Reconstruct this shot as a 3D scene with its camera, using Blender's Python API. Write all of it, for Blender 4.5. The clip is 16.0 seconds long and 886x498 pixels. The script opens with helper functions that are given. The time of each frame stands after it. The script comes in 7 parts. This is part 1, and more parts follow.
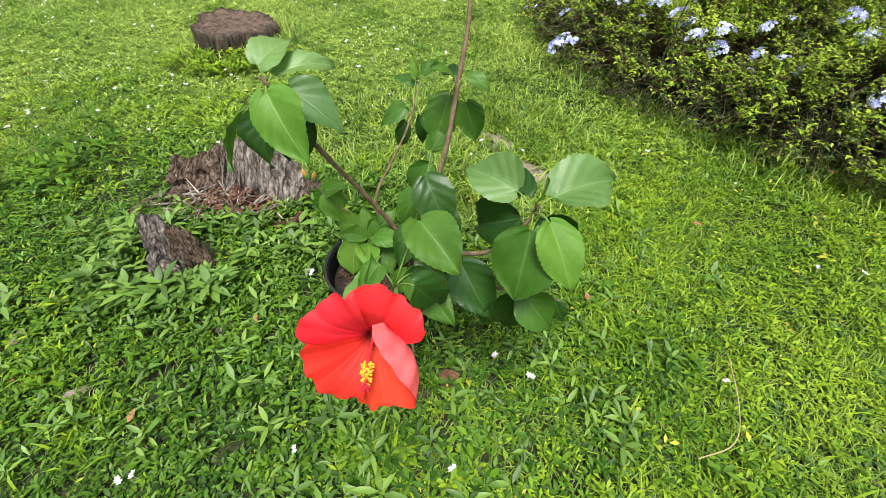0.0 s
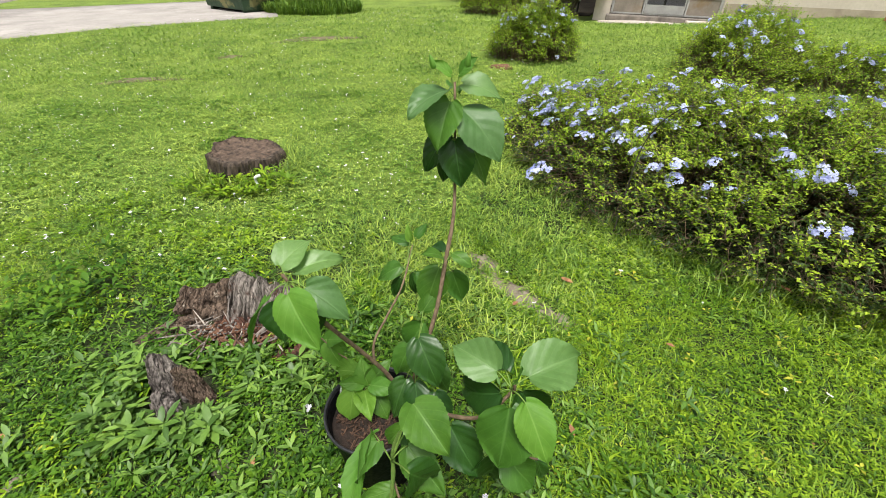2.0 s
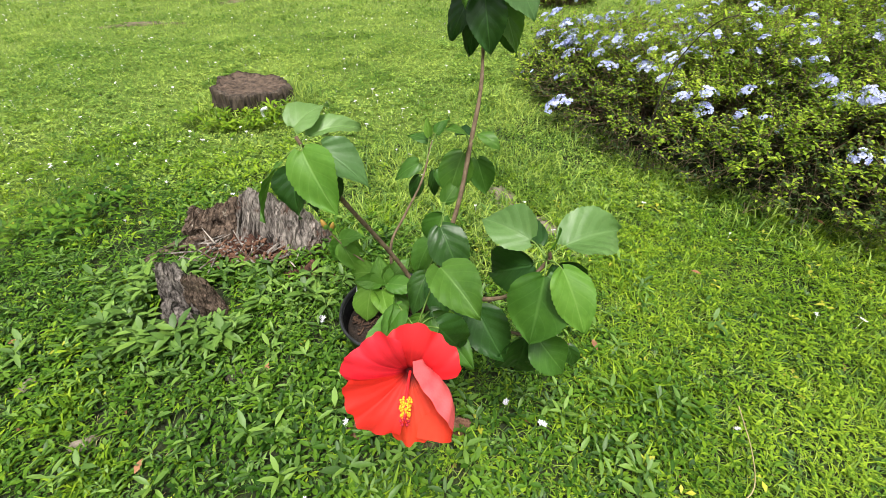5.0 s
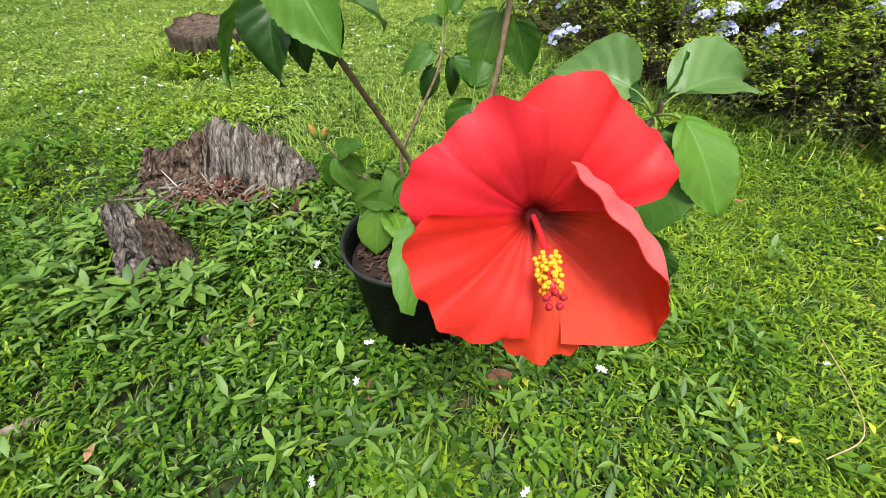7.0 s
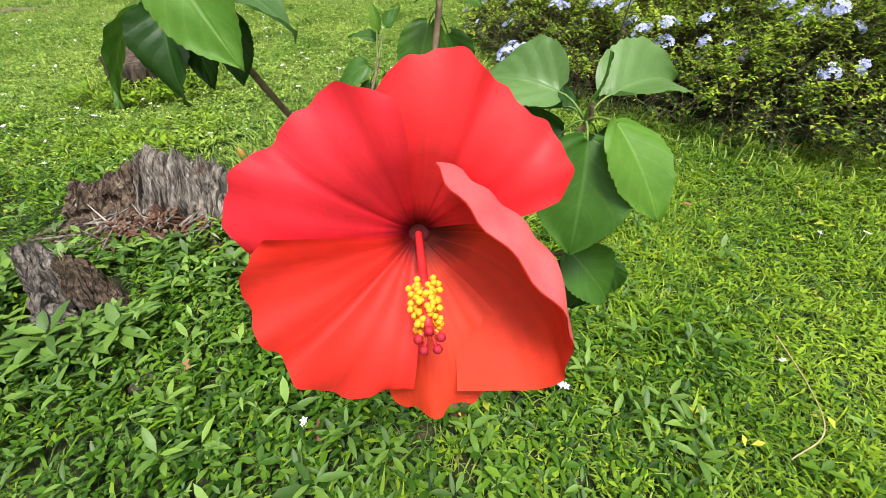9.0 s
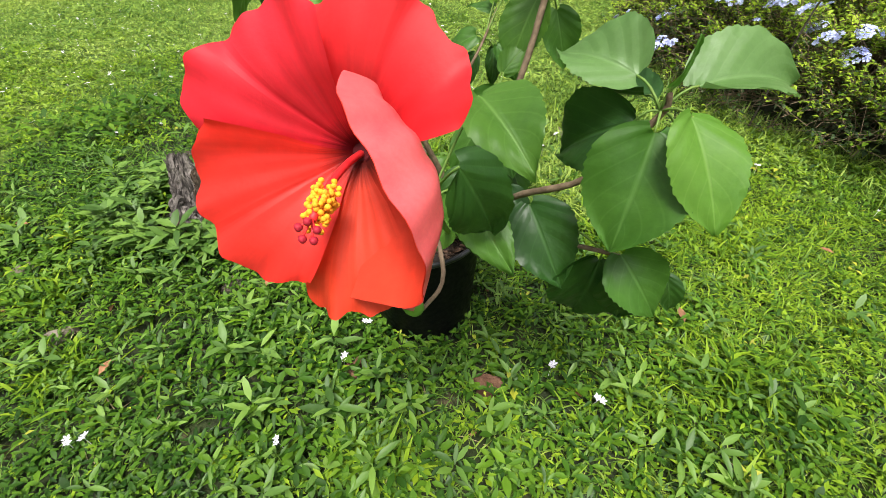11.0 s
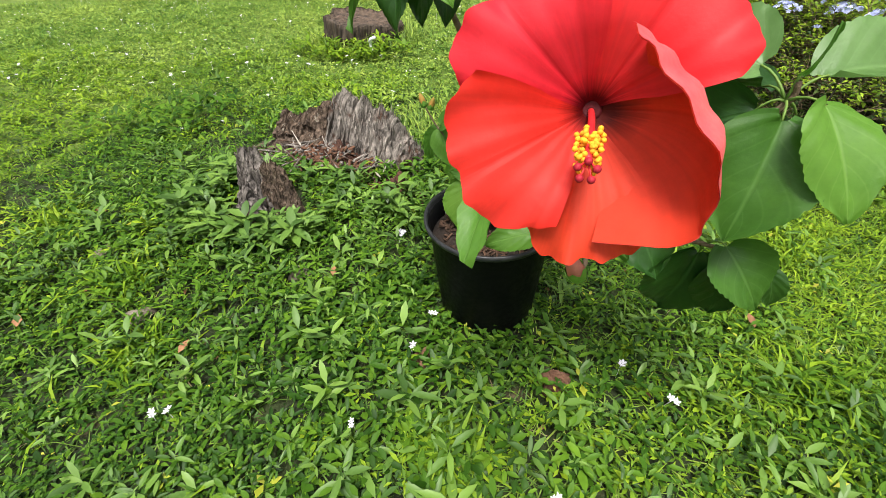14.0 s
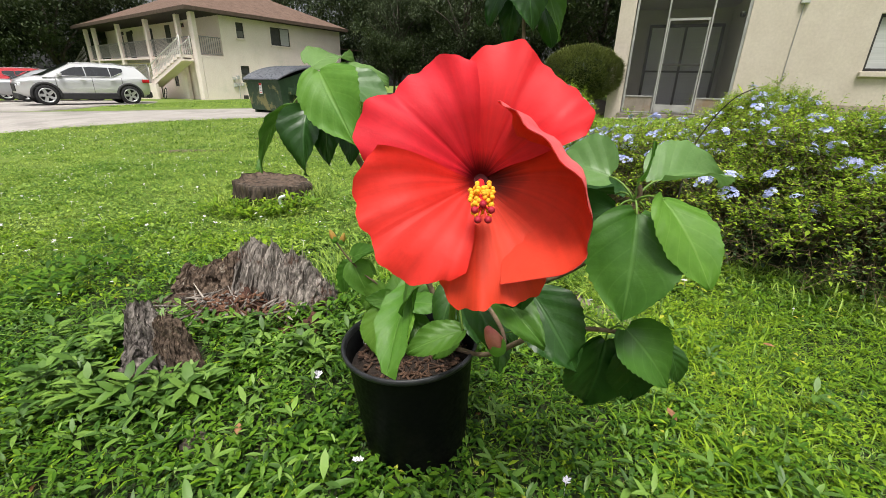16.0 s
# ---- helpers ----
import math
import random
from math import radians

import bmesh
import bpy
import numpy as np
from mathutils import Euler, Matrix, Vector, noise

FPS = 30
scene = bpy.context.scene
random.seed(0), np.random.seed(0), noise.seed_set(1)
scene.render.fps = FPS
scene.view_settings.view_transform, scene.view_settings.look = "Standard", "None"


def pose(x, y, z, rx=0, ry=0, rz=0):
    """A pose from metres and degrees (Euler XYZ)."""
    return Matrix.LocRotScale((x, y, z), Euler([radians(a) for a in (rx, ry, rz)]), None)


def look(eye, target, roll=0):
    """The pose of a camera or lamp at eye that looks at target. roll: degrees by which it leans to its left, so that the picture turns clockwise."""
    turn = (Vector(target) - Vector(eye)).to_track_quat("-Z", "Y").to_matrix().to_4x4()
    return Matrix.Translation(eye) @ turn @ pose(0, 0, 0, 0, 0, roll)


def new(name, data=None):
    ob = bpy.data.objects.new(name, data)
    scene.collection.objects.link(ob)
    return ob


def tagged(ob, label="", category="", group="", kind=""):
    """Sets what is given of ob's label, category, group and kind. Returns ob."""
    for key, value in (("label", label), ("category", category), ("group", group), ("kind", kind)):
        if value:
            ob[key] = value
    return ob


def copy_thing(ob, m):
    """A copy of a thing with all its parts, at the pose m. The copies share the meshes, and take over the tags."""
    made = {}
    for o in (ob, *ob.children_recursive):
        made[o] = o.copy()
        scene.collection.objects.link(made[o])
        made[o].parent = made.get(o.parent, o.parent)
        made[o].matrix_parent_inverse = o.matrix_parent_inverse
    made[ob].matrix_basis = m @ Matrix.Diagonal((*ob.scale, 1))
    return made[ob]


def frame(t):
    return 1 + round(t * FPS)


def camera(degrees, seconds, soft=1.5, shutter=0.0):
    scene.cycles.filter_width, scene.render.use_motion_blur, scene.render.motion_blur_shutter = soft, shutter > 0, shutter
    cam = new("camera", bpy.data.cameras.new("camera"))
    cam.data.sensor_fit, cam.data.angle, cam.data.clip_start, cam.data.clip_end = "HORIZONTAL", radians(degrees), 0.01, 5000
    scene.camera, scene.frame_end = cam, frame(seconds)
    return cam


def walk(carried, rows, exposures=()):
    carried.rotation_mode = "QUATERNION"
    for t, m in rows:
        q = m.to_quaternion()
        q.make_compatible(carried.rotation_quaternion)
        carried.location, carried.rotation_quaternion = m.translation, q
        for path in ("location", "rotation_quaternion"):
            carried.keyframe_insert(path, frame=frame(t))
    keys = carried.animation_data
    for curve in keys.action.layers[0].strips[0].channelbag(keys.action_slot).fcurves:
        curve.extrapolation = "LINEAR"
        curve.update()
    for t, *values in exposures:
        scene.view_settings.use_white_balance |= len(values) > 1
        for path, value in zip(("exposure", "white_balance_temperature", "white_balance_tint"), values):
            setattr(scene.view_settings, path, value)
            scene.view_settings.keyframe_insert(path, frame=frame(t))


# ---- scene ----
cam = camera(93.0, 16.0, soft=0.7)
PATH = [
    (0, (0.0313, 0.2700, 1.0187), (-0.0132, 1.6540, -0.4252), 1.13),
    (0.5, (0.0343, 0.2990, 1.0790), (-0.0030, 1.7200, -0.3285), 1.13),
    (1, (0.0354, 0.3110, 1.2002), (0.0097, 1.7990, -0.1367), 1.16),
    (1.5, (0.0427, 0.3160, 1.2756), (0.0243, 1.8850, 0.0362), 1.16),
    (2, (0.0285, 0.2910, 1.2399), (0.0137, 1.9270, 0.0888), 1.42),
    (2.5, (0.0097, 0.2910, 1.2550), (-0.0048, 1.9640, 0.1590), 1.75),
    (3, (0.0139, 0.3010, 1.2512), (-0.0082, 1.9820, 0.1678), 1.53),
    (3.5, (0.0298, 0.3070, 1.2950), (0.0034, 1.9790, 0.1974), 1.35),
    (4, (0.0355, 0.2980, 1.2813), (0.0066, 1.9480, 0.1515), 1.29),
    (4.5, (0.0162, 0.2580, 1.1432), (-0.0168, 1.8670, -0.0449), 1.28),
    (5, (-0.0040, 0.2330, 1.0441), (-0.0460, 1.7770, -0.2265), 1.32),
    (5.2, (-0.0017, 0.2320, 1.0181), (-0.0481, 1.7460, -0.2867), 1.19),
    (7.3, (-0.1060, 0.3400, 0.7747), (-0.0299, 1.8130, -0.5751), 0.70),
    (7.5, (-0.1078, 0.3490, 0.7717), (0.0035, 1.8350, -0.5625), 0.86),
    (8, (-0.1008, 0.3640, 0.7710), (0.0909, 1.8730, -0.5272), 0.97),
    (8.2, (-0.0936, 0.3690, 0.7683), (0.1167, 1.8820, -0.5229), 0.65),
    (10.3, (0.0199, 0.3230, 0.7599), (-0.0445, 1.8560, -0.5228), 1.94),
    (10.5, (0.0251, 0.3230, 0.7561), (-0.1062, 1.8490, -0.5298), 2.33),
    (11, (0.0304, 0.3350, 0.7504), (-0.2687, 1.7920, -0.5858), 1.65),
    (11.5, (0.0408, 0.3270, 0.7419), (-0.3457, 1.7510, -0.6086), 1.62),
    (12, (0.0265, 0.3080, 0.7472), (-0.3973, 1.7070, -0.6171), 1.52),
    (12.5, (0.0179, 0.2970, 0.7608), (-0.4185, 1.6840, -0.6132), 1.42),
    (13, (0.0084, 0.2930, 0.7693), (-0.4318, 1.6740, -0.6088), 1.43),
    (13.5, (-0.0172, 0.2850, 0.7611), (-0.4560, 1.6790, -0.6050), 1.20),
    (14, (-0.0590, 0.2830, 0.7360), (-0.4654, 1.7370, -0.5764), 0.93),
    (14.5, (-0.0864, 0.2730, 0.7026), (-0.4231, 1.8520, -0.4782), 0.97),
    (15, (-0.0811, 0.2650, 0.6969), (-0.3326, 1.9910, -0.2816), 0.96),
    (15.5, (-0.0707, 0.2630, 0.7094), (-0.2381, 2.0910, -0.0857), 1.23),
    (16, (-0.0514, 0.2560, 0.7023), (-0.1543, 2.1190, -0.0176), 1.29),
]
walk(cam, [(t, look(eye, target, roll)) for t, eye, target, roll in PATH], exposures=[(0, 1.33), (1.5, 1.22), (4, 1.21), (5, 1.31), (14, 1.3), (16, 1.09)])

# ---- world, sun ----
world = bpy.data.worlds.new("overcast_sky")
scene.world = world
world.use_nodes = True
wn = world.node_tree
sky = wn.nodes.new("ShaderNodeTexSky")
sky.sky_type = "NISHITA"
sky.sun_disc = False
sky.sun_elevation, sky.sun_rotation = radians(70), radians(176)
sky.air_density, sky.dust_density, sky.ozone_density = 1.0, 6.0, 1.0
soft_sky = wn.nodes.new("ShaderNodeHueSaturation")
soft_sky.inputs["Saturation"].default_value = 0.22
wn.links.new(sky.outputs[0], soft_sky.inputs["Color"])
wn.links.new(soft_sky.outputs[0], wn.nodes["Background"].inputs["Color"])
wn.nodes["Background"].inputs["Strength"].default_value = 0.068
sun = new("sun", bpy.data.lights.new("sun", "SUN"))
sun.data.energy, sun.data.angle, sun.data.color = 2.1, radians(18), (1.0, 0.96, 0.9)
sun.matrix_world = look((0.4, -5.4, 15), (0, 0, 0))


# ---- materials ----
def mixed(nt, a, b, fac):
    n = nt.nodes.new("ShaderNodeMix")
    n.data_type = "RGBA"
    for socket, v in ((n.inputs[0], fac), (n.inputs[6], a), (n.inputs[7], b)):
        if isinstance(v, bpy.types.NodeSocket):
            nt.links.new(v, socket)
        elif isinstance(v, (tuple, list)):
            socket.default_value = (*v, 1)
        else:
            socket.default_value = v
    return n.outputs[2]


def ranged(nt, v, lo, hi, a=0.0, b=1.0):
    n = nt.nodes.new("ShaderNodeMapRange")
    nt.links.new(v, n.inputs[0])
    for i, x in enumerate((lo, hi, a, b)):
        n.inputs[i + 1].default_value = x
    return n.outputs[0]


def noisy(nt, scale, detail=6, rough=0.62, stretch=None):
    n = nt.nodes.new("ShaderNodeTexNoise")
    n.inputs["Scale"].default_value, n.inputs["Detail"].default_value, n.inputs["Roughness"].default_value = scale, detail, rough
    tc = nt.nodes.new("ShaderNodeTexCoord")
    out = tc.outputs["Object"]
    if stretch:
        mp = nt.nodes.new("ShaderNodeMapping")
        mp.inputs["Scale"].default_value = stretch
        nt.links.new(out, mp.inputs[0])
        out = mp.outputs[0]
    nt.links.new(out, n.inputs["Vector"])
    return n.outputs[0]


def varied(nt, col, rnd, value, hue=0.0):
    """Shift a colour's value and hue by a random socket."""
    h = nt.nodes.new("ShaderNodeHueSaturation")
    nt.links.new(col, h.inputs["Color"])
    nt.links.new(ranged(nt, rnd, 0, 1, 1 - value, 1 + value), h.inputs["Value"])
    if hue:
        nt.links.new(ranged(nt, rnd, 0, 1, 0.5 + hue, 0.5 - hue), h.inputs["Hue"])
    return h.outputs[0]


def surface(name, a, b, scale=8, rough=0.7, bump=0.0, bscale=60, metal=0.0, island=0.0, each=0.0, hue=0.0,
            trans=0.0, stain=None, sscale=1.5, spec=0.4, stretch=None, cut=(0.52, 0.66), coat=0.0):
    m = bpy.data.materials.new(name)
    m.use_nodes = True
    nt = m.node_tree
    p = nt.nodes["Principled BSDF"]
    col = mixed(nt, a, b, ranged(nt, noisy(nt, scale, stretch=stretch), 0.32, 0.68))
    col = varied(nt, col, noisy(nt, scale * 11, 3, stretch=stretch), 0.16 if not coat else 0.02)
    if stain:
        col = mixed(nt, col, stain, ranged(nt, noisy(nt, sscale, 7, 0.7), *cut))
    if island:
        col = varied(nt, col, nt.nodes.new("ShaderNodeNewGeometry").outputs["Random Per Island"], island, hue)
    if each:
        col = varied(nt, col, nt.nodes.new("ShaderNodeObjectInfo").outputs["Random"], each, hue)
    nt.links.new(col, p.inputs["Base Color"])
    p.inputs["Roughness"].default_value, p.inputs["Metallic"].default_value = rough, metal
    p.inputs["Specular IOR Level"].default_value = spec
    p.inputs["Coat Weight"].default_value = coat
    if rough > 0.15 and not coat:
        nt.links.new(ranged(nt, noisy(nt, scale * 3, 4), 0.3, 0.7, max(rough - 0.1, 0.05), min(rough + 0.12, 1)), p.inputs["Roughness"])
    if bump:
        bp = nt.nodes.new("ShaderNodeBump")
        bp.inputs["Strength"].default_value, bp.inputs["Distance"].default_value = bump, 0.6 / bscale
        nt.links.new(noisy(nt, bscale, 5, stretch=stretch), bp.inputs["Height"])
        nt.links.new(bp.outputs[0], p.inputs["Normal"])
    if trans:
        glow_through(nt, p, col, trans)
    return m


def glow_through(nt, p, col, amount):
    """Thin leaves and petals let light through."""
    t = nt.nodes.new("ShaderNodeBsdfTranslucent")
    nt.links.new(col, t.inputs["Color"])
    s = nt.nodes.new("ShaderNodeMixShader")
    s.inputs[0].default_value = amount
    nt.links.new(p.outputs[0], s.inputs[1])
    nt.links.new(t.outputs[0], s.inputs[2])
    nt.links.new(s.outputs[0], nt.nodes["Material Output"].inputs["Surface"])


def math_node(nt, op, a, b=None, c=None):
    n = nt.nodes.new("ShaderNodeMath")
    n.operation = op
    for socket, v in zip(n.inputs, (a, b, c)):
        if isinstance(v, bpy.types.NodeSocket):
            nt.links.new(v, socket)
        elif v is not None:
            socket.default_value = v
    return n.outputs[0]


def veined_leaf(name, dark, light, vein, rough=0.42, trans=0.33, pairs=5.0, bump=0.34, deep=None, each=0.22, spec=0.5):
    """A leaf blade whose midrib and side veins follow its UV: u across from -1 to 1, v from base to tip."""
    m = bpy.data.materials.new(name)
    m.use_nodes = True
    nt = m.node_tree
    p = nt.nodes["Principled BSDF"]
    uv = nt.nodes.new("ShaderNodeUVMap")
    sep = nt.nodes.new("ShaderNodeSeparateXYZ")
    nt.links.new(uv.outputs[0], sep.inputs[0])
    across = math_node(nt, "ABSOLUTE", math_node(nt, "MULTIPLY_ADD", sep.outputs[0], 2.0, -1.0))
    run = math_node(nt, "MULTIPLY_ADD", across, -0.42, sep.outputs[1])
    saw = math_node(nt, "ABSOLUTE", math_node(nt, "SUBTRACT", math_node(nt, "FRACT", math_node(nt, "MULTIPLY", run, pairs)), 0.5))
    side = ranged(nt, saw, 0.0, 0.08, 1.0, 0.0)
    mid = ranged(nt, across, 0.015, 0.07, 1.0, 0.0)
    veins = math_node(nt, "MAXIMUM", math_node(nt, "MULTIPLY", side, 0.4), mid)
    col = mixed(nt, dark, light, ranged(nt, noisy(nt, 14), 0.3, 0.7))
    col = varied(nt, col, noisy(nt, 160, 3), 0.12)
    col = mixed(nt, col, vein, math_node(nt, "MULTIPLY", veins, 0.36))
    if deep:
        streak = nt.nodes.new("ShaderNodeTexNoise")
        streak.inputs["Scale"].default_value, streak.inputs["Detail"].default_value = 1.0, 4
        fan = nt.nodes.new("ShaderNodeMapping")
        fan.inputs["Scale"].default_value = (26, 1.6, 1)
        nt.links.new(uv.outputs[0], fan.inputs[0])
        nt.links.new(fan.outputs[0], streak.inputs["Vector"])
        col = varied(nt, col, streak.outputs[0], 0.2)
        col = mixed(nt, deep, col, ranged(nt, math_node(nt, "MULTIPLY_ADD", streak.outputs[0], 0.12, sep.outputs[1]), 0.12, 0.28))
    if each:
        col = varied(nt, col, nt.nodes.new("ShaderNodeObjectInfo").outputs["Random"], each, 0.012)
    nt.links.new(col, p.inputs["Base Color"])
    nt.links.new(ranged(nt, noisy(nt, 30), 0.3, 0.7, rough - 0.06, rough + 0.14), p.inputs["Roughness"])
    p.inputs["Specular IOR Level"].default_value = spec
    bp = nt.nodes.new("ShaderNodeBump")
    bp.inputs["Strength"].default_value, bp.inputs["Distance"].default_value = bump, 0.004
    high = math_node(nt, "MULTIPLY_ADD", saw, 0.5, math_node(nt, "MULTIPLY", noisy(nt, 90), 0.5))
    nt.links.new(math_node(nt, "SUBTRACT", high, math_node(nt, "MULTIPLY", mid, 0.7)), bp.inputs["Height"])
    nt.links.new(bp.outputs[0], p.inputs["Normal"])
    glow_through(nt, p, col, trans)
    return m


LEAF = veined_leaf("hibiscus_leaf", (0.04, 0.12, 0.012), (0.075, 0.185, 0.022), (0.15, 0.3, 0.07), rough=0.43, spec=0.42)
YOUNG = veined_leaf("young_hibiscus_leaf", (0.08, 0.21, 0.02), (0.13, 0.28, 0.034), (0.24, 0.42, 0.1), trans=0.35, rough=0.5, spec=0.35)
# Same leaf made paler: the sky's sheen is put into its colour.
SKY_SHEEN = veined_leaf("sky_sheen_leaf", (0.095, 0.2, 0.05), (0.135, 0.255, 0.075), (0.2, 0.34, 0.12), rough=0.42, spec=0.5)
DARK_LEAF = veined_leaf("dark_hibiscus_leaf", (0.012, 0.05, 0.006), (0.025, 0.08, 0.01), (0.07, 0.17, 0.04), trans=0.18, rough=0.36)
PETAL = veined_leaf("red_petal", (0.66, 0.014, 0.025), (0.75, 0.027, 0.038), (0.6, 0.007, 0.018), rough=0.55, trans=0.27, pairs=0.0, bump=0.22, deep=(0.1, 0.001, 0.004), each=0.02, spec=0.3)
PETAL_BACK = surface("pale_red_petal_underside", (0.6, 0.075, 0.085), (0.7, 0.13, 0.135), 50, 0.5, trans=0.15)
STYLE = surface("red_staminal_column", (0.6, 0.012, 0.02), (0.68, 0.03, 0.03), 90, 0.5)
POLLEN = surface("yellow_pollen", (0.8, 0.32, 0.01), (0.88, 0.45, 0.03), 300, 0.8, each=0.15)
THROAT = surface("dark_red_throat", (0.06, 0.001, 0.004), (0.1, 0.002, 0.006), 200, 0.7)
STIGMA = surface("dark_red_stigma", (0.3, 0.005, 0.02), (0.4, 0.01, 0.03), 300, 0.7)
SEPAL = surface("green_sepal", (0.1, 0.25, 0.03), (0.16, 0.33, 0.05), 60, 0.5, trans=0.15)
BUD_PINK = surface("dusky_pink_bud", (0.42, 0.1, 0.09), (0.5, 0.2, 0.14), 60, 0.6)
BUD_YELLOW = surface("yellow_orange_bud", (0.36, 0.27, 0.05), (0.45, 0.2, 0.05), 60, 0.6)
BARK = surface("grey_brown_twig_bark", (0.09, 0.06, 0.036), (0.22, 0.155, 0.1), 60, 0.85, bump=0.6, bscale=250)
GREEN_STEM = surface("green_young_stem", (0.1, 0.2, 0.03), (0.16, 0.24, 0.05), 60, 0.6)
# Rim made greyer than the pot to carry the highlight along its lip.
POT_RIM = surface("black_rim_highlight", (0.012, 0.013, 0.015), (0.03, 0.031, 0.034), 40, 0.38, bump=0.05, bscale=300, spec=0.4)
POT = surface("black_nursery_plastic", (0.0022, 0.0024, 0.003), (0.004, 0.0044, 0.005), 30, 0.5, bump=0.08, bscale=300, stain=(0.008, 0.0078, 0.007), sscale=7, spec=0.1)
MULCH = surface("brown_bark_mulch", (0.03, 0.015, 0.009), (0.125, 0.07, 0.042), 40, 0.95, bump=0.8, bscale=120, each=0.5)
SOIL = surface("dark_potting_soil", (0.01, 0.007, 0.005), (0.03, 0.018, 0.012), 60, 0.95, bump=1, bscale=150)
WHITE_TAG = surface("white_plastic_tag", (0.68, 0.7, 0.72), (0.75, 0.77, 0.78), 40, 0.5)
ROT = surface("grey_weathered_rotten_wood", (0.014, 0.011, 0.009), (0.37, 0.325, 0.285), 60, 0.95, bump=1, bscale=150, stretch=(1, 1, 0.16), stain=(0.075, 0.042, 0.028), sscale=12, cut=(0.5, 0.6))
ROT_RED = surface("red_brown_crumbling_rot", (0.025, 0.011, 0.007), (0.13, 0.055, 0.034), 40, 0.85, bump=1, bscale=140, stain=(0.3, 0.17, 0.1), sscale=45, cut=(0.62, 0.74))
ROT_DARK = surface("dark_grey_rotten_root", (0.008, 0.006, 0.005), (0.28, 0.245, 0.22), 60, 0.95, bump=1, bscale=150, stretch=(1, 1, 0.3), stain=(0.38, 0.36, 0.33), sscale=30, cut=(0.62, 0.72))
ROT_BROWN = surface("brown_mossy_rotten_wood", (0.02, 0.013, 0.009), (0.17, 0.12, 0.085), 60, 0.95, bump=1, bscale=120, stain=(0.34, 0.3, 0.24), sscale=28, cut=(0.6, 0.7))
FIBRE = surface("grey_wood_fibre", (0.07, 0.058, 0.05), (0.38, 0.34, 0.305), 30, 0.95, island=0.6)
FIBRE_DARK = surface("dark_wood_fibre", (0.02, 0.016, 0.013), (0.22, 0.19, 0.17), 30, 0.95, island=0.6)
STUMP_BARK = surface("brown_stump_bark", (0.012, 0.009, 0.007), (0.1, 0.075, 0.055), 55, 0.95, bump=1, bscale=120, stretch=(1, 1, 0.16))
STUMP_TOP = surface("sawn_stump_top", (0.022, 0.015, 0.011), (0.15, 0.105, 0.075), 30, 0.95, bump=0.8, bscale=80)
LICHEN = surface("pale_lichen", (0.3, 0.26, 0.21), (0.42, 0.38, 0.33), 60, 0.95)
# Near cover darkened and far cover lifted: uneven light put into leaf colours.
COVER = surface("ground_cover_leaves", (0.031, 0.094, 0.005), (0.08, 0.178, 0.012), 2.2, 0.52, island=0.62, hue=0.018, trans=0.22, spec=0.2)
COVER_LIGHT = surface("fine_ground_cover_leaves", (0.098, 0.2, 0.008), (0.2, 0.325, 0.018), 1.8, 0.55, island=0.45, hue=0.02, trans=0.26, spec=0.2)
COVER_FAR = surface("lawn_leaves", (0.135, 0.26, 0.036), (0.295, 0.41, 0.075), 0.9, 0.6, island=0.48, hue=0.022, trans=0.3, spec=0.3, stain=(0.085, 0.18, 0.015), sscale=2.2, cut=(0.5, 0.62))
BLADE = surface("grass_blades", (0.135, 0.255, 0.034), (0.31, 0.425, 0.08), 0.9, 0.55, island=0.5, hue=0.025, trans=0.3, spec=0.35, stain=(0.1, 0.2, 0.016), sscale=2.6, cut=(0.5, 0.62))
# Cover leaf green darkened to imitate shade deep between the sprigs.
COVER_DEEP = surface("gap_shade_cover_leaves", (0.02, 0.06, 0.005), (0.045, 0.11, 0.01), 2.0, 0.5, island=0.4, hue=0.02, trans=0.15, spec=0.4)
YELLOW = surface("yellowing_leaves", (0.26, 0.32, 0.02), (0.42, 0.4, 0.04), 6, 0.6, island=0.3, trans=0.2)
COVER_PALE = surface("pale_broad_ground_cover_leaves", (0.065, 0.145, 0.02), (0.135, 0.25, 0.04), 3, 0.5, island=0.5, hue=0.015, trans=0.22, spec=0.4)
STRAW = surface("dry_thatch", (0.3, 0.24, 0.12), (0.42, 0.34, 0.2), 20, 0.9, island=0.3)
# Soil tone dropped so gaps between the plants read as shade.
EARTH = surface("soil_darkened_for_leaf_shade", (0.01, 0.015, 0.005), (0.03, 0.045, 0.009), 12, 0.95, bump=1, bscale=60, stain=(0.1, 0.075, 0.04), sscale=9, cut=(0.6, 0.7))
LAWN = surface("lawn_soil_and_thatch", (0.085, 0.135, 0.018), (0.17, 0.245, 0.035), 1.6, 0.95, bump=1, bscale=45, stain=(0.08, 0.1, 0.02), sscale=5, cut=(0.58, 0.72))
THATCH_SOIL = surface("brown_worn_turf", (0.07, 0.06, 0.03), (0.2, 0.16, 0.1), 10, 0.95, bump=1, bscale=50, stain=(0.09, 0.13, 0.03), sscale=6, cut=(0.5, 0.58))
SAND = surface("bare_sandy_soil", (0.14, 0.115, 0.085), (0.27, 0.23, 0.18), 14, 0.95, bump=0.8, bscale=90)
LITTER = surface("litter_darkened_for_shade", (0.02, 0.016, 0.01), (0.07, 0.055, 0.035), 6, 0.95, bump=1, bscale=30)
CLAY = surface("dug_brown_earth", (0.1, 0.045, 0.025), (0.19, 0.1, 0.06), 40, 0.95, bump=1, bscale=120)
DRY = surface("brown_dry_leaf", (0.2, 0.09, 0.04), (0.32, 0.16, 0.08), 60, 0.8, each=0.3)
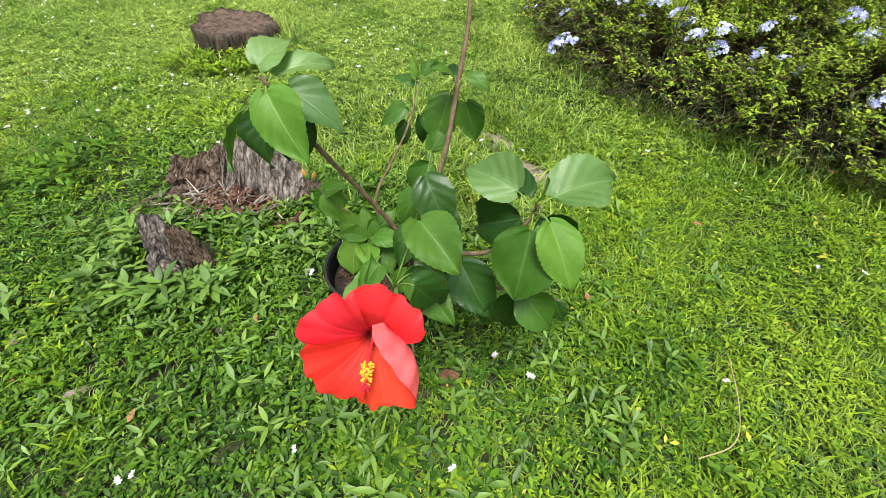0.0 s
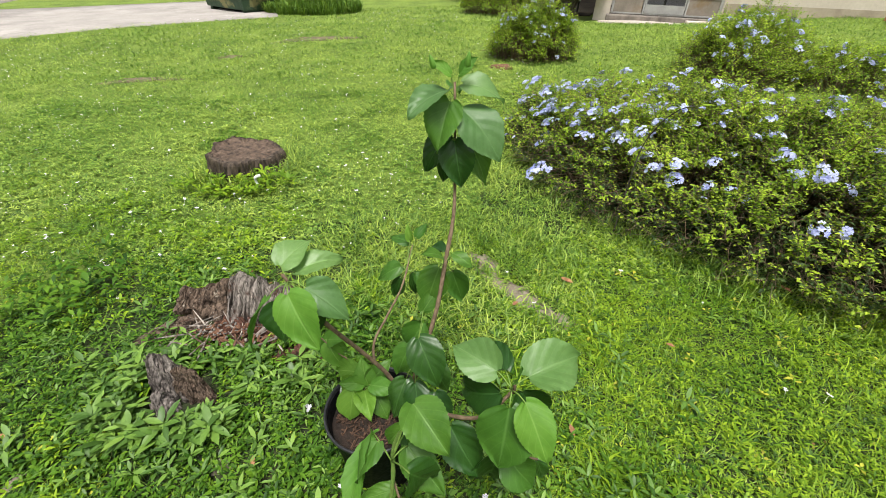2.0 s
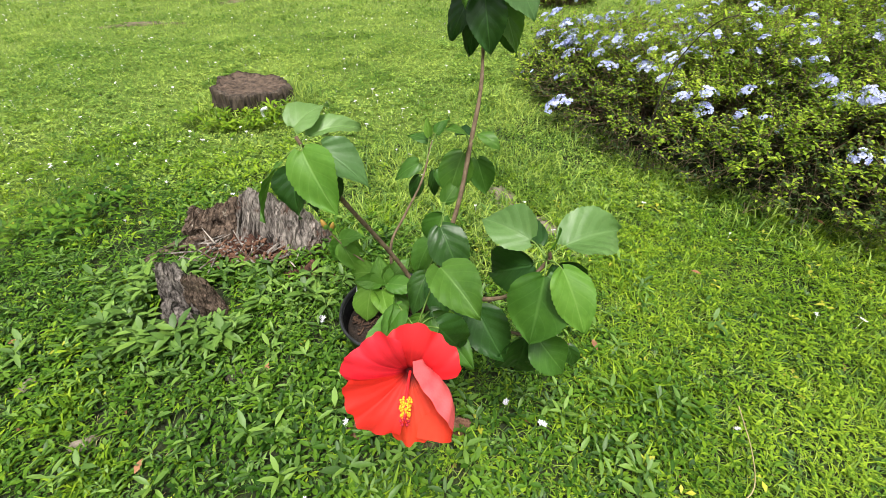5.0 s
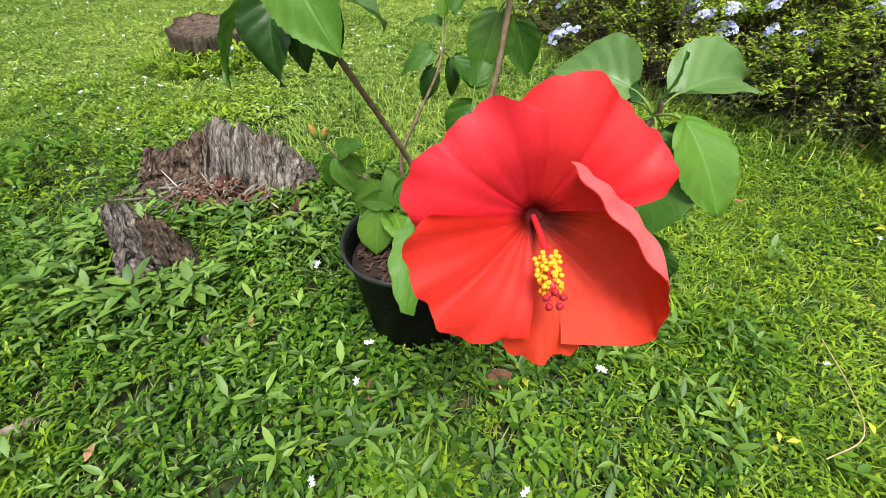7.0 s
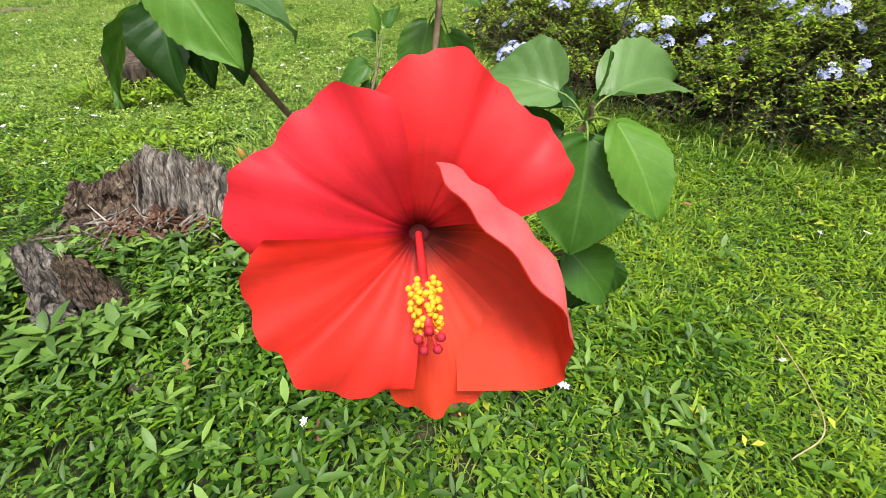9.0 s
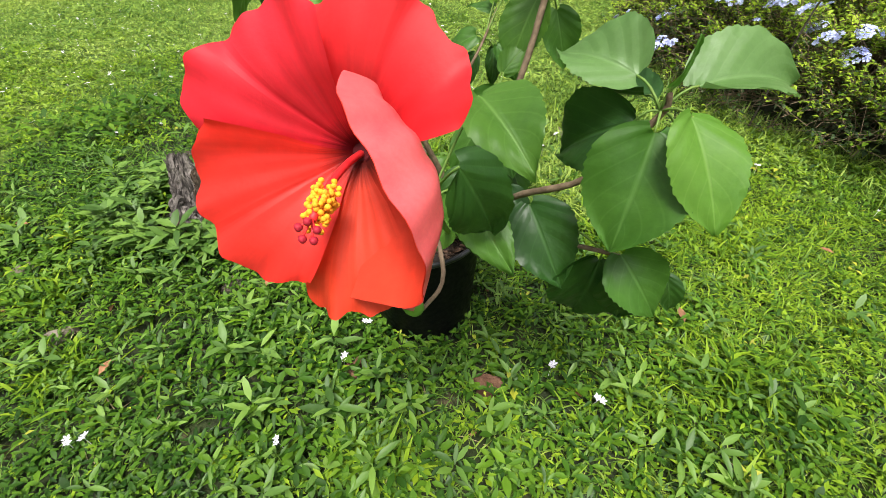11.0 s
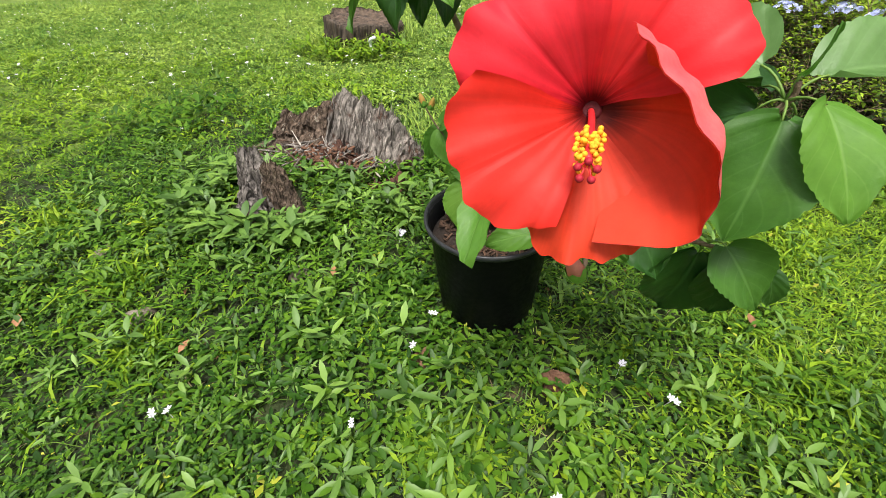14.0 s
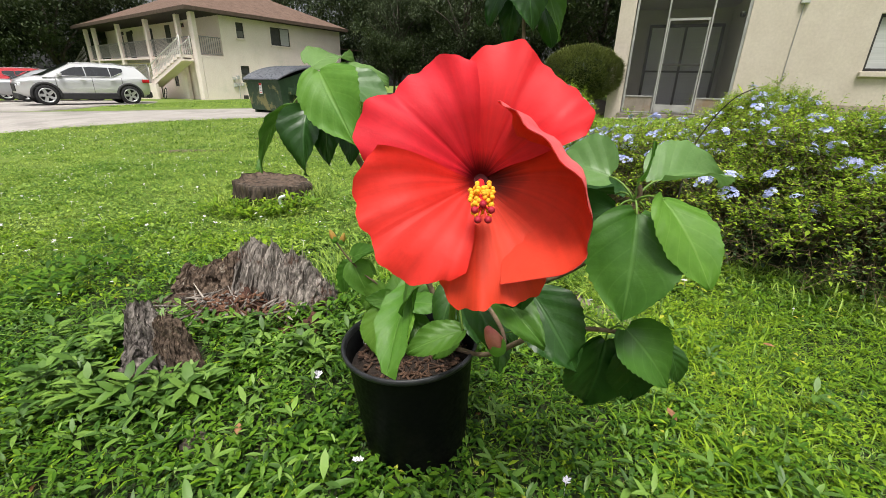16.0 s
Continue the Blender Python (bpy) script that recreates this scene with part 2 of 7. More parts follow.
WHITE_PETAL = surface("white_lilac_petals", (0.72, 0.68, 0.78), (0.82, 0.8, 0.86), 40, 0.7, trans=0.2)
PLUM_LEAF = surface("plumbago_leaves", (0.155, 0.27, 0.018), (0.34, 0.475, 0.046), 2.5, 0.5, island=0.4, hue=0.02, trans=0.38, spec=0.15)
# Plumbago green darkened to carry the shade low in the bush.
PLUM_SHADE = surface("shade_toned_plumbago_leaves", (0.02, 0.047, 0.008), (0.052, 0.095, 0.016), 2.5, 0.6, island=0.35, hue=0.02, trans=0.2)
TWIG = surface("plumbago_twigs", (0.09, 0.063, 0.04), (0.23, 0.165, 0.105), 30, 0.9)
BLUE = surface("pale_blue_petals", (0.38, 0.43, 0.76), (0.6, 0.63, 0.88), 20, 0.7, each=0.16, trans=0.25)
CONCRETE = surface("pale_concrete_drive", (0.27, 0.25, 0.23), (0.36, 0.335, 0.31), 1.2, 0.9, bump=0.3, bscale=40, stain=(0.2, 0.185, 0.17), sscale=0.5)
STUCCO = surface("cream_stucco", (0.5, 0.435, 0.375), (0.57, 0.505, 0.44), 2.0, 0.9, bump=0.35, bscale=60, stain=(0.42, 0.36, 0.3), sscale=0.8, cut=(0.55, 0.85))
STUCCO_WHITE = surface("off_white_stucco", (0.81, 0.705, 0.655), (0.86, 0.765, 0.715), 1.5, 0.9, bump=0.2, bscale=50, stain=(0.62, 0.58, 0.51), sscale=0.6, cut=(0.55, 0.85))
GRIME = surface("grimy_wall_foot", (0.27, 0.22, 0.17), (0.42, 0.36, 0.28), 2.5, 0.95, bump=0.3, bscale=60)
SHINGLE = surface("brown_roof_shingles", (0.1, 0.062, 0.045), (0.165, 0.105, 0.078), 3, 0.95, bump=0.6, bscale=20)
FASCIA = surface("dark_brown_fascia", (0.06, 0.04, 0.03), (0.1, 0.07, 0.05), 5, 0.8)
DARK_SOFFIT = surface("dark_boarded_eaves", (0.02, 0.015, 0.012), (0.035, 0.027, 0.022), 6, 0.85)
SCREEN_PALE = surface("pale_grey_window_screen", (0.16, 0.155, 0.15), (0.21, 0.205, 0.2), 8, 0.8)
SOFFIT = surface("grey_soffit", (0.28, 0.26, 0.24), (0.34, 0.32, 0.3), 4, 0.9)
ALUMINIUM = surface("dull_white_aluminium", (0.3, 0.295, 0.285), (0.4, 0.395, 0.385), 6, 0.5, metal=0.2)
BRONZE = surface("dark_bronze_frame", (0.03, 0.028, 0.026), (0.05, 0.046, 0.042), 6, 0.5)
KICK = surface("weathered_kick_panel", (0.16, 0.135, 0.11), (0.29, 0.25, 0.21), 3, 0.6, stain=(0.2, 0.14, 0.08), sscale=2.0)
SCREEN = surface("grey_insect_screen", (0.06, 0.06, 0.06), (0.09, 0.09, 0.09), 8, 0.9)
MESH = bpy.data.materials.new("see_through_insect_screen")
MESH.use_nodes = True
mesh_p = MESH.node_tree.nodes["Principled BSDF"]
mesh_p.inputs["Base Color"].default_value, mesh_p.inputs["Roughness"].default_value, mesh_p.inputs["Alpha"].default_value = (0.06, 0.06, 0.062, 1), 0.9, 0.13
BLIND = surface("pale_window_blind", (0.42, 0.425, 0.43), (0.52, 0.525, 0.53), 4, 0.8, stretch=(0.1, 0.1, 6))
# Kept darker than the stucco so the colour carries the porch's shade.
PORCH_WALL = surface("porch_wall_shade_tone", (0.36, 0.335, 0.3), (0.43, 0.4, 0.36), 2, 0.9)
RAIL = surface("grey_painted_rail", (0.24, 0.23, 0.22), (0.32, 0.31, 0.3), 5, 0.6)
RAIL_LIGHT = surface("pale_stair_rail", (0.55, 0.54, 0.51), (0.65, 0.64, 0.6), 5, 0.6)
STONE_SLAB = surface("mossy_concrete_slab", (0.1, 0.088, 0.075), (0.24, 0.21, 0.18), 5, 0.95, bump=0.5, bscale=40)
DUMP_GREEN = surface("dark_green_steel", (0.016, 0.04, 0.018), (0.03, 0.065, 0.03), 3, 0.6, bump=0.1, bscale=30, stain=(0.2, 0.19, 0.075), sscale=1.9, cut=(0.53, 0.6))
DUMP_LID = surface("grey_black_plastic_lid", (0.06, 0.066, 0.08), (0.11, 0.117, 0.135), 4, 0.3, spec=0.6)
RUBBER = surface("black_tyre_rubber", (0.012, 0.012, 0.013), (0.022, 0.022, 0.023), 12, 0.85)
ALLOY = surface("alloy_wheel", (0.5, 0.5, 0.51), (0.6, 0.6, 0.61), 12, 0.35, metal=0.7)
SILVER = surface("silver_car_paint", (0.6, 0.605, 0.615), (0.66, 0.665, 0.675), 2, 0.34, metal=0.45, coat=0.6)
SILVER_GREY = surface("grey_silver_car_paint", (0.36, 0.37, 0.385), (0.41, 0.42, 0.435), 2, 0.34, metal=0.45, coat=0.6)
RED_PAINT = surface("red_car_paint", (0.45, 0.015, 0.025), (0.5, 0.02, 0.03), 2, 0.3, coat=0.8)
TRIM = surface("black_plastic_cladding", (0.018, 0.018, 0.019), (0.028, 0.028, 0.03), 8, 0.65)
CAR_GLASS = surface("tinted_car_glass", (0.012, 0.014, 0.017), (0.02, 0.022, 0.026), 4, 0.06, spec=0.7)
TAIL = surface("red_tail_lamp", (0.4, 0.01, 0.015), (0.5, 0.015, 0.02), 10, 0.2)
HEAD = surface("clear_head_lamp", (0.6, 0.62, 0.65), (0.75, 0.77, 0.8), 10, 0.15)
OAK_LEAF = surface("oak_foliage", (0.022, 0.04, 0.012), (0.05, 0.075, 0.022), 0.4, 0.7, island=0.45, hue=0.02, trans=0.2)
PALE_LEAF = surface("grey_green_conifer_foliage", (0.05, 0.07, 0.035), (0.085, 0.11, 0.05), 0.5, 0.8, island=0.4, trans=0.15)
HEDGE_LEAF = surface("clipped_hedge_foliage", (0.11, 0.135, 0.035), (0.19, 0.215, 0.065), 1.5, 0.65, island=0.4, trans=0.2)
TRUNK = surface("dark_oak_bark", (0.04, 0.032, 0.025), (0.1, 0.085, 0.07), 4, 0.95, bump=0.8, bscale=20)
GREY_BOX = surface("grey_meter_box", (0.42, 0.42, 0.41), (0.52, 0.52, 0.51), 6, 0.6)
SIGN_WHITE = surface("white_sticker", (0.72, 0.72, 0.7), (0.78, 0.78, 0.76), 12, 0.6)
SIGN_RED = surface("red_print", (0.6, 0.03, 0.03), (0.66, 0.05, 0.04), 12, 0.6)
SIGN_GREY = surface("grey_print", (0.3, 0.3, 0.3), (0.36, 0.36, 0.36), 12, 0.6)
OAK_GRASS = surface("rough_long_grass", (0.09, 0.18, 0.018), (0.16, 0.27, 0.035), 2.0, 0.6, island=0.3, hue=0.015, trans=0.3)
PALM = surface("palmetto_fronds", (0.06, 0.13, 0.025), (0.11, 0.2, 0.045), 2.0, 0.5, island=0.3, trans=0.2)
GRAVEL = surface("pale_gravel_strip", (0.35, 0.3, 0.26), (0.55, 0.5, 0.45), 30, 0.95, bump=1, bscale=60)
RUST_PIPE = surface("red_brown_pipe", (0.3, 0.12, 0.07), (0.38, 0.17, 0.1), 10, 0.7)


# ---- mesh helpers ----
def mesh_of(name, verts, faces, mat, smooth=False, uv=None):
    me = bpy.data.meshes.new(name)
    me.from_pydata([tuple(v) for v in verts], [], [tuple(f) for f in faces])
    for m in (mat if isinstance(mat, (list, tuple)) else [mat]):
        me.materials.append(m)
    if smooth:
        me.polygons.foreach_set("use_smooth", [True] * len(me.polygons))
    if uv is not None:
        layer = me.uv_layers.new(name="UVMap")
        idx = np.empty(len(me.loops), dtype=np.int32)
        me.loops.foreach_get("vertex_index", idx)
        layer.data.foreach_set("uv", np.asarray(uv, dtype=np.float32)[idx].ravel())
    me.update()
    return me


def thing(name, at, label, category, group="", kind="", turn=0.0):
    ob = new(name)
    ob.empty_display_size = 0.05
    ob.matrix_world = pose(*at, 0, 0, turn)
    return tagged(ob, label, category, group, kind)


def hang(name, me, parent, label="", m=None, kind=""):
    """One mesh object under a thing or a part."""
    ob = new(name, me)
    ob.parent = parent
    if m is not None:
        ob.matrix_basis = m
    if label:
        ob["label"] = label
    if kind:
        ob["kind"] = kind
    return ob


def joined(chunks):
    """Vertices and faces of several (verts, faces) as one."""
    vs, fs, k = [], [], 0
    for v, f in chunks:
        vs += [tuple(p) for p in v]
        fs += [tuple(i + k for i in q) for q in f]
        k += len(v)
    return vs, fs


def box(x0, y0, z0, x1, y1, z1, bevel=0.0):
    """A box with its upright and level edges cut off by the bevel."""
    if not bevel:
        v = [(x, y, z) for z in (z0, z1) for x, y in ((x0, y0), (x1, y0), (x1, y1), (x0, y1))]
        return v, [(3, 2, 1, 0), (4, 5, 6, 7), (0, 1, 5, 4), (1, 2, 6, 5), (2, 3, 7, 6), (3, 0, 4, 7)]
    b = bevel
    ring = lambda d: [(x0 + b + d, y0 + d), (x1 - b - d, y0 + d), (x1 - d, y0 + b + d), (x1 - d, y1 - b - d), (x1 - b - d, y1 - d), (x0 + b + d, y1 - d), (x0 + d, y1 - b - d), (x0 + d, y0 + b + d)]
    v, f = [], []
    for d, z in ((b * 0.6, z0), (0, z0 + b), (0, z1 - b), (b * 0.6, z1)):
        v += [(x, y, z) for x, y in ring(d)]
    for r in range(3):
        for i in range(8):
            j = (i + 1) % 8
            f.append((r * 8 + i, r * 8 + j, r * 8 + 8 + j, r * 8 + 8 + i))
    f += [tuple(range(7, -1, -1)), tuple(range(24, 32))]
    return v, f


def tube(points, radii, n=7, caps=True):
    """A round stem along points."""
    pts = [Vector(p) for p in points]
    v, f = [], []
    side = None
    for i, p in enumerate(pts):
        d = (pts[min(i + 1, len(pts) - 1)] - pts[max(i - 1, 0)]).normalized()
        if side is None:
            side = d.orthogonal().normalized()
        side = (side - d * side.dot(d)).normalized()
        up = d.cross(side)
        r = radii[i] if isinstance(radii, (list, tuple)) else radii
        for k in range(n):
            a = 2 * math.pi * k / n
            v.append(p + side * (r * math.cos(a)) + up * (r * math.sin(a)))
    for i in range(len(pts) - 1):
        for k in range(n):
            k2 = (k + 1) % n
            f.append((i * n + k, i * n + k2, i * n + n + k2, i * n + n + k))
    if caps:
        f += [tuple(range(n - 1, -1, -1)), tuple(range((len(pts) - 1) * n, len(pts) * n))]
    return v, f


def lathe(profile, n=32, wobble=None):
    """A turned body from (radius, height) pairs; a zero radius closes it."""
    v, f, rings = [], [], []
    for r, z in profile:
        if r <= 1e-6:
            rings.append([len(v)] * n)
            v.append((0, 0, z))
        else:
            rings.append(list(range(len(v), len(v) + n)))
            for k in range(n):
                a = 2 * math.pi * k / n
                q = wobble(a, r, z) if wobble else r
                v.append((q * math.cos(a), q * math.sin(a), z))
    for a, b in zip(rings, rings[1:]):
        for k in range(n):
            q = [a[k], a[(k + 1) % n], b[(k + 1) % n], b[k]]
            q = [x for i, x in enumerate(q) if x not in q[:i]]
            if len(q) > 2:
                f.append(tuple(q))
    return v, f


def curved(a, b, sag=0.0, n=6, way=(0, 0, 1)):
    """Points from a to b that bow by sag."""
    a, b, way = Vector(a), Vector(b), Vector(way)
    return [a.lerp(b, i / n) + way * (sag * 4 * (i / n) * (1 - i / n)) for i in range(n + 1)]


def smooth_path(points, n=5):
    """A Catmull-Rom line through points."""
    p = [Vector(q) for q in points]
    p = [p[0] * 2 - p[1]] + p + [p[-1] * 2 - p[-2]]
    out = []
    for i in range(1, len(p) - 2):
        for k in range(n):
            t = k / n
            out.append(0.5 * (2 * p[i] + (p[i + 1] - p[i - 1]) * t + (2 * p[i - 1] - 5 * p[i] + 4 * p[i + 1] - p[i + 2]) * t * t + (3 * p[i] - p[i - 1] - 3 * p[i + 1] + p[i + 2]) * t ** 3))
    return out + [p[-2]]


def moved(chunk, m):
    return [m @ Vector(p) for p in chunk[0]], chunk[1]




def leaf_cloud(name, pos, yaw, pitch, length, width, mat, fold=0.25, droop=0.3, blades=False, shape="diamond"):
    """Many small leaves in one mesh: folded diamonds, fuller lance shapes, plain pairs of triangles, or grass blades of three segments."""
    n = len(pos)
    cy, sy, cp, sp = np.cos(yaw), np.sin(yaw), np.cos(pitch), np.sin(pitch)
    d = np.stack([cy * cp, sy * cp, sp], 1)
    s = np.stack([-sy, cy, np.zeros(n)], 1)
    u = np.cross(d, s) * -1
    u[:, 2] = np.abs(u[:, 2])
    L, W = length[:, None], width[:, None]
    down = np.array([0, 0, -1.0]) * droop
    if blades:
        v = np.stack([pos - s * W * 0.4, pos + s * W * 0.4, pos + d * L * 0.5 - s * W * 0.5 + down * L * 0.12, pos + d * L * 0.5 + s * W * 0.5 + down * L * 0.12, pos + d * L + down * L], 1)
        tri = np.array([[0, 1, 3], [0, 3, 2], [2, 3, 4]])
    elif shape == "plain":
        mid = pos + d * L * 0.45
        v = np.stack([pos, mid - s * W * 0.5 + u * W * fold, pos + d * L + down * L * 0.4, mid + s * W * 0.5 + u * W * fold], 1)
        tri = np.array([[0, 2, 1], [0, 3, 2]])
    elif shape == "lance":
        m1, m2 = pos + d * L * 0.3 + down * L * 0.02, pos + d * L * 0.65 + down * L * 0.14
        a, b = s * W * 0.5, s * W * 0.42
        v = np.stack([pos, m1 - a + u * W * fold, m1, m1 + a + u * W * fold, m2 - b + u * W * fold, m2, m2 + b + u * W * fold, pos + d * L + down * L * 0.4], 1)
        tri = np.array([[0, 2, 1], [0, 3, 2], [1, 2, 5], [1, 5, 4], [2, 3, 6], [2, 6, 5], [4, 5, 7], [5, 6, 7]])
    else:
        mid = pos + d * L * 0.5 + down * L * 0.05
        v = np.stack([pos, mid - s * W * 0.5 + u * W * fold, mid, mid + s * W * 0.5 + u * W * fold, pos + d * L + down * L * 0.4], 1)
        tri = np.array([[0, 2, 1], [0, 3, 2], [1, 2, 4], [2, 3, 4]])
    k = v.shape[1]
    faces = (tri[None] + (np.arange(n) * k)[:, None, None]).reshape(-1, 3)
    me = bpy.data.meshes.new(name)
    me.vertices.add(n * k)
    me.vertices.foreach_set("co", v.reshape(-1).astype(np.float32))
    me.loops.add(len(faces) * 3)
    me.loops.foreach_set("vertex_index", faces.reshape(-1).astype(np.int32))
    me.polygons.add(len(faces))
    me.polygons.foreach_set("loop_start", np.arange(0, len(faces) * 3, 3, dtype=np.int32))
    me.polygons.foreach_set("use_smooth", np.ones(len(faces), dtype=bool))
    me.materials.append(mat)
    me.update()
    me.validate()
    return me


# ---- the ground ----
FALL = 0.0489
LEAN = Matrix.Rotation(-radians(2.8), 4, "Y")


def ease(t):
    t = np.clip(t, 0, 1)
    return t * t * (3 - 2 * t)


def ground_z(x, y):
    """Height of the soil: a steady fall to the left, a hollow beside the flower bed, a swelling round the rotten stump, a rise to the drive."""
    x, y = np.asarray(x, float), np.asarray(y, float)
    swell = lambda cx, cy, rx, ry: np.exp(-((x - cx) / rx) ** 2 - ((y - cy) / ry) ** 2)
    return (-0.035 - 0.16 * ease((x - 0.1) / 1.3) * (1 - 0.7 * ease((y - 3) / 3)) + 0.06 * swell(-0.9, 1.3, 0.7, 0.6)
            - 0.07 * swell(-0.9, 0.3, 0.5, 0.35) - 0.08 * swell(0.4, 1.95, 0.6, 0.5) + 0.1 * ease((y - 6) / 4)
            + 0.03 * np.clip(-x - 3, 0, 22) * ease((y - 6) / 5) + 0.35 * swell(-1, 21, 2.2, 3) - 0.15 * swell(4.7, 10.8, 2.2, 1.2)
            + FALL * np.clip(x, -30, 14))


def gz(x, y):
    return float(ground_z(x, y))


def make_ground():
    far = [13, 16, 20, 26, 34, 45, 60, 90, 150, 300, 700, 2000]
    xs = np.array([-q for q in reversed(far)] + list(np.arange(-12, 12.01, 0.12)) + far)
    ys = np.array([-q for q in reversed(far)] + list(np.arange(-10, -2.01, 1)) + list(np.arange(-1.8, 12.01, 0.12)) + [13, 14, 15, 16, 17, 18, 19, 20, 21, 22, 23, 24, 26, 29, 34, 45, 60, 90, 150, 300, 700, 2000])
    X, Y = np.meshgrid(xs, ys)
    Z = ground_z(X, Y)
    near = (np.abs(X) < 12) & (Y > -2) & (Y < 12)
    Z = Z + near * 0.006 * (np.sin(X * 9.1 + 2 * np.sin(Y * 3.3)) * np.sin(Y * 7.7 + np.sin(X * 4.1)))
    v = np.stack([X, Y, Z], 2).reshape(-1, 3)
    w, h = len(xs), len(ys)
    i = np.arange((h - 1) * w).reshape(h - 1, w)[:, :-1].ravel()
    f = np.stack([i, i + 1, i + w + 1, i + w], 1)
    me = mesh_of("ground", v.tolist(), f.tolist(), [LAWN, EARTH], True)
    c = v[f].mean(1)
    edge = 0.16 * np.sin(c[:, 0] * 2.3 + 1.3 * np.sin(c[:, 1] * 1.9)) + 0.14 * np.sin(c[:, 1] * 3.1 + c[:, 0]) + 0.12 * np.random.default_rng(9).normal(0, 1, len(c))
    # Faces near the pot and under the big bush get the shade-darkened soil.
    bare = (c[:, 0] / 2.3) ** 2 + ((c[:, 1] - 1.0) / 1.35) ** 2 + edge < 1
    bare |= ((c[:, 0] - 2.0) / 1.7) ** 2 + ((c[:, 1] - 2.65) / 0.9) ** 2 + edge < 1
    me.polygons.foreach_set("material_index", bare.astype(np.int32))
    tagged(new("ground", me), "green lawn ground with thin soil between low plants", "ground", kind="structure")


make_ground()


def sheet(name, near, away, lift, mat, label, n=24, rows=6):
    """A paved strip between two edges, laid on the ground with a real thickness."""
    def along(line, t):
        k = t * (len(line) - 1)
        i = min(int(k), len(line) - 2)
        return Vector(line[i]).lerp(Vector(line[i + 1]), k - i)
    v = []
    for r in range(rows + 1):
        for c in range(n + 1):
            p = along(near, c / n).lerp(along(away, c / n), r / rows)
            v.append((p.x, p.y, gz(p.x, p.y) + lift))
    f = [(r * (n + 1) + c, r * (n + 1) + c + 1, (r + 1) * (n + 1) + c + 1, (r + 1) * (n + 1) + c) for r in range(rows) for c in range(n)]
    k = len(v)
    rim = list(range(n + 1)) + [r * (n + 1) + n for r in range(1, rows + 1)] + [rows * (n + 1) + c for c in range(n - 1, -1, -1)] + [r * (n + 1) for r in range(rows - 1, 0, -1)]
    v += [(v[i][0], v[i][1], v[i][2] - lift - 0.1) for i in rim]
    f += [(rim[i], k + i, k + (i + 1) % len(rim), rim[(i + 1) % len(rim)]) for i in range(len(rim))]
    return tagged(new(name, mesh_of(name, v, f, mat, True)), label, "road", kind="structure")


sheet("drive", [(-26, 0, 0), (-13, 5.95, 0), (-9.1, 8.55, 0), (-7.3, 9.65, 0), (-5.7, 10.75, 0), (-4.2, 11.75, 0)],
      [(-30, 9.5, 0), (-18, 11.4, 0), (-12.3, 12.8, 0), (-10.6, 13.6, 0), (-8.6, 15.0, 0), (-6.0, 16.2, 0)], 0.025, CONCRETE, "pale grey concrete driveway with faint stains across the lawn")
sheet("parking", [(-31, 10.6, 0), (-18.5, 11.5, 0), (-13.4, 13.3, 0), (-13.5, 14.2, 0), (-14.7, 17.2, 0), (-14.4, 19.5, 0)],
      [(-40, 18, 0), (-34, 24, 0), (-28, 24.5, 0), (-24, 24.6, 0), (-20, 23.2, 0), (-16, 22, 0)], 0.028, CONCRETE, "pale concrete parking apron beside the apartment house")


def patch(name, x, y, rx, ry, mat, label, lift=0.012, n=18, turn=0.0):
    """A low uneven spill of bare earth."""
    v, f = [(x, y, gz(x, y) + lift)], []
    for ring, s in enumerate((0.5, 0.85, 1.0)):
        for k in range(n):
            a = 2 * math.pi * k / n
            r = s * (1 + 0.26 * math.sin(3 * a + x * 7) + 0.16 * math.sin(7 * a + y * 5) + 0.12 * math.sin(12 * a + x * 3))
            dx, dy = rx * r * math.cos(a), ry * r * math.sin(a)
            px, py = x + dx * math.cos(turn) - dy * math.sin(turn), y + dx * math.sin(turn) + dy * math.cos(turn)
            v.append((px, py, gz(px, py) + lift * (1.3, 0.9, -0.8)[ring] + 0.003 * math.sin(k * 5.1)))
    f += [(0, 1 + k, 1 + (k + 1) % n) for k in range(n)]
    for ring in range(2):
        for k in range(n):
            a, b = 1 + ring * n + k, 1 + ring * n + (k + 1) % n
            f.append((a, a + n, b + n, b))
    return tagged(new(name, mesh_of(name, v, f, mat, True)), label, "soil", kind="structure")


BARE = [(-0.95, 0.72, 0.035, 0.02, 0.4), (-1.22, 0.88, 0.04, 0.02, 1.0), (-0.62, 0.93, 0.03, 0.02, 0.2), (-1.0, 1.03, 0.05, 0.02, 0.1), (0.37, 1.84, 0.1, 0.2, 0.8), (0.53, 1.68, 0.07, 0.12, 0.8), (0.24, 2.06, 0.06, 0.12, 0.7), (-4.1, 6.1, 0.55, 0.14, 0.1), (-2.36, 8.65, 0.8, 0.2, 0.05), (-3.4, 7.4, 0.3, 0.1, 0.2)]
for bx, by, rx, ry, tn in BARE:
    patch("bare_soil", bx, by, rx, ry, THATCH_SOIL if by > 3 else SAND, "bare patch worn in the lawn, brown thatch and soil", n=30, turn=tn)
patch("dug_soil", 0.035, 0.79, 0.033, 0.026, CLAY, "small heap of brown earth among leaves", 0.03)
patch("dug_soil", -0.235, 0.765, 0.02, 0.03, CLAY, "small heap of brown earth among leaves", 0.03)
patch("dug_soil", 0.72, 6.4, 0.15, 0.1, CLAY, "brown earth heap at the foot of a bush", 0.03)


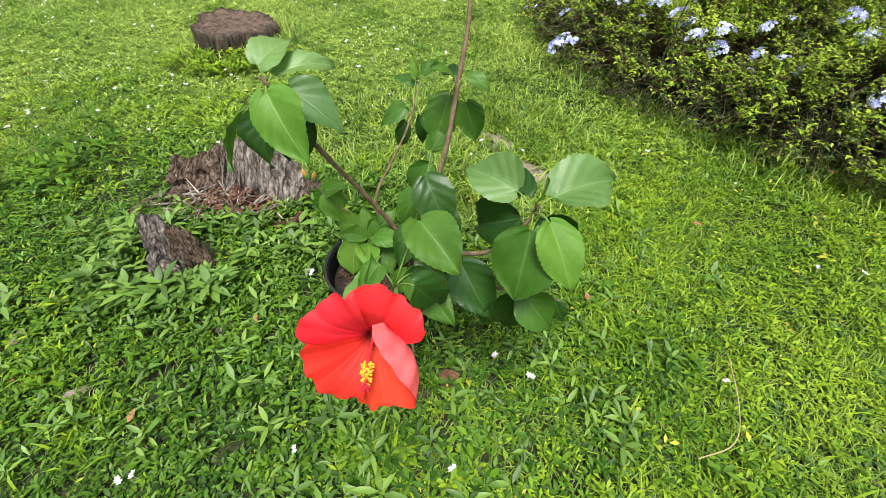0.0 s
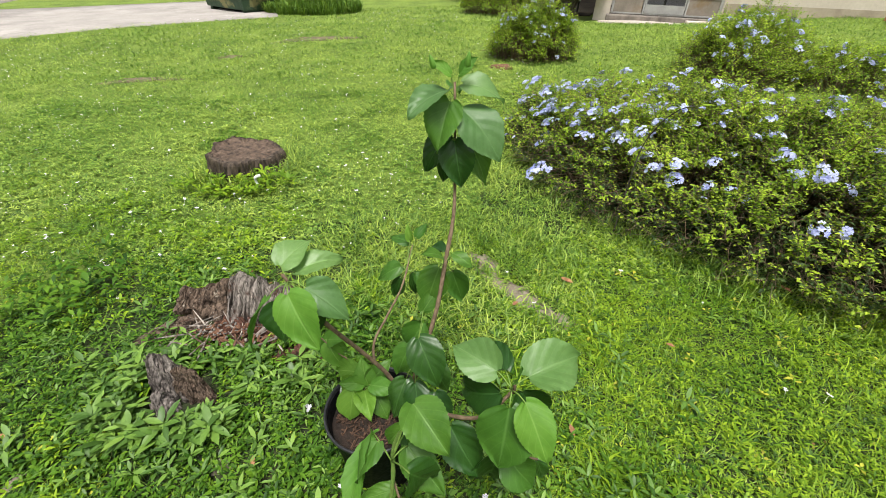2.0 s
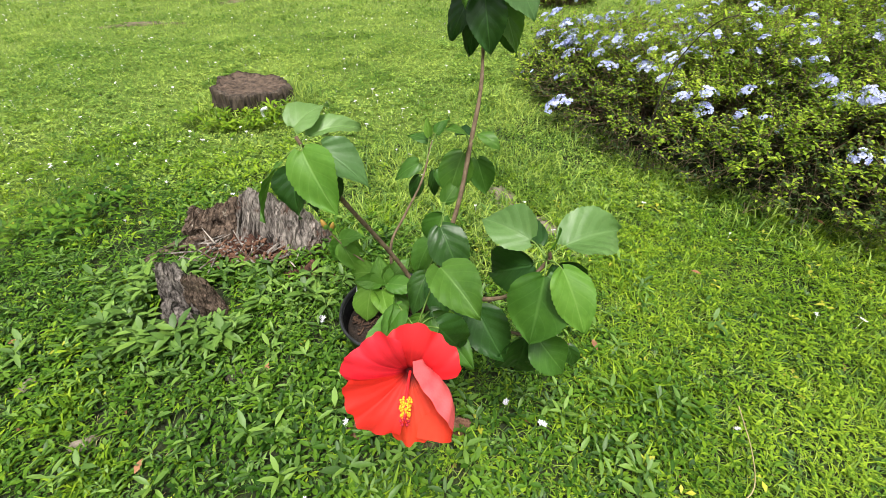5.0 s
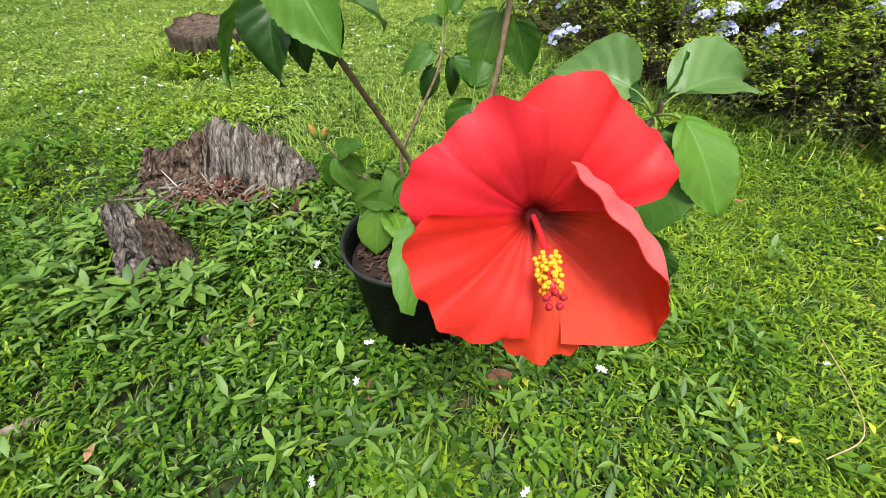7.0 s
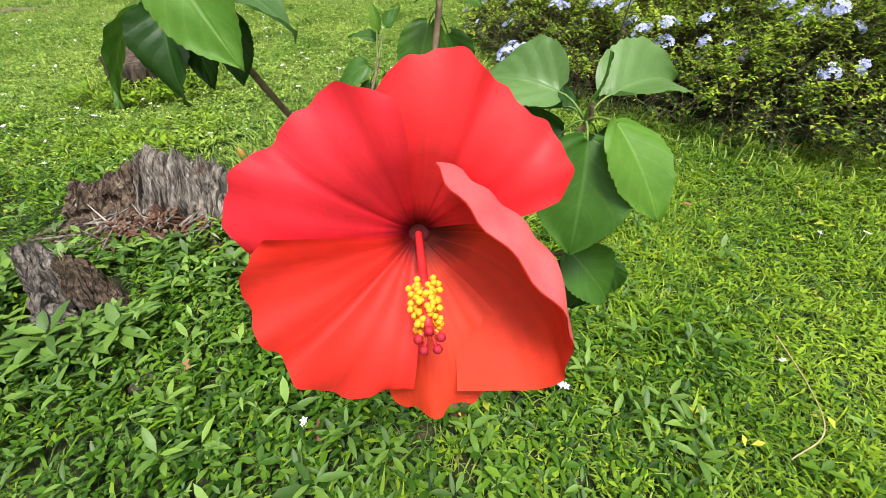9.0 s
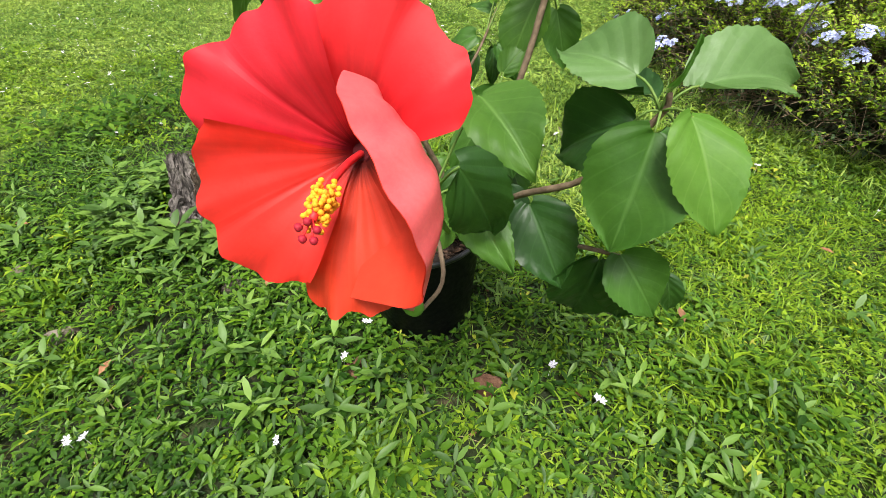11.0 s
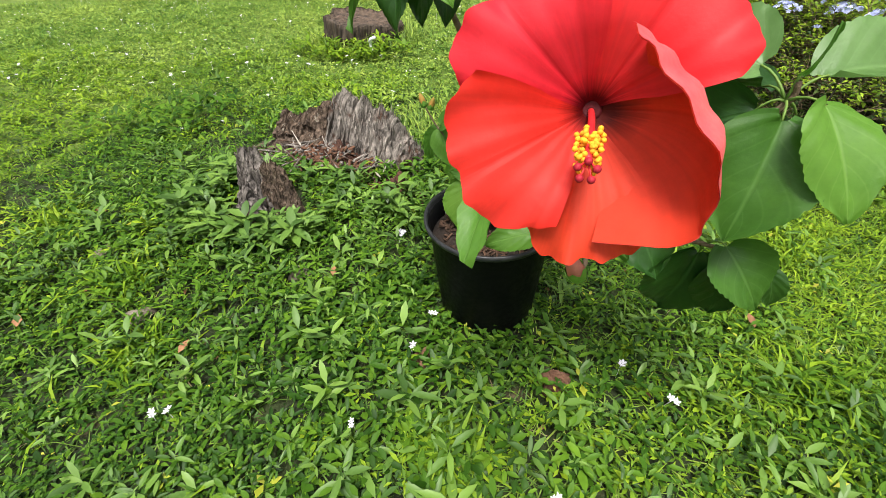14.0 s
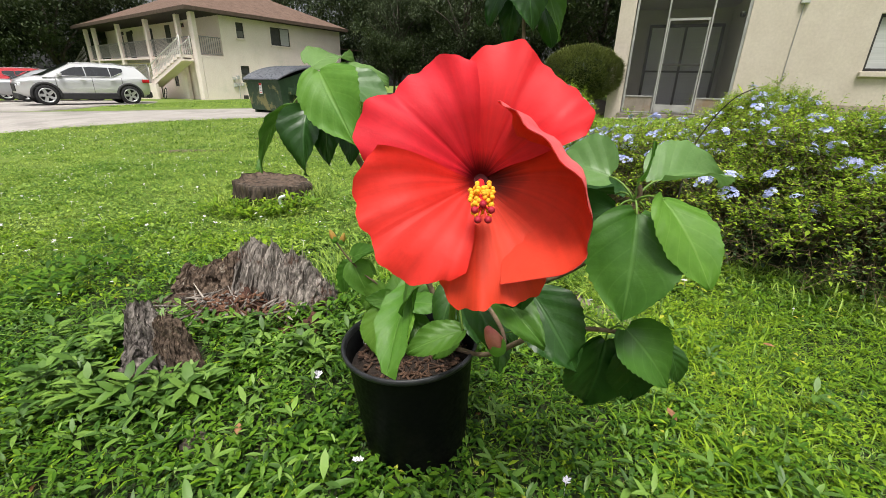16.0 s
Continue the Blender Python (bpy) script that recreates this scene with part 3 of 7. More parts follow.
# Dark sheet laid where the trees' shade falls on the ground.
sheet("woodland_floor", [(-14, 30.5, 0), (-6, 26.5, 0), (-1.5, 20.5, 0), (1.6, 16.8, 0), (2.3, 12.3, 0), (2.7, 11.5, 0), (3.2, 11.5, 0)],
      [(-24, 60, 0), (-10, 60, 0), (2, 60, 0), (8, 40, 0), (6, 22, 0), (5, 16, 0), (3.6, 12.2, 0)], 0.012, LITTER, "leaf litter under the trees, darkened to stand for their shade", n=48, rows=10)


# ---- potted hibiscus ----
POT_X, POT_Y = -0.142, 0.975
POT_Z = gz(POT_X, POT_Y)


def make_pot():
    pot = thing("plant_pot", (POT_X, POT_Y, POT_Z), "black plastic nursery pot with a rolled rim on the lawn", "pot")
    pot.matrix_basis = LEAN @ pose(POT_X, POT_Y, POT_Z - FALL * POT_X)
    h = 0.235 - (POT_Z - FALL * POT_X)
    prof = [(0.0, 0.004), (0.096, 0.004), (0.104, 0.0), (0.107, 0.008), (0.1245, h - 0.035), (0.1265, h - 0.03), (0.1285, h - 0.012), (0.131, h - 0.008),
            (0.1275, h - 0.01), (0.122, h - 0.05), (0.119, h - 0.09)]
    hang("pot_wall", mesh_of("pot_wall", *lathe(prof, 56), POT, True), pot)
    lip = [(0.1288, h - 0.011), (0.134, h - 0.0085), (0.1366, h - 0.003), (0.1356, h + 0.0028), (0.132, h + 0.0038), (0.1292, h + 0.001), (0.1282, h - 0.006), (0.1275, h - 0.014)]
    hang("rim", mesh_of("rim", *lathe(lip, 72), POT_RIM, True), pot, "rolled plastic rim")
    soil = [(0.0, h - 0.03), (0.03, h - 0.026), (0.06, h - 0.034), (0.09, h - 0.03), (0.112, h - 0.04), (0.1215, h - 0.05)]
    hang("potting_soil", mesh_of("potting_soil", *lathe(soil, 40, lambda a, r, z: r), SOIL, True), pot, "dark potting soil with bark mulch")
    chip = [mesh_of("mulch_chip", *moved(box(-l, -w, -0.0018, l, w, 0.0018, 0.0008), Matrix.Identity(4)), MULCH) for l, w in ((0.011, 0.0017), (0.007, 0.0022), (0.017, 0.0011), (0.005, 0.0026))]
    r = random.Random(3)
    for i in range(298):
        a, d = r.uniform(0, 6.283), 0.104 * math.sqrt(r.random())
        hang("mulch_chip", chip[i % 4], pot, m=pose(d * math.cos(a), d * math.sin(a), h - 0.027 - 0.12 * max(0, d - 0.09), r.uniform(-38, 38), r.uniform(-30, 30), r.uniform(0, 360)))
    tag = [(-0.006, 0, 0), (0.006, 0, 0), (0.007, 0, 0.035), (0.0, 0, 0.045), (0.012, 0, 0.075), (0.004, 0, 0.08), (-0.004, 0, 0.055), (-0.008, 0, 0.03)]
    v = [(x, 0.0, z) for x, _, z in tag] + [(x, 0.0012, z) for x, _, z in tag]
    f = [tuple(range(7, -1, -1)), tuple(range(8, 16))] + [(i, (i + 1) % 8, 8 + (i + 1) % 8, 8 + i) for i in range(8)]
    card = tagged(new("plant_tag", mesh_of("plant_tag", v, f, WHITE_TAG)), "torn white plastic plant tag stuck in the pot", "plant tag")
    card.matrix_world = LEAN @ pose(-0.243, 1.012, 0.182, -12, 8, 38)


make_pot()
plant = thing("hibiscus", (POT_X, POT_Y, 0.19), "potted hibiscus shrub with glossy green leaves and one large red flower", "shrub")
HOME = Vector((POT_X, POT_Y, 0.19))
plant.matrix_basis = LEAN @ Matrix.Translation(HOME)


def local(p):
    return Vector(p) - HOME


def stem(name, pts, r0, r1, mat, label=""):
    line = smooth_path([local(p) for p in pts])
    n = len(line)
    r = random.Random(name + str(pts[0]))
    radii = [(r0 + (r1 - r0) * i / (n - 1)) * (1 + 0.1 * r.uniform(-1, 1)) for i in range(n)]
    return hang(name, mesh_of(name, *tube(line, radii, 8), mat, True), plant, label)


stem("main_stem", [(-0.07, 0.985, 0.18), (-0.052, 0.985, 0.26), (-0.03, 0.988, 0.33), (0.03, 1.05, 0.5), (0.06, 1.1, 0.64), (0.08, 1.14, 0.74), (0.084, 1.18, 0.84), (0.086, 1.2, 1.02)], 0.0075, 0.0028, BARK, "grey-brown woody main stem")
stem("side_stem", [(-0.062, 0.985, 0.22), (-0.092, 1.005, 0.315), (-0.135, 0.975, 0.44), (-0.19, 0.935, 0.58), (-0.23, 0.93, 0.664), (-0.256, 0.93, 0.73)], 0.0065, 0.0035, BARK, "grey-brown woody side stem")
stem("side_stem", [(-0.13, 1.04, 0.19), (-0.15, 1.085, 0.34), (-0.11, 1.13, 0.42), (-0.066, 1.18, 0.49), (-0.042, 1.29, 0.55)], 0.0042, 0.0022, BARK, "thin brown side stem")
stem("side_stem", [(-0.055, 0.975, 0.23), (0.0, 0.91, 0.33), (0.06, 0.83, 0.42), (0.13, 0.785, 0.48), (0.187, 0.785, 0.56), (0.19, 0.783, 0.585)], 0.006, 0.003, BARK, "brown side stem leaning over the pot rim")
stem("side_stem", [(-0.05, 0.965, 0.22), (0.01, 0.89, 0.26), (0.08, 0.82, 0.345), (0.14, 0.775, 0.385), (0.2, 0.76, 0.385), (0.25, 0.76, 0.37)], 0.0052, 0.0022, BARK, "brown low side stem")
stem("side_stem", [(-0.06, 0.96, 0.22), (-0.052, 0.86, 0.31), (-0.042, 0.74, 0.44), (-0.022, 0.64, 0.53), (-0.01, 0.56, 0.61), (-0.013, 0.516, 0.646)], 0.0055, 0.0028, GREEN_STEM, "green stem that carries the flower")
stem("side_stem", [(-0.13, 1.02, 0.19), (-0.19, 1.06, 0.285), (-0.25, 1.085, 0.325), (-0.29, 1.1, 0.36), (-0.316, 1.106, 0.398)], 0.0032, 0.0016, BARK, "thin twig with two buds")
stem("side_stem", [(-0.15, 1.0, 0.19), (-0.16, 1.0, 0.25), (-0.16, 1.005, 0.31)], 0.0026, 0.0015, GREEN_STEM, "short green shoot")


def leaf_mesh(base, tip, normal, wide, droop, cup, seed, mat, name="leaf"):
    """An ovate, toothed leaf from base to tip with a hollow midrib and puckered sides."""
    r = random.Random(seed)
    B, D = local(base), (Vector(tip) - Vector(base)) * 0.9
    L = D.length
    d = D.normalized()
    n = Vector(normal)
    n = (n - d * n.dot(d)).normalized()
    s = d.cross(n)
    nu, nv = 12, 51
    ph, ph2, twist = r.uniform(0, 6), r.uniform(0, 6), r.uniform(-0.35, 0.35)
    verts, uv = [], []
    for j in range(nv + 1):
        v = j / nv
        w = wide * 0.52 * L * 2.2 * (v + 0.004) ** 0.47 * (1 - v) ** 0.95
        for i in range(nu + 1):
            u = -1 + 2 * i / nu
            e = abs(u)
            tooth = 1 + ((0.045 + 0.05 * v) * ((v * 12.75 + 0.34) % 1 - 0.45) + 0.03 * math.sin(9 * v + ph + u) if e > 0.95 and v > 0.12 else 0)
            pucker = 0.019 * L * math.sin(v * 28 - e * 12 + ph) * e * (1.15 - e * 0.6)
            h = cup * L * (e ** 1.3) * (w / L) - droop * L * v * v + droop * 0.55 * L * v + pucker + twist * u * w * v * 0.5
            h += 0.095 * L * math.sin(3.9 * v + ph2 + 1.7 * u) * e
            back = -0.07 * L * (e ** 2) * max(0, 1 - v * 5)
            verts.append(B + d * (L * v + back) + s * (u * w * tooth) + n * h)
            uv.append((u * 0.5 + 0.5, v))
    faces = [(j * (nu + 1) + i, j * (nu + 1) + i + 1, (j + 1) * (nu + 1) + i + 1, (j + 1) * (nu + 1) + i) for j in range(nv) for i in range(nu)]
    return mesh_of(name, verts, faces, mat, True, uv)


def leaves(node, rows, petiole=True):
    """Leaves on stalks from one node: base, tip, upper side, width, blade."""
    for k, (b, t, n, wide, mat) in enumerate(rows):
        seed = f"{b}{t}"
        r = random.Random(seed)
        ob = hang("leaf", leaf_mesh(b, t, n, wide, r.uniform(0.22, 0.55), r.uniform(0.08, 0.5), seed, mat), plant, {LEAF: "", SKY_SHEEN: "leaf with pale sky sheen in its colour", YOUNG: "pale young leaf", DARK_LEAF: "dark green leaf"}[mat])
        if petiole:
            a, e = local(node if not isinstance(node, list) else node[k]), local(b)
            hang("leaf_stalk", mesh_of("leaf_stalk", *tube(curved(a, e, 0.006, 4), [0.0017, 0.0015, 0.0014, 0.0013, 0.0012], 6), GREEN_STEM, True), ob)


leaves((-0.25, 0.93, 0.712), [
    ((-0.262, 0.945, 0.74), (-0.21, 1.02, 0.775), (-0.1, -0.42, 0.9), 0.78, SKY_SHEEN),
    ((-0.238, 0.948, 0.724), (-0.142, 1.0, 0.735), (0.2, -0.4, 0.9), 0.66, SKY_SHEEN),
    ((-0.226, 0.872, 0.73), (-0.166, 0.802, 0.635), (-0.05, -0.72, 0.66), 0.8, YOUNG),
    ((-0.205, 0.905, 0.718), (-0.108, 0.872, 0.655), (0.35, -0.4, 0.85), 0.72, SKY_SHEEN),
    ((-0.292, 0.915, 0.684), (-0.345, 0.84, 0.602), (-0.75, -0.35, 0.5), 0.46, LEAF),
    ((-0.262, 0.905, 0.68), (-0.272, 0.86, 0.582), (-0.2, -0.9, 0.3), 0.72, DARK_LEAF),
    ((-0.232, 0.905, 0.68), (-0.23, 0.862, 0.6), (0.1, -0.9, 0.3), 0.72, DARK_LEAF),
    ((-0.205, 0.912, 0.67), (-0.198, 0.885, 0.592), (0.4, -0.85, 0.3), 0.68, DARK_LEAF)])
leaves((0.086, 1.2, 0.985), [
    ((0.07, 1.195, 1.005), (-0.022, 1.135, 0.982), (-0.3, -0.45, 0.85), 0.8, SKY_SHEEN),
    ((0.076, 1.185, 0.985), (0.04, 1.125, 0.885), (-0.25, -0.7, 0.6), 0.78, LEAF),
    ((0.102, 1.19, 0.965), (0.2, 1.13, 0.872), (0.35, -0.6, 0.7), 0.82, SKY_SHEEN),
    ((0.102, 1.21, 1.012), (0.205, 1.2, 0.992), (0.1, -0.35, 0.95), 0.62, SKY_SHEEN),
    ((0.088, 1.225, 0.998), (0.1, 1.31, 0.99), (0, 0, 1), 0.7, LEAF),
    ((0.078, 1.198, 1.035), (0.04, 1.19, 1.068), (0.2, -0.7, 0.7), 0.7, YOUNG),
    ((0.096, 1.2, 1.035), (0.13, 1.185, 1.075), (-0.2, -0.7, 0.7), 0.6, YOUNG)])
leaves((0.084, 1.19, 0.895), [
    ((0.084, 1.172, 0.905), (0.1, 1.135, 0.795), (0, -0.95, 0.25), 0.8, DARK_LEAF),
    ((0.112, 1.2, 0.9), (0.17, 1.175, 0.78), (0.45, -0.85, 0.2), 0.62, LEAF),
    ((0.068, 1.2, 0.915), (0.002, 1.19, 0.815), (-0.5, -0.8, 0.2), 0.66, DARK_LEAF),
    ((0.072, 1.22, 0.875), (0.05, 1.215, 0.77), (-0.2, -0.9, 0.2), 0.6, DARK_LEAF),
    ((0.12, 1.24, 0.87), (0.165, 1.25, 0.77), (0.5, -0.8, 0.2), 0.6, DARK_LEAF)])
leaves((0.056, 1.095, 0.625), [
    ((0.042, 1.11, 0.605), (0.0, 1.075, 0.495), (-0.2, -0.9, 0.4), 0.78, LEAF),
    ((0.074, 1.12, 0.585), (0.106, 1.1, 0.485), (0.25, -0.9, 0.3), 0.66, LEAF),
    ((0.05, 1.09, 0.655), (0.012, 1.05, 0.7), (-0.2, -0.5, 0.8), 0.7, LEAF),
    ((0.078, 1.1, 0.655), (0.128, 1.07, 0.64), (0.2, -0.5, 0.85), 0.66, LEAF),
    ((0.052, 1.13, 0.64), (0.02, 1.18, 0.63), (0.0, -0.3, 0.95), 0.7, DARK_LEAF)])
leaves((-0.055, 1.22, 0.51), [
    ((-0.075, 1.24, 0.512), (-0.16, 1.23, 0.468), (-0.2, -0.6, 0.7), 0.66, LEAF),
    ((-0.074, 1.225, 0.48), (-0.104, 1.22, 0.4), (-0.1, -0.95, 0.25), 0.6, DARK_LEAF),
    ((-0.052, 1.31, 0.545), (-0.125, 1.35, 0.55), (0, -0.5, 0.85), 0.6, LEAF),
    ((-0.03, 1.22, 0.5), (0.022, 1.2, 0.435), (0.2, -0.75, 0.6), 0.6, LEAF),
    ((-0.04, 1.24, 0.49), (-0.035, 1.22, 0.41), (0.3, -0.9, 0.2), 0.55, DARK_LEAF),
    ((-0.032, 1.31, 0.565), (0.005, 1.34, 0.6), (0, -0.6, 0.7), 0.6, YOUNG),
    ((-0.05, 1.3, 0.56), (-0.055, 1.31, 0.615), (0, -0.9, 0.4), 0.5, YOUNG)])
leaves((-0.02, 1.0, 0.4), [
    ((-0.008, 0.99, 0.485), (0.048, 0.905, 0.385), (0.2, -0.8, 0.5), 0.76, DARK_LEAF),
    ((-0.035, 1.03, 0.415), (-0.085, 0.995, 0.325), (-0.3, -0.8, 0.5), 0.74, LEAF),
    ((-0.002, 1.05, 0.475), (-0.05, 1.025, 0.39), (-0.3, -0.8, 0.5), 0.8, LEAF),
    ((-0.045, 0.97, 0.36), (-0.09, 0.9, 0.27), (-0.3, -0.8, 0.5), 0.66, DARK_LEAF),
    ((-0.02, 0.95, 0.37), (-0.005, 0.87, 0.28), (0.1, -0.9, 0.4), 0.66, DARK_LEAF),
    ((0.01, 1.0, 0.4), (0.07, 0.95, 0.32), (0.4, -0.75, 0.5), 0.7, DARK_LEAF),
    ((0.03, 0.93, 0.36), (0.06, 0.85, 0.29), (0.3, -0.85, 0.4), 0.66, DARK_LEAF),
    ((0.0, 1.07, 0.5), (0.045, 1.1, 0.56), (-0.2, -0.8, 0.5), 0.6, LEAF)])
leaves((-0.158, 1.003, 0.28), [
    ((-0.19, 0.98, 0.3), (-0.21, 0.938, 0.205), (-0.2, -0.85, 0.45), 0.82, YOUNG),
    ((-0.145, 0.99, 0.308), (-0.062, 0.97, 0.318), (0, -0.5, 0.85), 0.7, YOUNG),
    ((-0.188, 1.02, 0.282), (-0.256, 1.02, 0.232), (-0.3, -0.6, 0.7), 0.85, YOUNG),
    ((-0.195, 1.04, 0.3), (-0.28, 1.08, 0.262), (-0.2, -0.5, 0.85), 0.78, YOUNG),
    ((-0.155, 1.002, 0.295), (-0.175, 1.03, 0.375), (-0.1, -0.85, 0.4), 0.8, YOUNG),
    ((-0.165, 0.99, 0.285), (-0.135, 0.905, 0.268), (0, -0.5, 0.85), 0.75, YOUNG),
    ((-0.15, 1.01, 0.3), (-0.09, 1.03, 0.36), (0.1, -0.7, 0.6), 0.75, LEAF),
    ((-0.17, 1.0, 0.3), (-0.23, 0.98, 0.33), (-0.2, -0.5, 0.8), 0.7, YOUNG),
    ((-0.14, 1.0, 0.27), (-0.1, 0.94, 0.21), (0.2, -0.8, 0.5), 0.75, LEAF)])
leaves((-0.288, 1.1, 0.352), [
    ((-0.292, 1.118, 0.338), (-0.335, 1.135, 0.245), (-0.4, -0.85, 0.3), 0.72, YOUNG),
    ((-0.28, 1.1, 0.35), (-0.238, 1.06, 0.275), (0.1, -0.85, 0.5), 0.8, YOUNG),
    ((-0.28, 1.1, 0.362), (-0.21, 1.075, 0.395), (0, -0.5, 0.85), 0.7, YOUNG),
    ((-0.27, 1.1, 0.345), (-0.22, 1.1, 0.32), (0, -0.5, 0.85), 0.75, YOUNG)])
leaves((0.187, 0.785, 0.565), [
    ((0.218, 0.798, 0.588), (0.345, 0.86, 0.592), (-0.1, -0.5, 0.86), 0.86, SKY_SHEEN),
    ((0.16, 0.808, 0.592), (0.066, 0.872, 0.608), (-0.1, -0.5, 0.85), 0.84, SKY_SHEEN),
    ((0.207, 0.752, 0.574), (0.25, 0.672, 0.49), (0.2, -0.7, 0.7), 0.72, YOUNG),
    ((0.18, 0.755, 0.556), (0.158, 0.688, 0.432), (-0.05, -0.87, 0.48), 0.94, LEAF),
    ((0.212, 0.8, 0.54), (0.255, 0.785, 0.405), (0.3, -0.9, 0.35), 0.78, DARK_LEAF),
    ((0.165, 0.79, 0.55), (0.072, 0.852, 0.47), (-0.25, -0.7, 0.6), 0.74, DARK_LEAF),
    ((0.18, 0.835, 0.562), (0.125, 0.935, 0.53), (0, -0.4, 0.9), 0.75, DARK_LEAF),
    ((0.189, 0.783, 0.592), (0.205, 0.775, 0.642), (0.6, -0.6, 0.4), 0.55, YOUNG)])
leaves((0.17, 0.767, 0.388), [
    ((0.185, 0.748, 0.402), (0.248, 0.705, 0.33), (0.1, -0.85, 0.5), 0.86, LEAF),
    ((0.168, 0.77, 0.37), (0.152, 0.775, 0.222), (-0.1, -0.97, 0.2), 0.82, DARK_LEAF),
    ((0.196, 0.765, 0.36), (0.216, 0.75, 0.262), (0.1, -0.97, 0.2), 0.8, DARK_LEAF),
    ((0.07, 0.8, 0.425), (0.132, 0.725, 0.335), (0.1, -0.85, 0.5), 0.82, DARK_LEAF),
    ((0.25, 0.76, 0.365), (0.272, 0.745, 0.305), (0.3, -0.9, 0.2), 0.6, DARK_LEAF),
    ((0.03, 0.88, 0.31), (0.03, 0.845, 0.245), (0.3, -0.9, 0.3), 0.66, DARK_LEAF)])
leaves((-0.035, 0.69, 0.49), [
    ((-0.008, 0.718, 0.492), (0.07, 0.64, 0.438), (0.15, -0.75, 0.65), 0.6, LEAF),
    ((-0.028, 0.66, 0.452), (-0.1, 0.645, 0.432), (-0.05, -0.6, 0.8), 0.6, LEAF),
    ((0.008, 0.74, 0.588), (0.078, 0.655, 0.556), (0.1, -0.55, 0.85), 0.86, LEAF),
    ((-0.07, 0.73, 0.51), (-0.128, 0.615, 0.415), (-0.7, -0.4, 0.5), 0.4, YOUNG),
    ((-0.06, 0.71, 0.52), (-0.105, 0.65, 0.475), (-0.6, -0.5, 0.5), 0.7, LEAF),
    ((0.01, 0.625, 0.575), (0.05, 0.665, 0.462), (0.4, -0.75, 0.5), 0.66, DARK_LEAF),
    ((-0.04, 0.85, 0.345), (-0.092, 0.838, 0.275), (-0.3, -0.8, 0.5), 0.66, LEAF),
    ((-0.02, 0.79, 0.43), (0.025, 0.74, 0.36), (0.3, -0.8, 0.5), 0.66, DARK_LEAF)])


def bud(at, way, length, r, mat, label):
    """A pointed bud in a cup of sepals."""
    q = Vector(way).to_track_quat("Z", "Y").to_matrix().to_4x4()
    m = Matrix.Translation(local(at)) @ q
    prof = [(0, 0), (r * 0.7, length * 0.08), (r, length * 0.35), (r * 0.8, length * 0.65), (r * 0.4, length * 0.9), (0, length)]
    ob = hang("bud", mesh_of("bud", *lathe(prof, 14, lambda a, q, z: q * (1 + 0.07 * math.sin(5 * a + z * 160))), mat, True), plant, label, m)
    prof = [(0, -0.003), (r * 0.9, 0.0), (r * 1.1, length * 0.16), (r * 1.08, length * 0.3)]
    v, f = lathe(prof, 20)
    v = [(x, y, z + (0.18 * length * math.sin(2.5 * math.atan2(y, x)) ** 2 if z > length * 0.25 else 0)) for x, y, z in v]
    hang("calyx", mesh_of("calyx", v, f, SEPAL, True), ob)


bud((0.002, 0.515, 0.526), (-0.35, -0.2, 0.9), 0.026, 0.0064, BUD_PINK, "closed dusky pink bud")
bud((-0.316, 1.106, 0.396), (-0.3, 0, 0.95), 0.03, 0.007, BUD_YELLOW, "closed yellow-orange bud")
stem("bud_stalk", [(-0.022, 0.64, 0.53), (0.008, 0.57, 0.51), (0.004, 0.53, 0.514), (0.002, 0.516, 0.525)], 0.002, 0.0016, BARK)
bud((-0.303, 1.104, 0.392), (0.35, 0, 0.95), 0.028, 0.0065, BUD_YELLOW, "closed yellow-orange bud")
bud((0.046, 1.165, 1.056), (-0.3, -0.1, 0.95), 0.026, 0.0055, SEPAL, "closed green bud")
bud((0.112, 1.17, 1.056), (0.1, -0.1, 0.95), 0.028, 0.0055, SEPAL, "closed green bud")

# the open flower: its frame has z along the axis, towards the viewer's side
FLOWER_AT = Vector((-0.012, 0.5, 0.653))
FLOWER_AXIS = Vector((0.0, -0.92, 0.38)).normalized()


def flower_frame():
    z = FLOWER_AXIS
    x = Vector((0, 0, 1)).cross(z).normalized()
    return Matrix.Translation(local(FLOWER_AT)) @ Matrix((x, z.cross(x), z)).transposed().to_4x4()


def petal_faces(nu, nv):
    return [(j * (nu + 1) + i, j * (nu + 1) + i + 1, (j + 1) * (nu + 1) + i + 1, (j + 1) * (nu + 1) + i) for j in range(nv) for i in range(nu)]


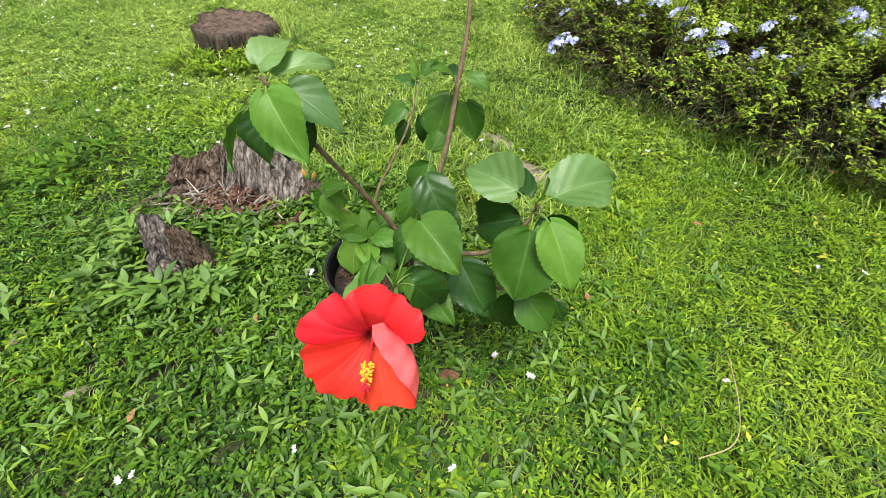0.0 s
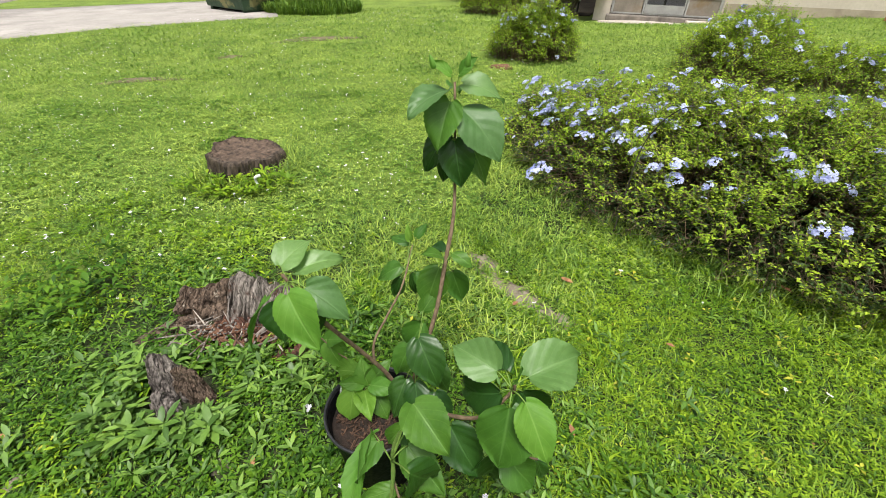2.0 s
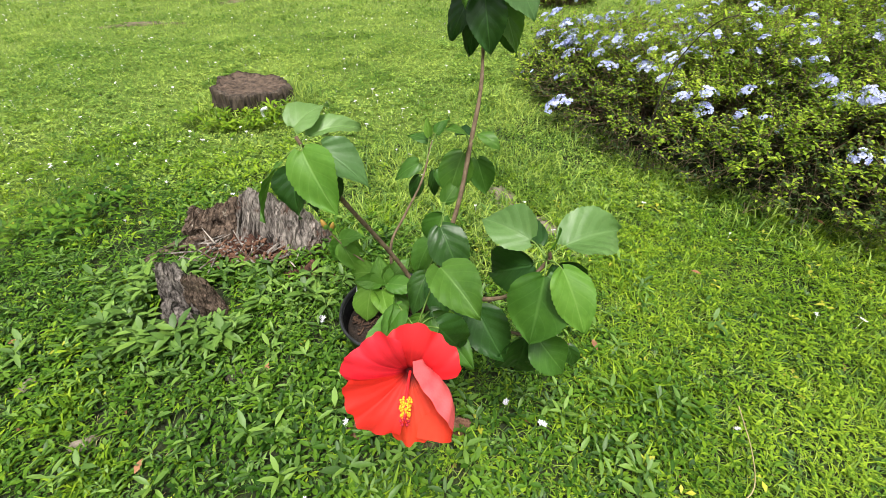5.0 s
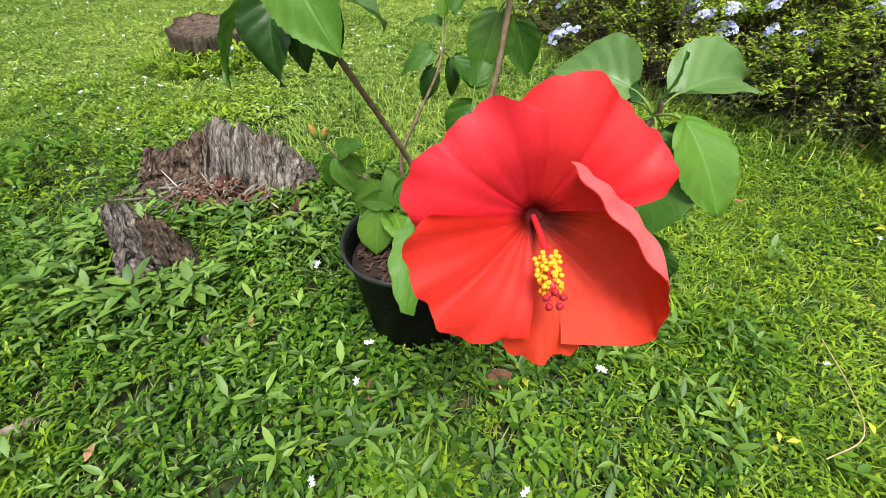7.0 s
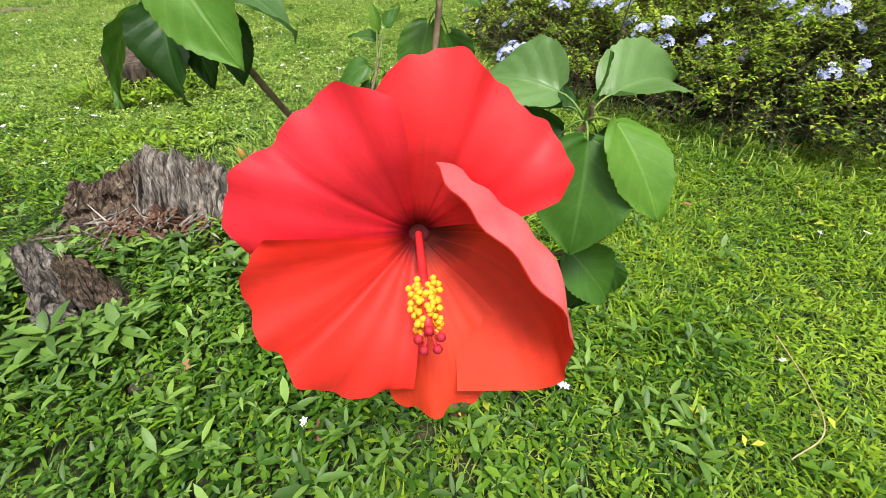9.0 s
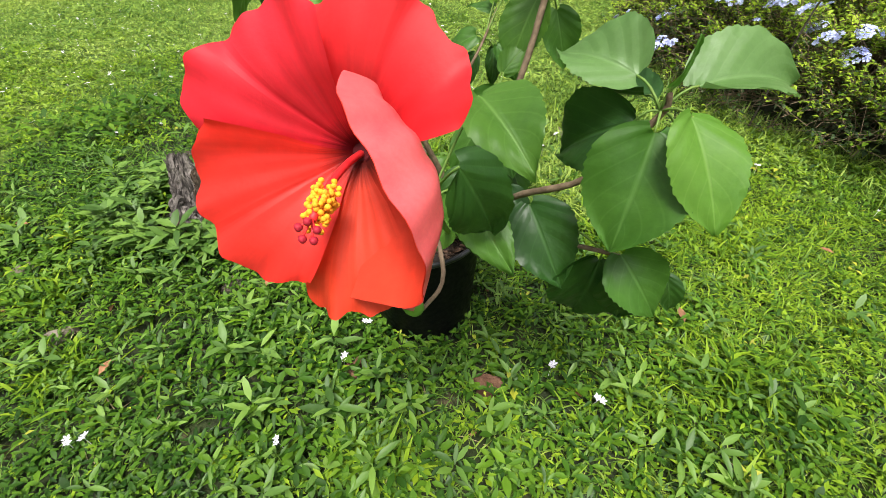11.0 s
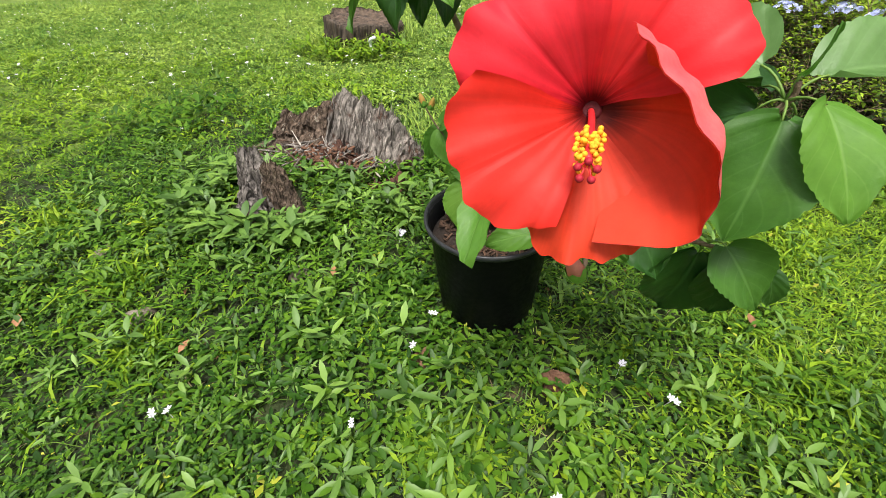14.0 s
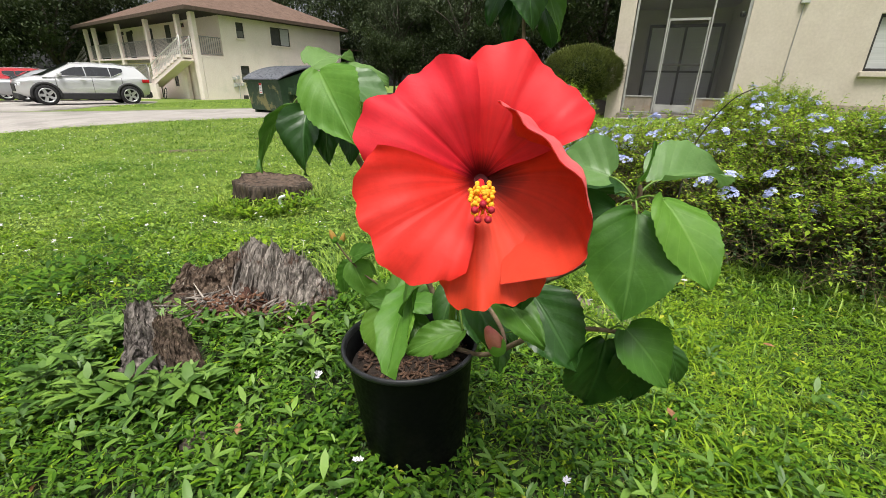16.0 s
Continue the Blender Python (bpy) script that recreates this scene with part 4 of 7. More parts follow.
def petal_mesh(angle, seed, size=1.0, half=0.8, lift=0.0, tuck=0.0, fold=0.0):
    """A broad softly ruffled petal of a wide funnel; angle is clockwise from the top as the flower faces us. tuck moves it behind its neighbours, fold creases it along the middle."""
    r = random.Random(seed)
    nu, nv = 56, 40
    p1, p2, p3 = r.uniform(0, 6), r.uniform(0, 6), r.uniform(0, 6)
    v_, uv = [], []
    for j in range(nv + 1):
        v = j / nv
        for i in range(nu + 1):
            u = -1 + 2 * i / nu
            e = abs(u)
            phi = u * half * (0.8 + 0.2 * min(1, v * 2.5)) * (1 - 0.1 * max(0, v - 0.6))
            rad = size * (0.0035 + 0.0605 * v ** 1.1) * (1 - 0.17 * v * v * e ** 3.2)
            rad *= 1 + 0.03 * v * v * math.sin(2.6 * u + p1) + 0.034 * v ** 5 * math.sin(6.3 * u + p2) + 0.014 * v ** 9 * math.sin(17 * u + p3) + 0.006 * v ** 12 * math.sin(37 * u + p1)
            a = 0.044 * v ** 0.8 - 0.04 * max(0, v - 0.5) ** 1.7 + lift * v * v - tuck * min(1, 3 * v) + 0.0022 * u * min(1, 2 * v)
            a += 0.0035 * v ** 2 * math.sin(2.3 * u + p3) + 0.0046 * v ** 4 * math.sin(5.2 * u + p1) + 0.0022 * v ** 7 * math.sin(14 * u + p2)
            a += 0.0008 * v * (1 - 0.4 * v) * (math.cos(9 * u * (1 - 0.25 * v) + p2) + 0.6 * math.cos(21 * u + p1)) - fold * e * v
            g = math.pi / 2 - radians(angle) - phi
            v_.append((rad * math.cos(g), rad * math.sin(g), a))
            uv.append((0.5 + 0.5 * u, v))
    return mesh_of("petal", v_, petal_faces(nu, nv), PETAL, True, uv)


def folded_petal(underside=False):
    """The petal that stands forward like a shell: its rim runs from beside the top petal down to a pointed corner. The underside is a paler skin a hair behind it."""
    nu, nv = 36, 36
    top, above, outer, low, out = Vector((0.014, 0.035, 0.034)), Vector((0.018, 0.022, 0.076)), Vector((0.098, -0.052, 0.062)), Vector((0.014, -0.056, 0.036)), Vector((0.92, 0.38, -0.1))
    grid, uv = [], []
    for j in range(nv + 1):
        v = j / nv
        row = []
        for i in range(nu + 1):
            u = i / nu
            rim = top * (1 - u) ** 3 + above * 3 * u * (1 - u) ** 2 + outer * 3 * u * u * (1 - u) + low * u ** 3
            rim += Vector((0.001, 0.0, 0.0014)) * math.sin(17 * u) + Vector((0.0007, 0.0007, 0.0006)) * math.sin(41 * u + 1)
            g = 1.15 - 2.4 * u
            foot = Vector((0.0035 * math.cos(g), 0.0035 * math.sin(g), 0))
            p = foot.lerp(rim, v ** 0.92) + out * (0.017 * math.sin(math.pi * v ** 0.85) * (0.12 + 0.88 * math.sin(math.pi * min(1, 0.12 + u * 0.88))))
            p += out * (0.0006 * v * math.cos(22 * u)) + Vector((0, 0, -0.004)) * math.sin(math.pi * v) * u
            p -= out * (0.008 * max(0, (v - 0.7) / 0.3) ** 1.4 * (1 - 0.6 * u))
            row.append(p)
            uv.append((u, v))
        grid.append(row)
    v_ = []
    for j in range(nv + 1):
        for i in range(nu + 1):
            p = grid[j][i]
            if underside:
                a = grid[j][min(i + 1, nu)] - grid[j][max(i - 1, 0)]
                b = grid[min(j + 1, nv)][i] - grid[max(j - 1, 0)][i]
                n = a.cross(b).normalized()
                p = p + n * (0.0005 if n.dot(out) > 0 else -0.0005)
            v_.append(p)
    return mesh_of("petal_back" if underside else "petal", v_, petal_faces(nu, nv), PETAL_BACK if underside else PETAL, True, uv)


def make_flower():
    core = hang("flower", mesh_of("flower", *lathe([(0, -0.016), (0.005, -0.015), (0.006, -0.007), (0.003, -0.003), (0, -0.002)], 16), SEPAL, True), plant, "large open red hibiscus flower with a yellow-tipped column", flower_frame())
    for k, (ang, size, half, lift, tuck, fold) in enumerate(((27, 1.05, 0.84, -0.005, 0.0012, 0.0), (310, 1.04, 0.86, -0.002, 0.0, 0.0), (236, 1.06, 0.86, 0.002, 0.0006, 0.0), (172, 1.1, 0.6, 0.002, 0.0036, 0.006))):
        hang("petal", petal_mesh(ang, k + 11, size, half, lift, tuck, fold), core)
    hang("petal", folded_petal(), core, "petal folded forward")
    hang("petal_back", folded_petal(True), core, "pale underside of the folded petal")
    hang("throat", mesh_of("throat", *lathe([(0, 0.0004), (0.003, 0.0003), (0.0052, 0.0012), (0.004, -0.002), (0, -0.0015)], 18), THROAT, True), core, "dark red throat")
    for k in range(5):
        m = Matrix.Translation((0, 0, -0.014)) @ pose(0, 0, 0, 0, 0, k * 72 + 36) @ pose(0, 0.003, 0, 28, 0, 0)
        v = [(0, 0, 0), (-0.005, 0.008, 0.001), (0, 0.009, -0.0005), (0.005, 0.008, 0.001), (0, 0.024, 0)]
        hang("sepal", mesh_of("sepal", v, [(0, 2, 1), (0, 3, 2), (1, 2, 4), (2, 3, 4)], SEPAL), core, m=m)
    line = [(0, 0, -0.005), (0, -0.003, 0.013), (0, -0.008, 0.028), (0, -0.0145, 0.04), (0, -0.021, 0.048)]
    hang("staminal_column", mesh_of("staminal_column", *tube(smooth_path(line, 4), 0.0017, 8), STYLE, True), core, "slender red column")
    ball = mesh_of("anther", *lathe([(0, -0.0013), (0.0011, -0.0006), (0.0014, 0.0002), (0.0009, 0.001), (0, 0.0013)], 8), POLLEN, True)
    r = random.Random(5)
    for k in range(120):
        t = 0.7 + 0.26 * r.random()
        a, d = r.uniform(0, 6.28), r.uniform(0.0018, 0.0062)
        y, z = -0.0225 * t ** 1.7, 0.048 * t
        hang("anther", ball, core, m=pose(d * math.cos(a), y + d * math.sin(a), z + r.uniform(-0.002, 0.003), r.uniform(0, 90), r.uniform(0, 90), 0))
    tip = mesh_of("stigma", *lathe([(0, -0.0018), (0.0015, -0.0008), (0.0018, 0.0004), (0.001, 0.0015), (0, 0.0017)], 10), STIGMA, True)
    for k in range(5):
        a = k * 1.257 + 0.3
        e = Vector((0.004 * math.cos(a), -0.0245 + 0.004 * math.sin(a), 0.0515))
        hang("stigma", tip, core, m=Matrix.Translation(e))
        hang("style_branch", mesh_of("style_branch", *tube(curved((0, -0.0205, 0.0475), e, 0.001, 3), 0.0005, 5), STYLE, True), core)


make_flower()


# ---- rotten stump and sawn stump ----
def rotten_ridge(base, path, front, back, seed, mat, nu=150, nv=46, fibre=1.0, lump=0.3, lean=0.25):
    """A wall of rotten wood along a line of (x, y, top): torn at the crest, fibrous and cracked down its faces, flaring to the soil."""
    xs, ys, zs = (np.interp(np.linspace(0, len(path) - 1, nu), range(len(path)), [p[k] for p in path]) for k in range(3))
    v, f = [], []
    n3 = lambda a, b, c: noise.noise((a, b, c + seed))
    r = random.Random(seed)
    for i in range(nu):
        u = i / (nu - 1)
        dx, dy = xs[min(i + 1, nu - 1)] - xs[max(i - 1, 0)], ys[min(i + 1, nu - 1)] - ys[max(i - 1, 0)]
        q = math.hypot(dx, dy)
        out = Vector((dy / q, -dx / q, 0)) if dx > 0 else Vector((-dy / q, dx / q, 0))
        along = Vector((dx / q, dy / q, 0))
        g = gz(xs[i], ys[i])
        jag = 0.16 * n3(u * 7, 0, 1) + 0.17 * n3(u * 23, 0, 5) + 0.16 * abs(n3(u * 60, 0, 9)) - 0.06
        top = g + (zs[i] + FALL * xs[i] - g) * (1 + jag)
        end = min(1.0, 6 * min(u, 1 - u) + 0.3)
        for j in range(nv + 1):
            t = -1 + 2 * j / nv
            s = abs(t)
            z = g - 0.05 + (top - g + 0.05) * (1 - s ** 1.5)
            reach = (front if t < 0 else back) * end
            h = (z - g) / max(top - g, 0.02)
            w = u * len(path) + lean * (1 - h) * (u - 0.4)
            crack = 0.5 * abs(n3(w * 2.3, h * 0.7, 2)) + 0.36 * abs(n3(w * 7, h * 0.9, 4)) + 0.2 * abs(n3(w * 19, h * 1.6, 6))
            o = Vector((xs[i], ys[i], z)) + out * (reach * s ** 0.75 * (1 if t < 0 else -1))
            chunk = noise.noise(o * 17 + Vector((seed, 0, 0))) + 0.55 * noise.noise(o * 42) + 0.25 * noise.noise(o * 95)
            d = reach * s ** 0.75 * (0.86 + 0.95 * fibre * (crack - 0.2) + lump * chunk) + r.uniform(-1, 1) * 0.0016
            p = Vector((xs[i], ys[i], z)) + out * (d if t < 0 else -d) + along * (0.012 * n3(w * 5, h * 3, 12) + (lean * (1 - h) * (u - 0.4)) * 0.12)
            p.z += (1 - s) * s * 4 * 0.014 * lump * chunk
            v.append(p - Vector(base))
    m = nv + 1
    f = [(i * m + j, (i + 1) * m + j, (i + 1) * m + j + 1, i * m + j + 1) for i in range(nu - 1) for j in range(nv)]
    f += [tuple(range(m)), tuple(range(nu * m - 1, (nu - 1) * m - 1, -1))]
    return mesh_of("wood", v, f, mat)


def slivers(wood, n, seed, mat, low, tall, size=0.03):
    """Loose fibres and flakes that stand off the face of a piece of rotten wood."""
    r = random.Random(seed)
    pts = [q.co for q in wood.data.vertices if low < q.co.z < tall and q.normal.y < 0.2]
    chunks = []
    for k in range(n):
        p = pts[r.randrange(len(pts))]
        d = Vector((r.gauss(0.05, 0.13), r.gauss(-0.04, 0.1), 1)).normalized()
        s = d.cross(Vector((0, -1, 0.2))).normalized()
        l, w = size * r.uniform(0.35, 1.5), r.uniform(0.0005, 0.0019)
        o = Vector((0, -0.0012 - 0.002 * r.random(), 0))
        a, b, c = p + o * 0.3 - d * l * 0.5, p + o, p + o * 1.4 + d * l * 0.5
        t = Vector((0, 0.0016, 0))
        v = [a - s * w, a + s * w, b + s * w * 0.9, c + s * w * 0.2, c - s * w * 0.3, b - s * w]
        v += [q + t for q in v]
        f = [(0, 1, 2, 5), (5, 2, 3, 4), (7, 6, 11, 8), (8, 11, 10, 9), (0, 5, 11, 6), (5, 4, 10, 11), (2, 1, 7, 8), (3, 2, 8, 9), (4, 3, 9, 10), (1, 0, 6, 7)]
        chunks.append((v, f))
    return mesh_of("flaking_fibre", *joined(chunks), mat)


def rubble(base, cx, cy, rx, ry, top, seed, mat, n=26, rings=9):
    """A lumpy mound of crumbled wood."""
    v, f = [], []
    for j in range(rings + 1):
        s = j / rings
        for i in range(n):
            a = 2 * math.pi * i / n
            r = s * (1 + 0.22 * noise.noise((math.cos(a) * 1.3 + seed, math.sin(a) * 1.3, 0.1)))
            x, y = cx + rx * r * math.cos(a), cy + ry * r * math.sin(a)
            z = gz(x, y) + top * max(0, 1 - s ** 1.7) + 0.05 * noise.noise((x * 17, y * 17, seed)) + 0.035 * noise.noise((x * 50, y * 50, seed)) + 0.02 * noise.noise((x * 120, y * 120, seed)) - (0.03 if j == rings else 0)
            v.append(Vector((x, y, z)) - Vector(base))
    for j in range(rings):
        for i in range(n):
            i2 = (i + 1) % n
            f.append((j * n + i, (j + 1) * n + i, (j + 1) * n + i2, j * n + i2))
    f.append(tuple(range(n)))
    return mesh_of("rubble", v, f, mat, True)


def make_rotten_stump():
    b = (-0.78, 1.45, gz(-0.78, 1.45))
    st = thing("rotten_stump", b, "broken grey rotten tree stump crumbling into the ground cover", "stump")
    g = b[2]
    heart = hang("wood", rotten_ridge(b, [(-0.84, 1.575, 0.16), (-0.8, 1.57, 0.225), (-0.75, 1.55, 0.245), (-0.69, 1.54, 0.228), (-0.64, 1.535, 0.2), (-0.58, 1.53, 0.17), (-0.53, 1.525, 0.11), (-0.49, 1.515, 0.045)], 0.1, 0.09, 4, ROT, 210, 56, 1.25, 0.16), st, "splintered grey heartwood")
    hang("flaking_fibre", slivers(heart, 420, 3, FIBRE, 0.03, 0.3, 0.045), heart, "grey flaking fibres", kind="stuff")
    left = hang("wood", rotten_ridge(b, [(-1.09, 1.615, 0.06), (-1.065, 1.61, 0.125), (-1.0, 1.605, 0.12), (-0.93, 1.6, 0.15), (-0.87, 1.59, 0.18), (-0.81, 1.58, 0.2)], 0.11, 0.07, 8, ROT_BROWN, 130, 44, 0.5, 0.5), st, "brown crumbling wood with pale lichen")
    hang("flaking_fibre", slivers(left, 200, 4, ROT_BROWN, 0.02, 0.3, 0.025), left, "brown flaking wood", kind="stuff")
    hang("pale_lichen", slivers(left, 46, 14, LICHEN, 0.02, 0.3, 0.012), left, "specks of pale lichen", kind="stuff")
    hang("wood", rotten_ridge(b, [(-0.68, 1.49, 0.1), (-0.62, 1.475, 0.13), (-0.56, 1.47, 0.12), (-0.51, 1.465, 0.07)], 0.08, 0.05, 14, ROT, 110, 36, 1.2, 0.2), st)
    hang("crumbled_rot", rubble(b, -0.76, 1.44, 0.17, 0.1, 0.06, 2, ROT_RED, 90, 30), st, "red-brown crumbled wood")
    hang("crumbled_rot", rubble(b, -0.5, 1.33, 0.13, 0.06, 0.03, 5, ROT_RED, 60, 18), st, "red-brown crumbled wood")
    hang("wood", rotten_ridge(b, [(-1.2, 1.4, 0.02), (-1.12, 1.44, 0.055), (-1.04, 1.48, 0.075), (-0.96, 1.5, 0.08)], 0.05, 0.05, 9, ROT_BROWN, 90, 26, 1.1, 0.3), st, "low weathered root")
    r = random.Random(2)
    for k in range(34):
        x, y = r.uniform(-1.0, -0.55), r.uniform(1.33, 1.47)
        z = gz(x, y) + 0.06
        a = r.uniform(0, 3.1)
        l = r.uniform(0.03, 0.08)
        d = Vector((math.cos(a) * l, math.sin(a) * l, r.uniform(-0.02, 0.03)))
        c = Vector((x, y, z)) - Vector(b)
        hang("splinter", mesh_of("splinter", *tube([c - d, c, c + d], [0.002, 0.0035, 0.001], 5), LICHEN if k % 7 == 0 else ROT), st)
    chip = [mesh_of("wood_chip", *box(-l, -w, -0.003, l, w, 0.003, 0.0015), m) for l, w, m in ((0.011, 0.004, CLAY), (0.007, 0.004, ROT_DARK), (0.016, 0.003, CLAY), (0.008, 0.005, ROT), (0.013, 0.004, CLAY))]
    for k in range(150):
        x, y = r.gauss(-0.77, 0.1), r.gauss(1.39, 0.035)
        top = 0.065 * max(0, 1 - ((x + 0.76) / 0.22) ** 2 - ((y - 1.42) / 0.11) ** 2)
        hang("wood_chip", chip[k % 5], st, m=Matrix.Translation(-Vector(b)) @ pose(x, y, gz(x, y) + top + 0.012 + 0.01 * r.random(), r.uniform(-40, 40), r.uniform(-40, 40), r.uniform(0, 360)))
    b = (-0.8, 1.17, gz(-0.8, 1.17))
    s2 = thing("rotten_stump", b, "small dark grey rotten root stub beside the larger stump", "stump")
    g = b[2]
    stub = hang("wood", rotten_ridge(b, [(-0.972, 1.2, 0.08), (-0.953, 1.2, 0.155), (-0.928, 1.195, 0.195), (-0.9, 1.185, 0.205), (-0.868, 1.18, 0.198), (-0.842, 1.175, 0.155), (-0.822, 1.17, 0.07)], 0.05, 0.045, 31, ROT_DARK, 170, 56, 1.35, 0.35), s2, "splintered dark grey wood")
    hang("flaking_fibre", slivers(stub, 130, 5, FIBRE_DARK, 0.03, 0.3, 0.03), stub, "dark flaking fibres", kind="stuff")
    lobe = hang("wood", rotten_ridge(b, [(-0.87, 1.165, 0.11), (-0.845, 1.155, 0.165), (-0.815, 1.15, 0.185), (-0.785, 1.15, 0.182), (-0.758, 1.145, 0.16), (-0.738, 1.14, 0.09)], 0.022, 0.022, 37, ROT_BROWN, 120, 44, 1.0, 0.7), s2, "brown crumbling wood")
    hang("flaking_fibre", slivers(lobe, 50, 6, ROT_BROWN, 0.04, 0.3, 0.02), lobe, "brown flaking wood", kind="stuff")
    hang("wood", rotten_ridge(b, [(-0.93, 1.12, 0.05), (-0.905, 1.115, 0.105), (-0.88, 1.11, 0.12), (-0.855, 1.105, 0.06)], 0.03, 0.035, 43, ROT_DARK, 90, 40, 1.3, 0.4), s2)
    hang("crumbled_rot", rubble(b, -0.89, 1.055, 0.085, 0.04, 0.03, 12, ROT_BROWN, 60, 20), s2, "crumbled grey-brown wood")
    hang("pale_lichen", slivers(stub, 20, 15, LICHEN, 0.06, 0.3, 0.01), stub, "specks of pale lichen", kind="stuff")


make_rotten_stump()


def make_sawn_stump():
    x, y = -1.435, 3.12
    z = gz(x, y)
    st = thing("sawn_stump", (x, y, z), "low sawn tree stump with furrowed brown bark on the lawn", "stump")
    def lobes(a, r, q):
        return r * (1 + 0.07 * math.sin(3 * a + 1) + 0.035 * math.sin(7 * a) + 0.13 * abs(noise.noise((math.cos(a) * 6, math.sin(a) * 6, q * 4))) + 0.1 * noise.noise((math.cos(a) * 15, math.sin(a) * 15, q * 12)))
    def worn(chunk):
        return [(a * (1 + 0.25 * q), b, q * (1 - 0.1 * a / 0.25) + 0.02 * noise.noise((a * 9, b * 9, 1)) + 0.012 * noise.noise((a * 30, b * 30, 4))) for a, b, q in chunk[0]], chunk[1]
    hang("bark", mesh_of("bark", *worn(lathe([(0.27, -0.05), (0.252, 0.02), (0.236, 0.06), (0.23, 0.1), (0.228, 0.15), (0.222, 0.168), (0.2, 0.174)], 120, lobes)), STUMP_BARK), st, "furrowed dark bark")
    hang("sawn_face", mesh_of("sawn_face", *worn(lathe([(0.204, 0.172), (0.175, 0.156), (0.14, 0.164), (0.1, 0.148), (0.05, 0.154), (0, 0.145)], 90, lobes)), STUMP_TOP), st, "rough weathered sawn top")


make_sawn_stump()


def make_tube():
    pts = smooth_path([(-1.21, 2.755, -0.03), (-1.222, 2.755, 0.005), (-1.212, 2.745, 0.035), (-1.18, 2.74, 0.05)], 5)
    tagged(new("curved_petal", mesh_of("curved_petal", *tube(pts, [0.008] * 8 + [0.01] * 8, 8), WHITE_TAG, True)), "curved white flake of litter in the grass", "litter")


make_tube()


def make_dry_leaf(x, y, s, turn):
    v = [(0, -1, 0), (-0.5, -0.2, 0.18), (0, 0, 0.05), (0.5, -0.2, 0.2), (-0.35, 0.5, 0.1), (0.3, 0.5, 0.22), (0, 1, 0.1)]
    f = [(0, 2, 1), (0, 3, 2), (1, 2, 4), (2, 3, 5), (4, 2, 6), (2, 5, 6)]
    ob = tagged(new("dry_leaf", mesh_of("dry_leaf", [(a * s, b * s, c * s) for a, b, c in v], f, DRY, True)), "curled brown dead leaf lying on the lawn", "leaf", "fallen leaves")
    ob.matrix_world = pose(x, y, gz(x, y) + 0.04, 4, 6, turn)


for q, (x, y, s, a) in enumerate(((0.64, 1.94, 0.035, 60), (0.45, 1.07, 0.02, 10), (-1.35, 1.0, 0.02, 100), (1.7, 1.9, 0.03, 30), (0.35, 1.72, 0.022, 140), (-0.52, 0.93, 0.016, 20), (0.98, 1.52, 0.02, 70), (-0.75, 0.66, 0.018, 0), (-1.2, 0.62, 0.02, 45), (2.1, 1.3, 0.03, 80))):
    make_dry_leaf(x, y, s, a)


# ---- plumbago bushes ----
def blossom_mesh(name, seed, florets=9, r=0.032):
    """A rounded head of pale blue five-petalled florets."""
    q = random.Random(seed)
    chunks = []
    for k in range(florets):
        a, t = q.uniform(0, 6.283), math.acos(1 - q.random() * 0.95)
        d = Vector((math.sin(t) * math.cos(a), math.sin(t) * math.sin(a), math.cos(t)))
        rot = d.to_track_quat("Z", "Y").to_matrix().to_4x4()
        m = Matrix.Translation(d * r * q.uniform(0.75, 1.05)) @ rot @ pose(0, 0, 0, q.uniform(-25, 25), q.uniform(-25, 25), q.uniform(0, 72))
        v, f = [(0, 0, -0.002)], []
        for p in range(5):
            for da, rr, z in ((-0.5, 0.011, 0.0015), (0, 0.0135, 0.0005), (0.5, 0.011, 0.0015)):
                g = p * 1.2566 + da
                v.append((rr * math.cos(g), rr * math.sin(g), z))
            b = 1 + p * 3
            f += [(0, b, b + 1), (0, b + 1, b + 2)]
        chunks.append(moved((v, f), m))
    return mesh_of(name, *joined(chunks), BLUE)


HEADS = [blossom_mesh("flower_head", s, n, r) for s, n, r in ((1, 15, 0.032), (2, 10, 0.026), (3, 20, 0.038), (4, 7, 0.022), (5, 5, 0.018))]


def prisms(name, lines, r0, r1, mat):
    """Many thin three-sided twigs in one mesh, from an array of polylines."""
    n, k, _ = lines.shape
    d = np.gradient(lines, axis=1)
    d /= np.linalg.norm(d, axis=2)[:, :, None] + 1e-9
    a = np.cross(d, np.array([0.31, 0.95, 0.12]))
    a /= np.linalg.norm(a, axis=2)[:, :, None] + 1e-9
    b = np.cross(d, a)
    r = np.linspace(r0, r1, k)[None, :, None]
    v = np.stack([lines + r * (a * math.cos(q) + b * math.sin(q)) for q in (0, 2.094, 4.189)], 2).reshape(-1, 3)
    seg = np.array([[j * 3 + c, j * 3 + (c + 1) % 3, (j + 1) * 3 + (c + 1) % 3, (j + 1) * 3 + c] for j in range(k - 1) for c in range(3)])
    f = (seg[None] + (np.arange(n) * k * 3)[:, None, None]).reshape(-1, 4)
    return mesh_of(name, v.tolist(), f.tolist(), mat)


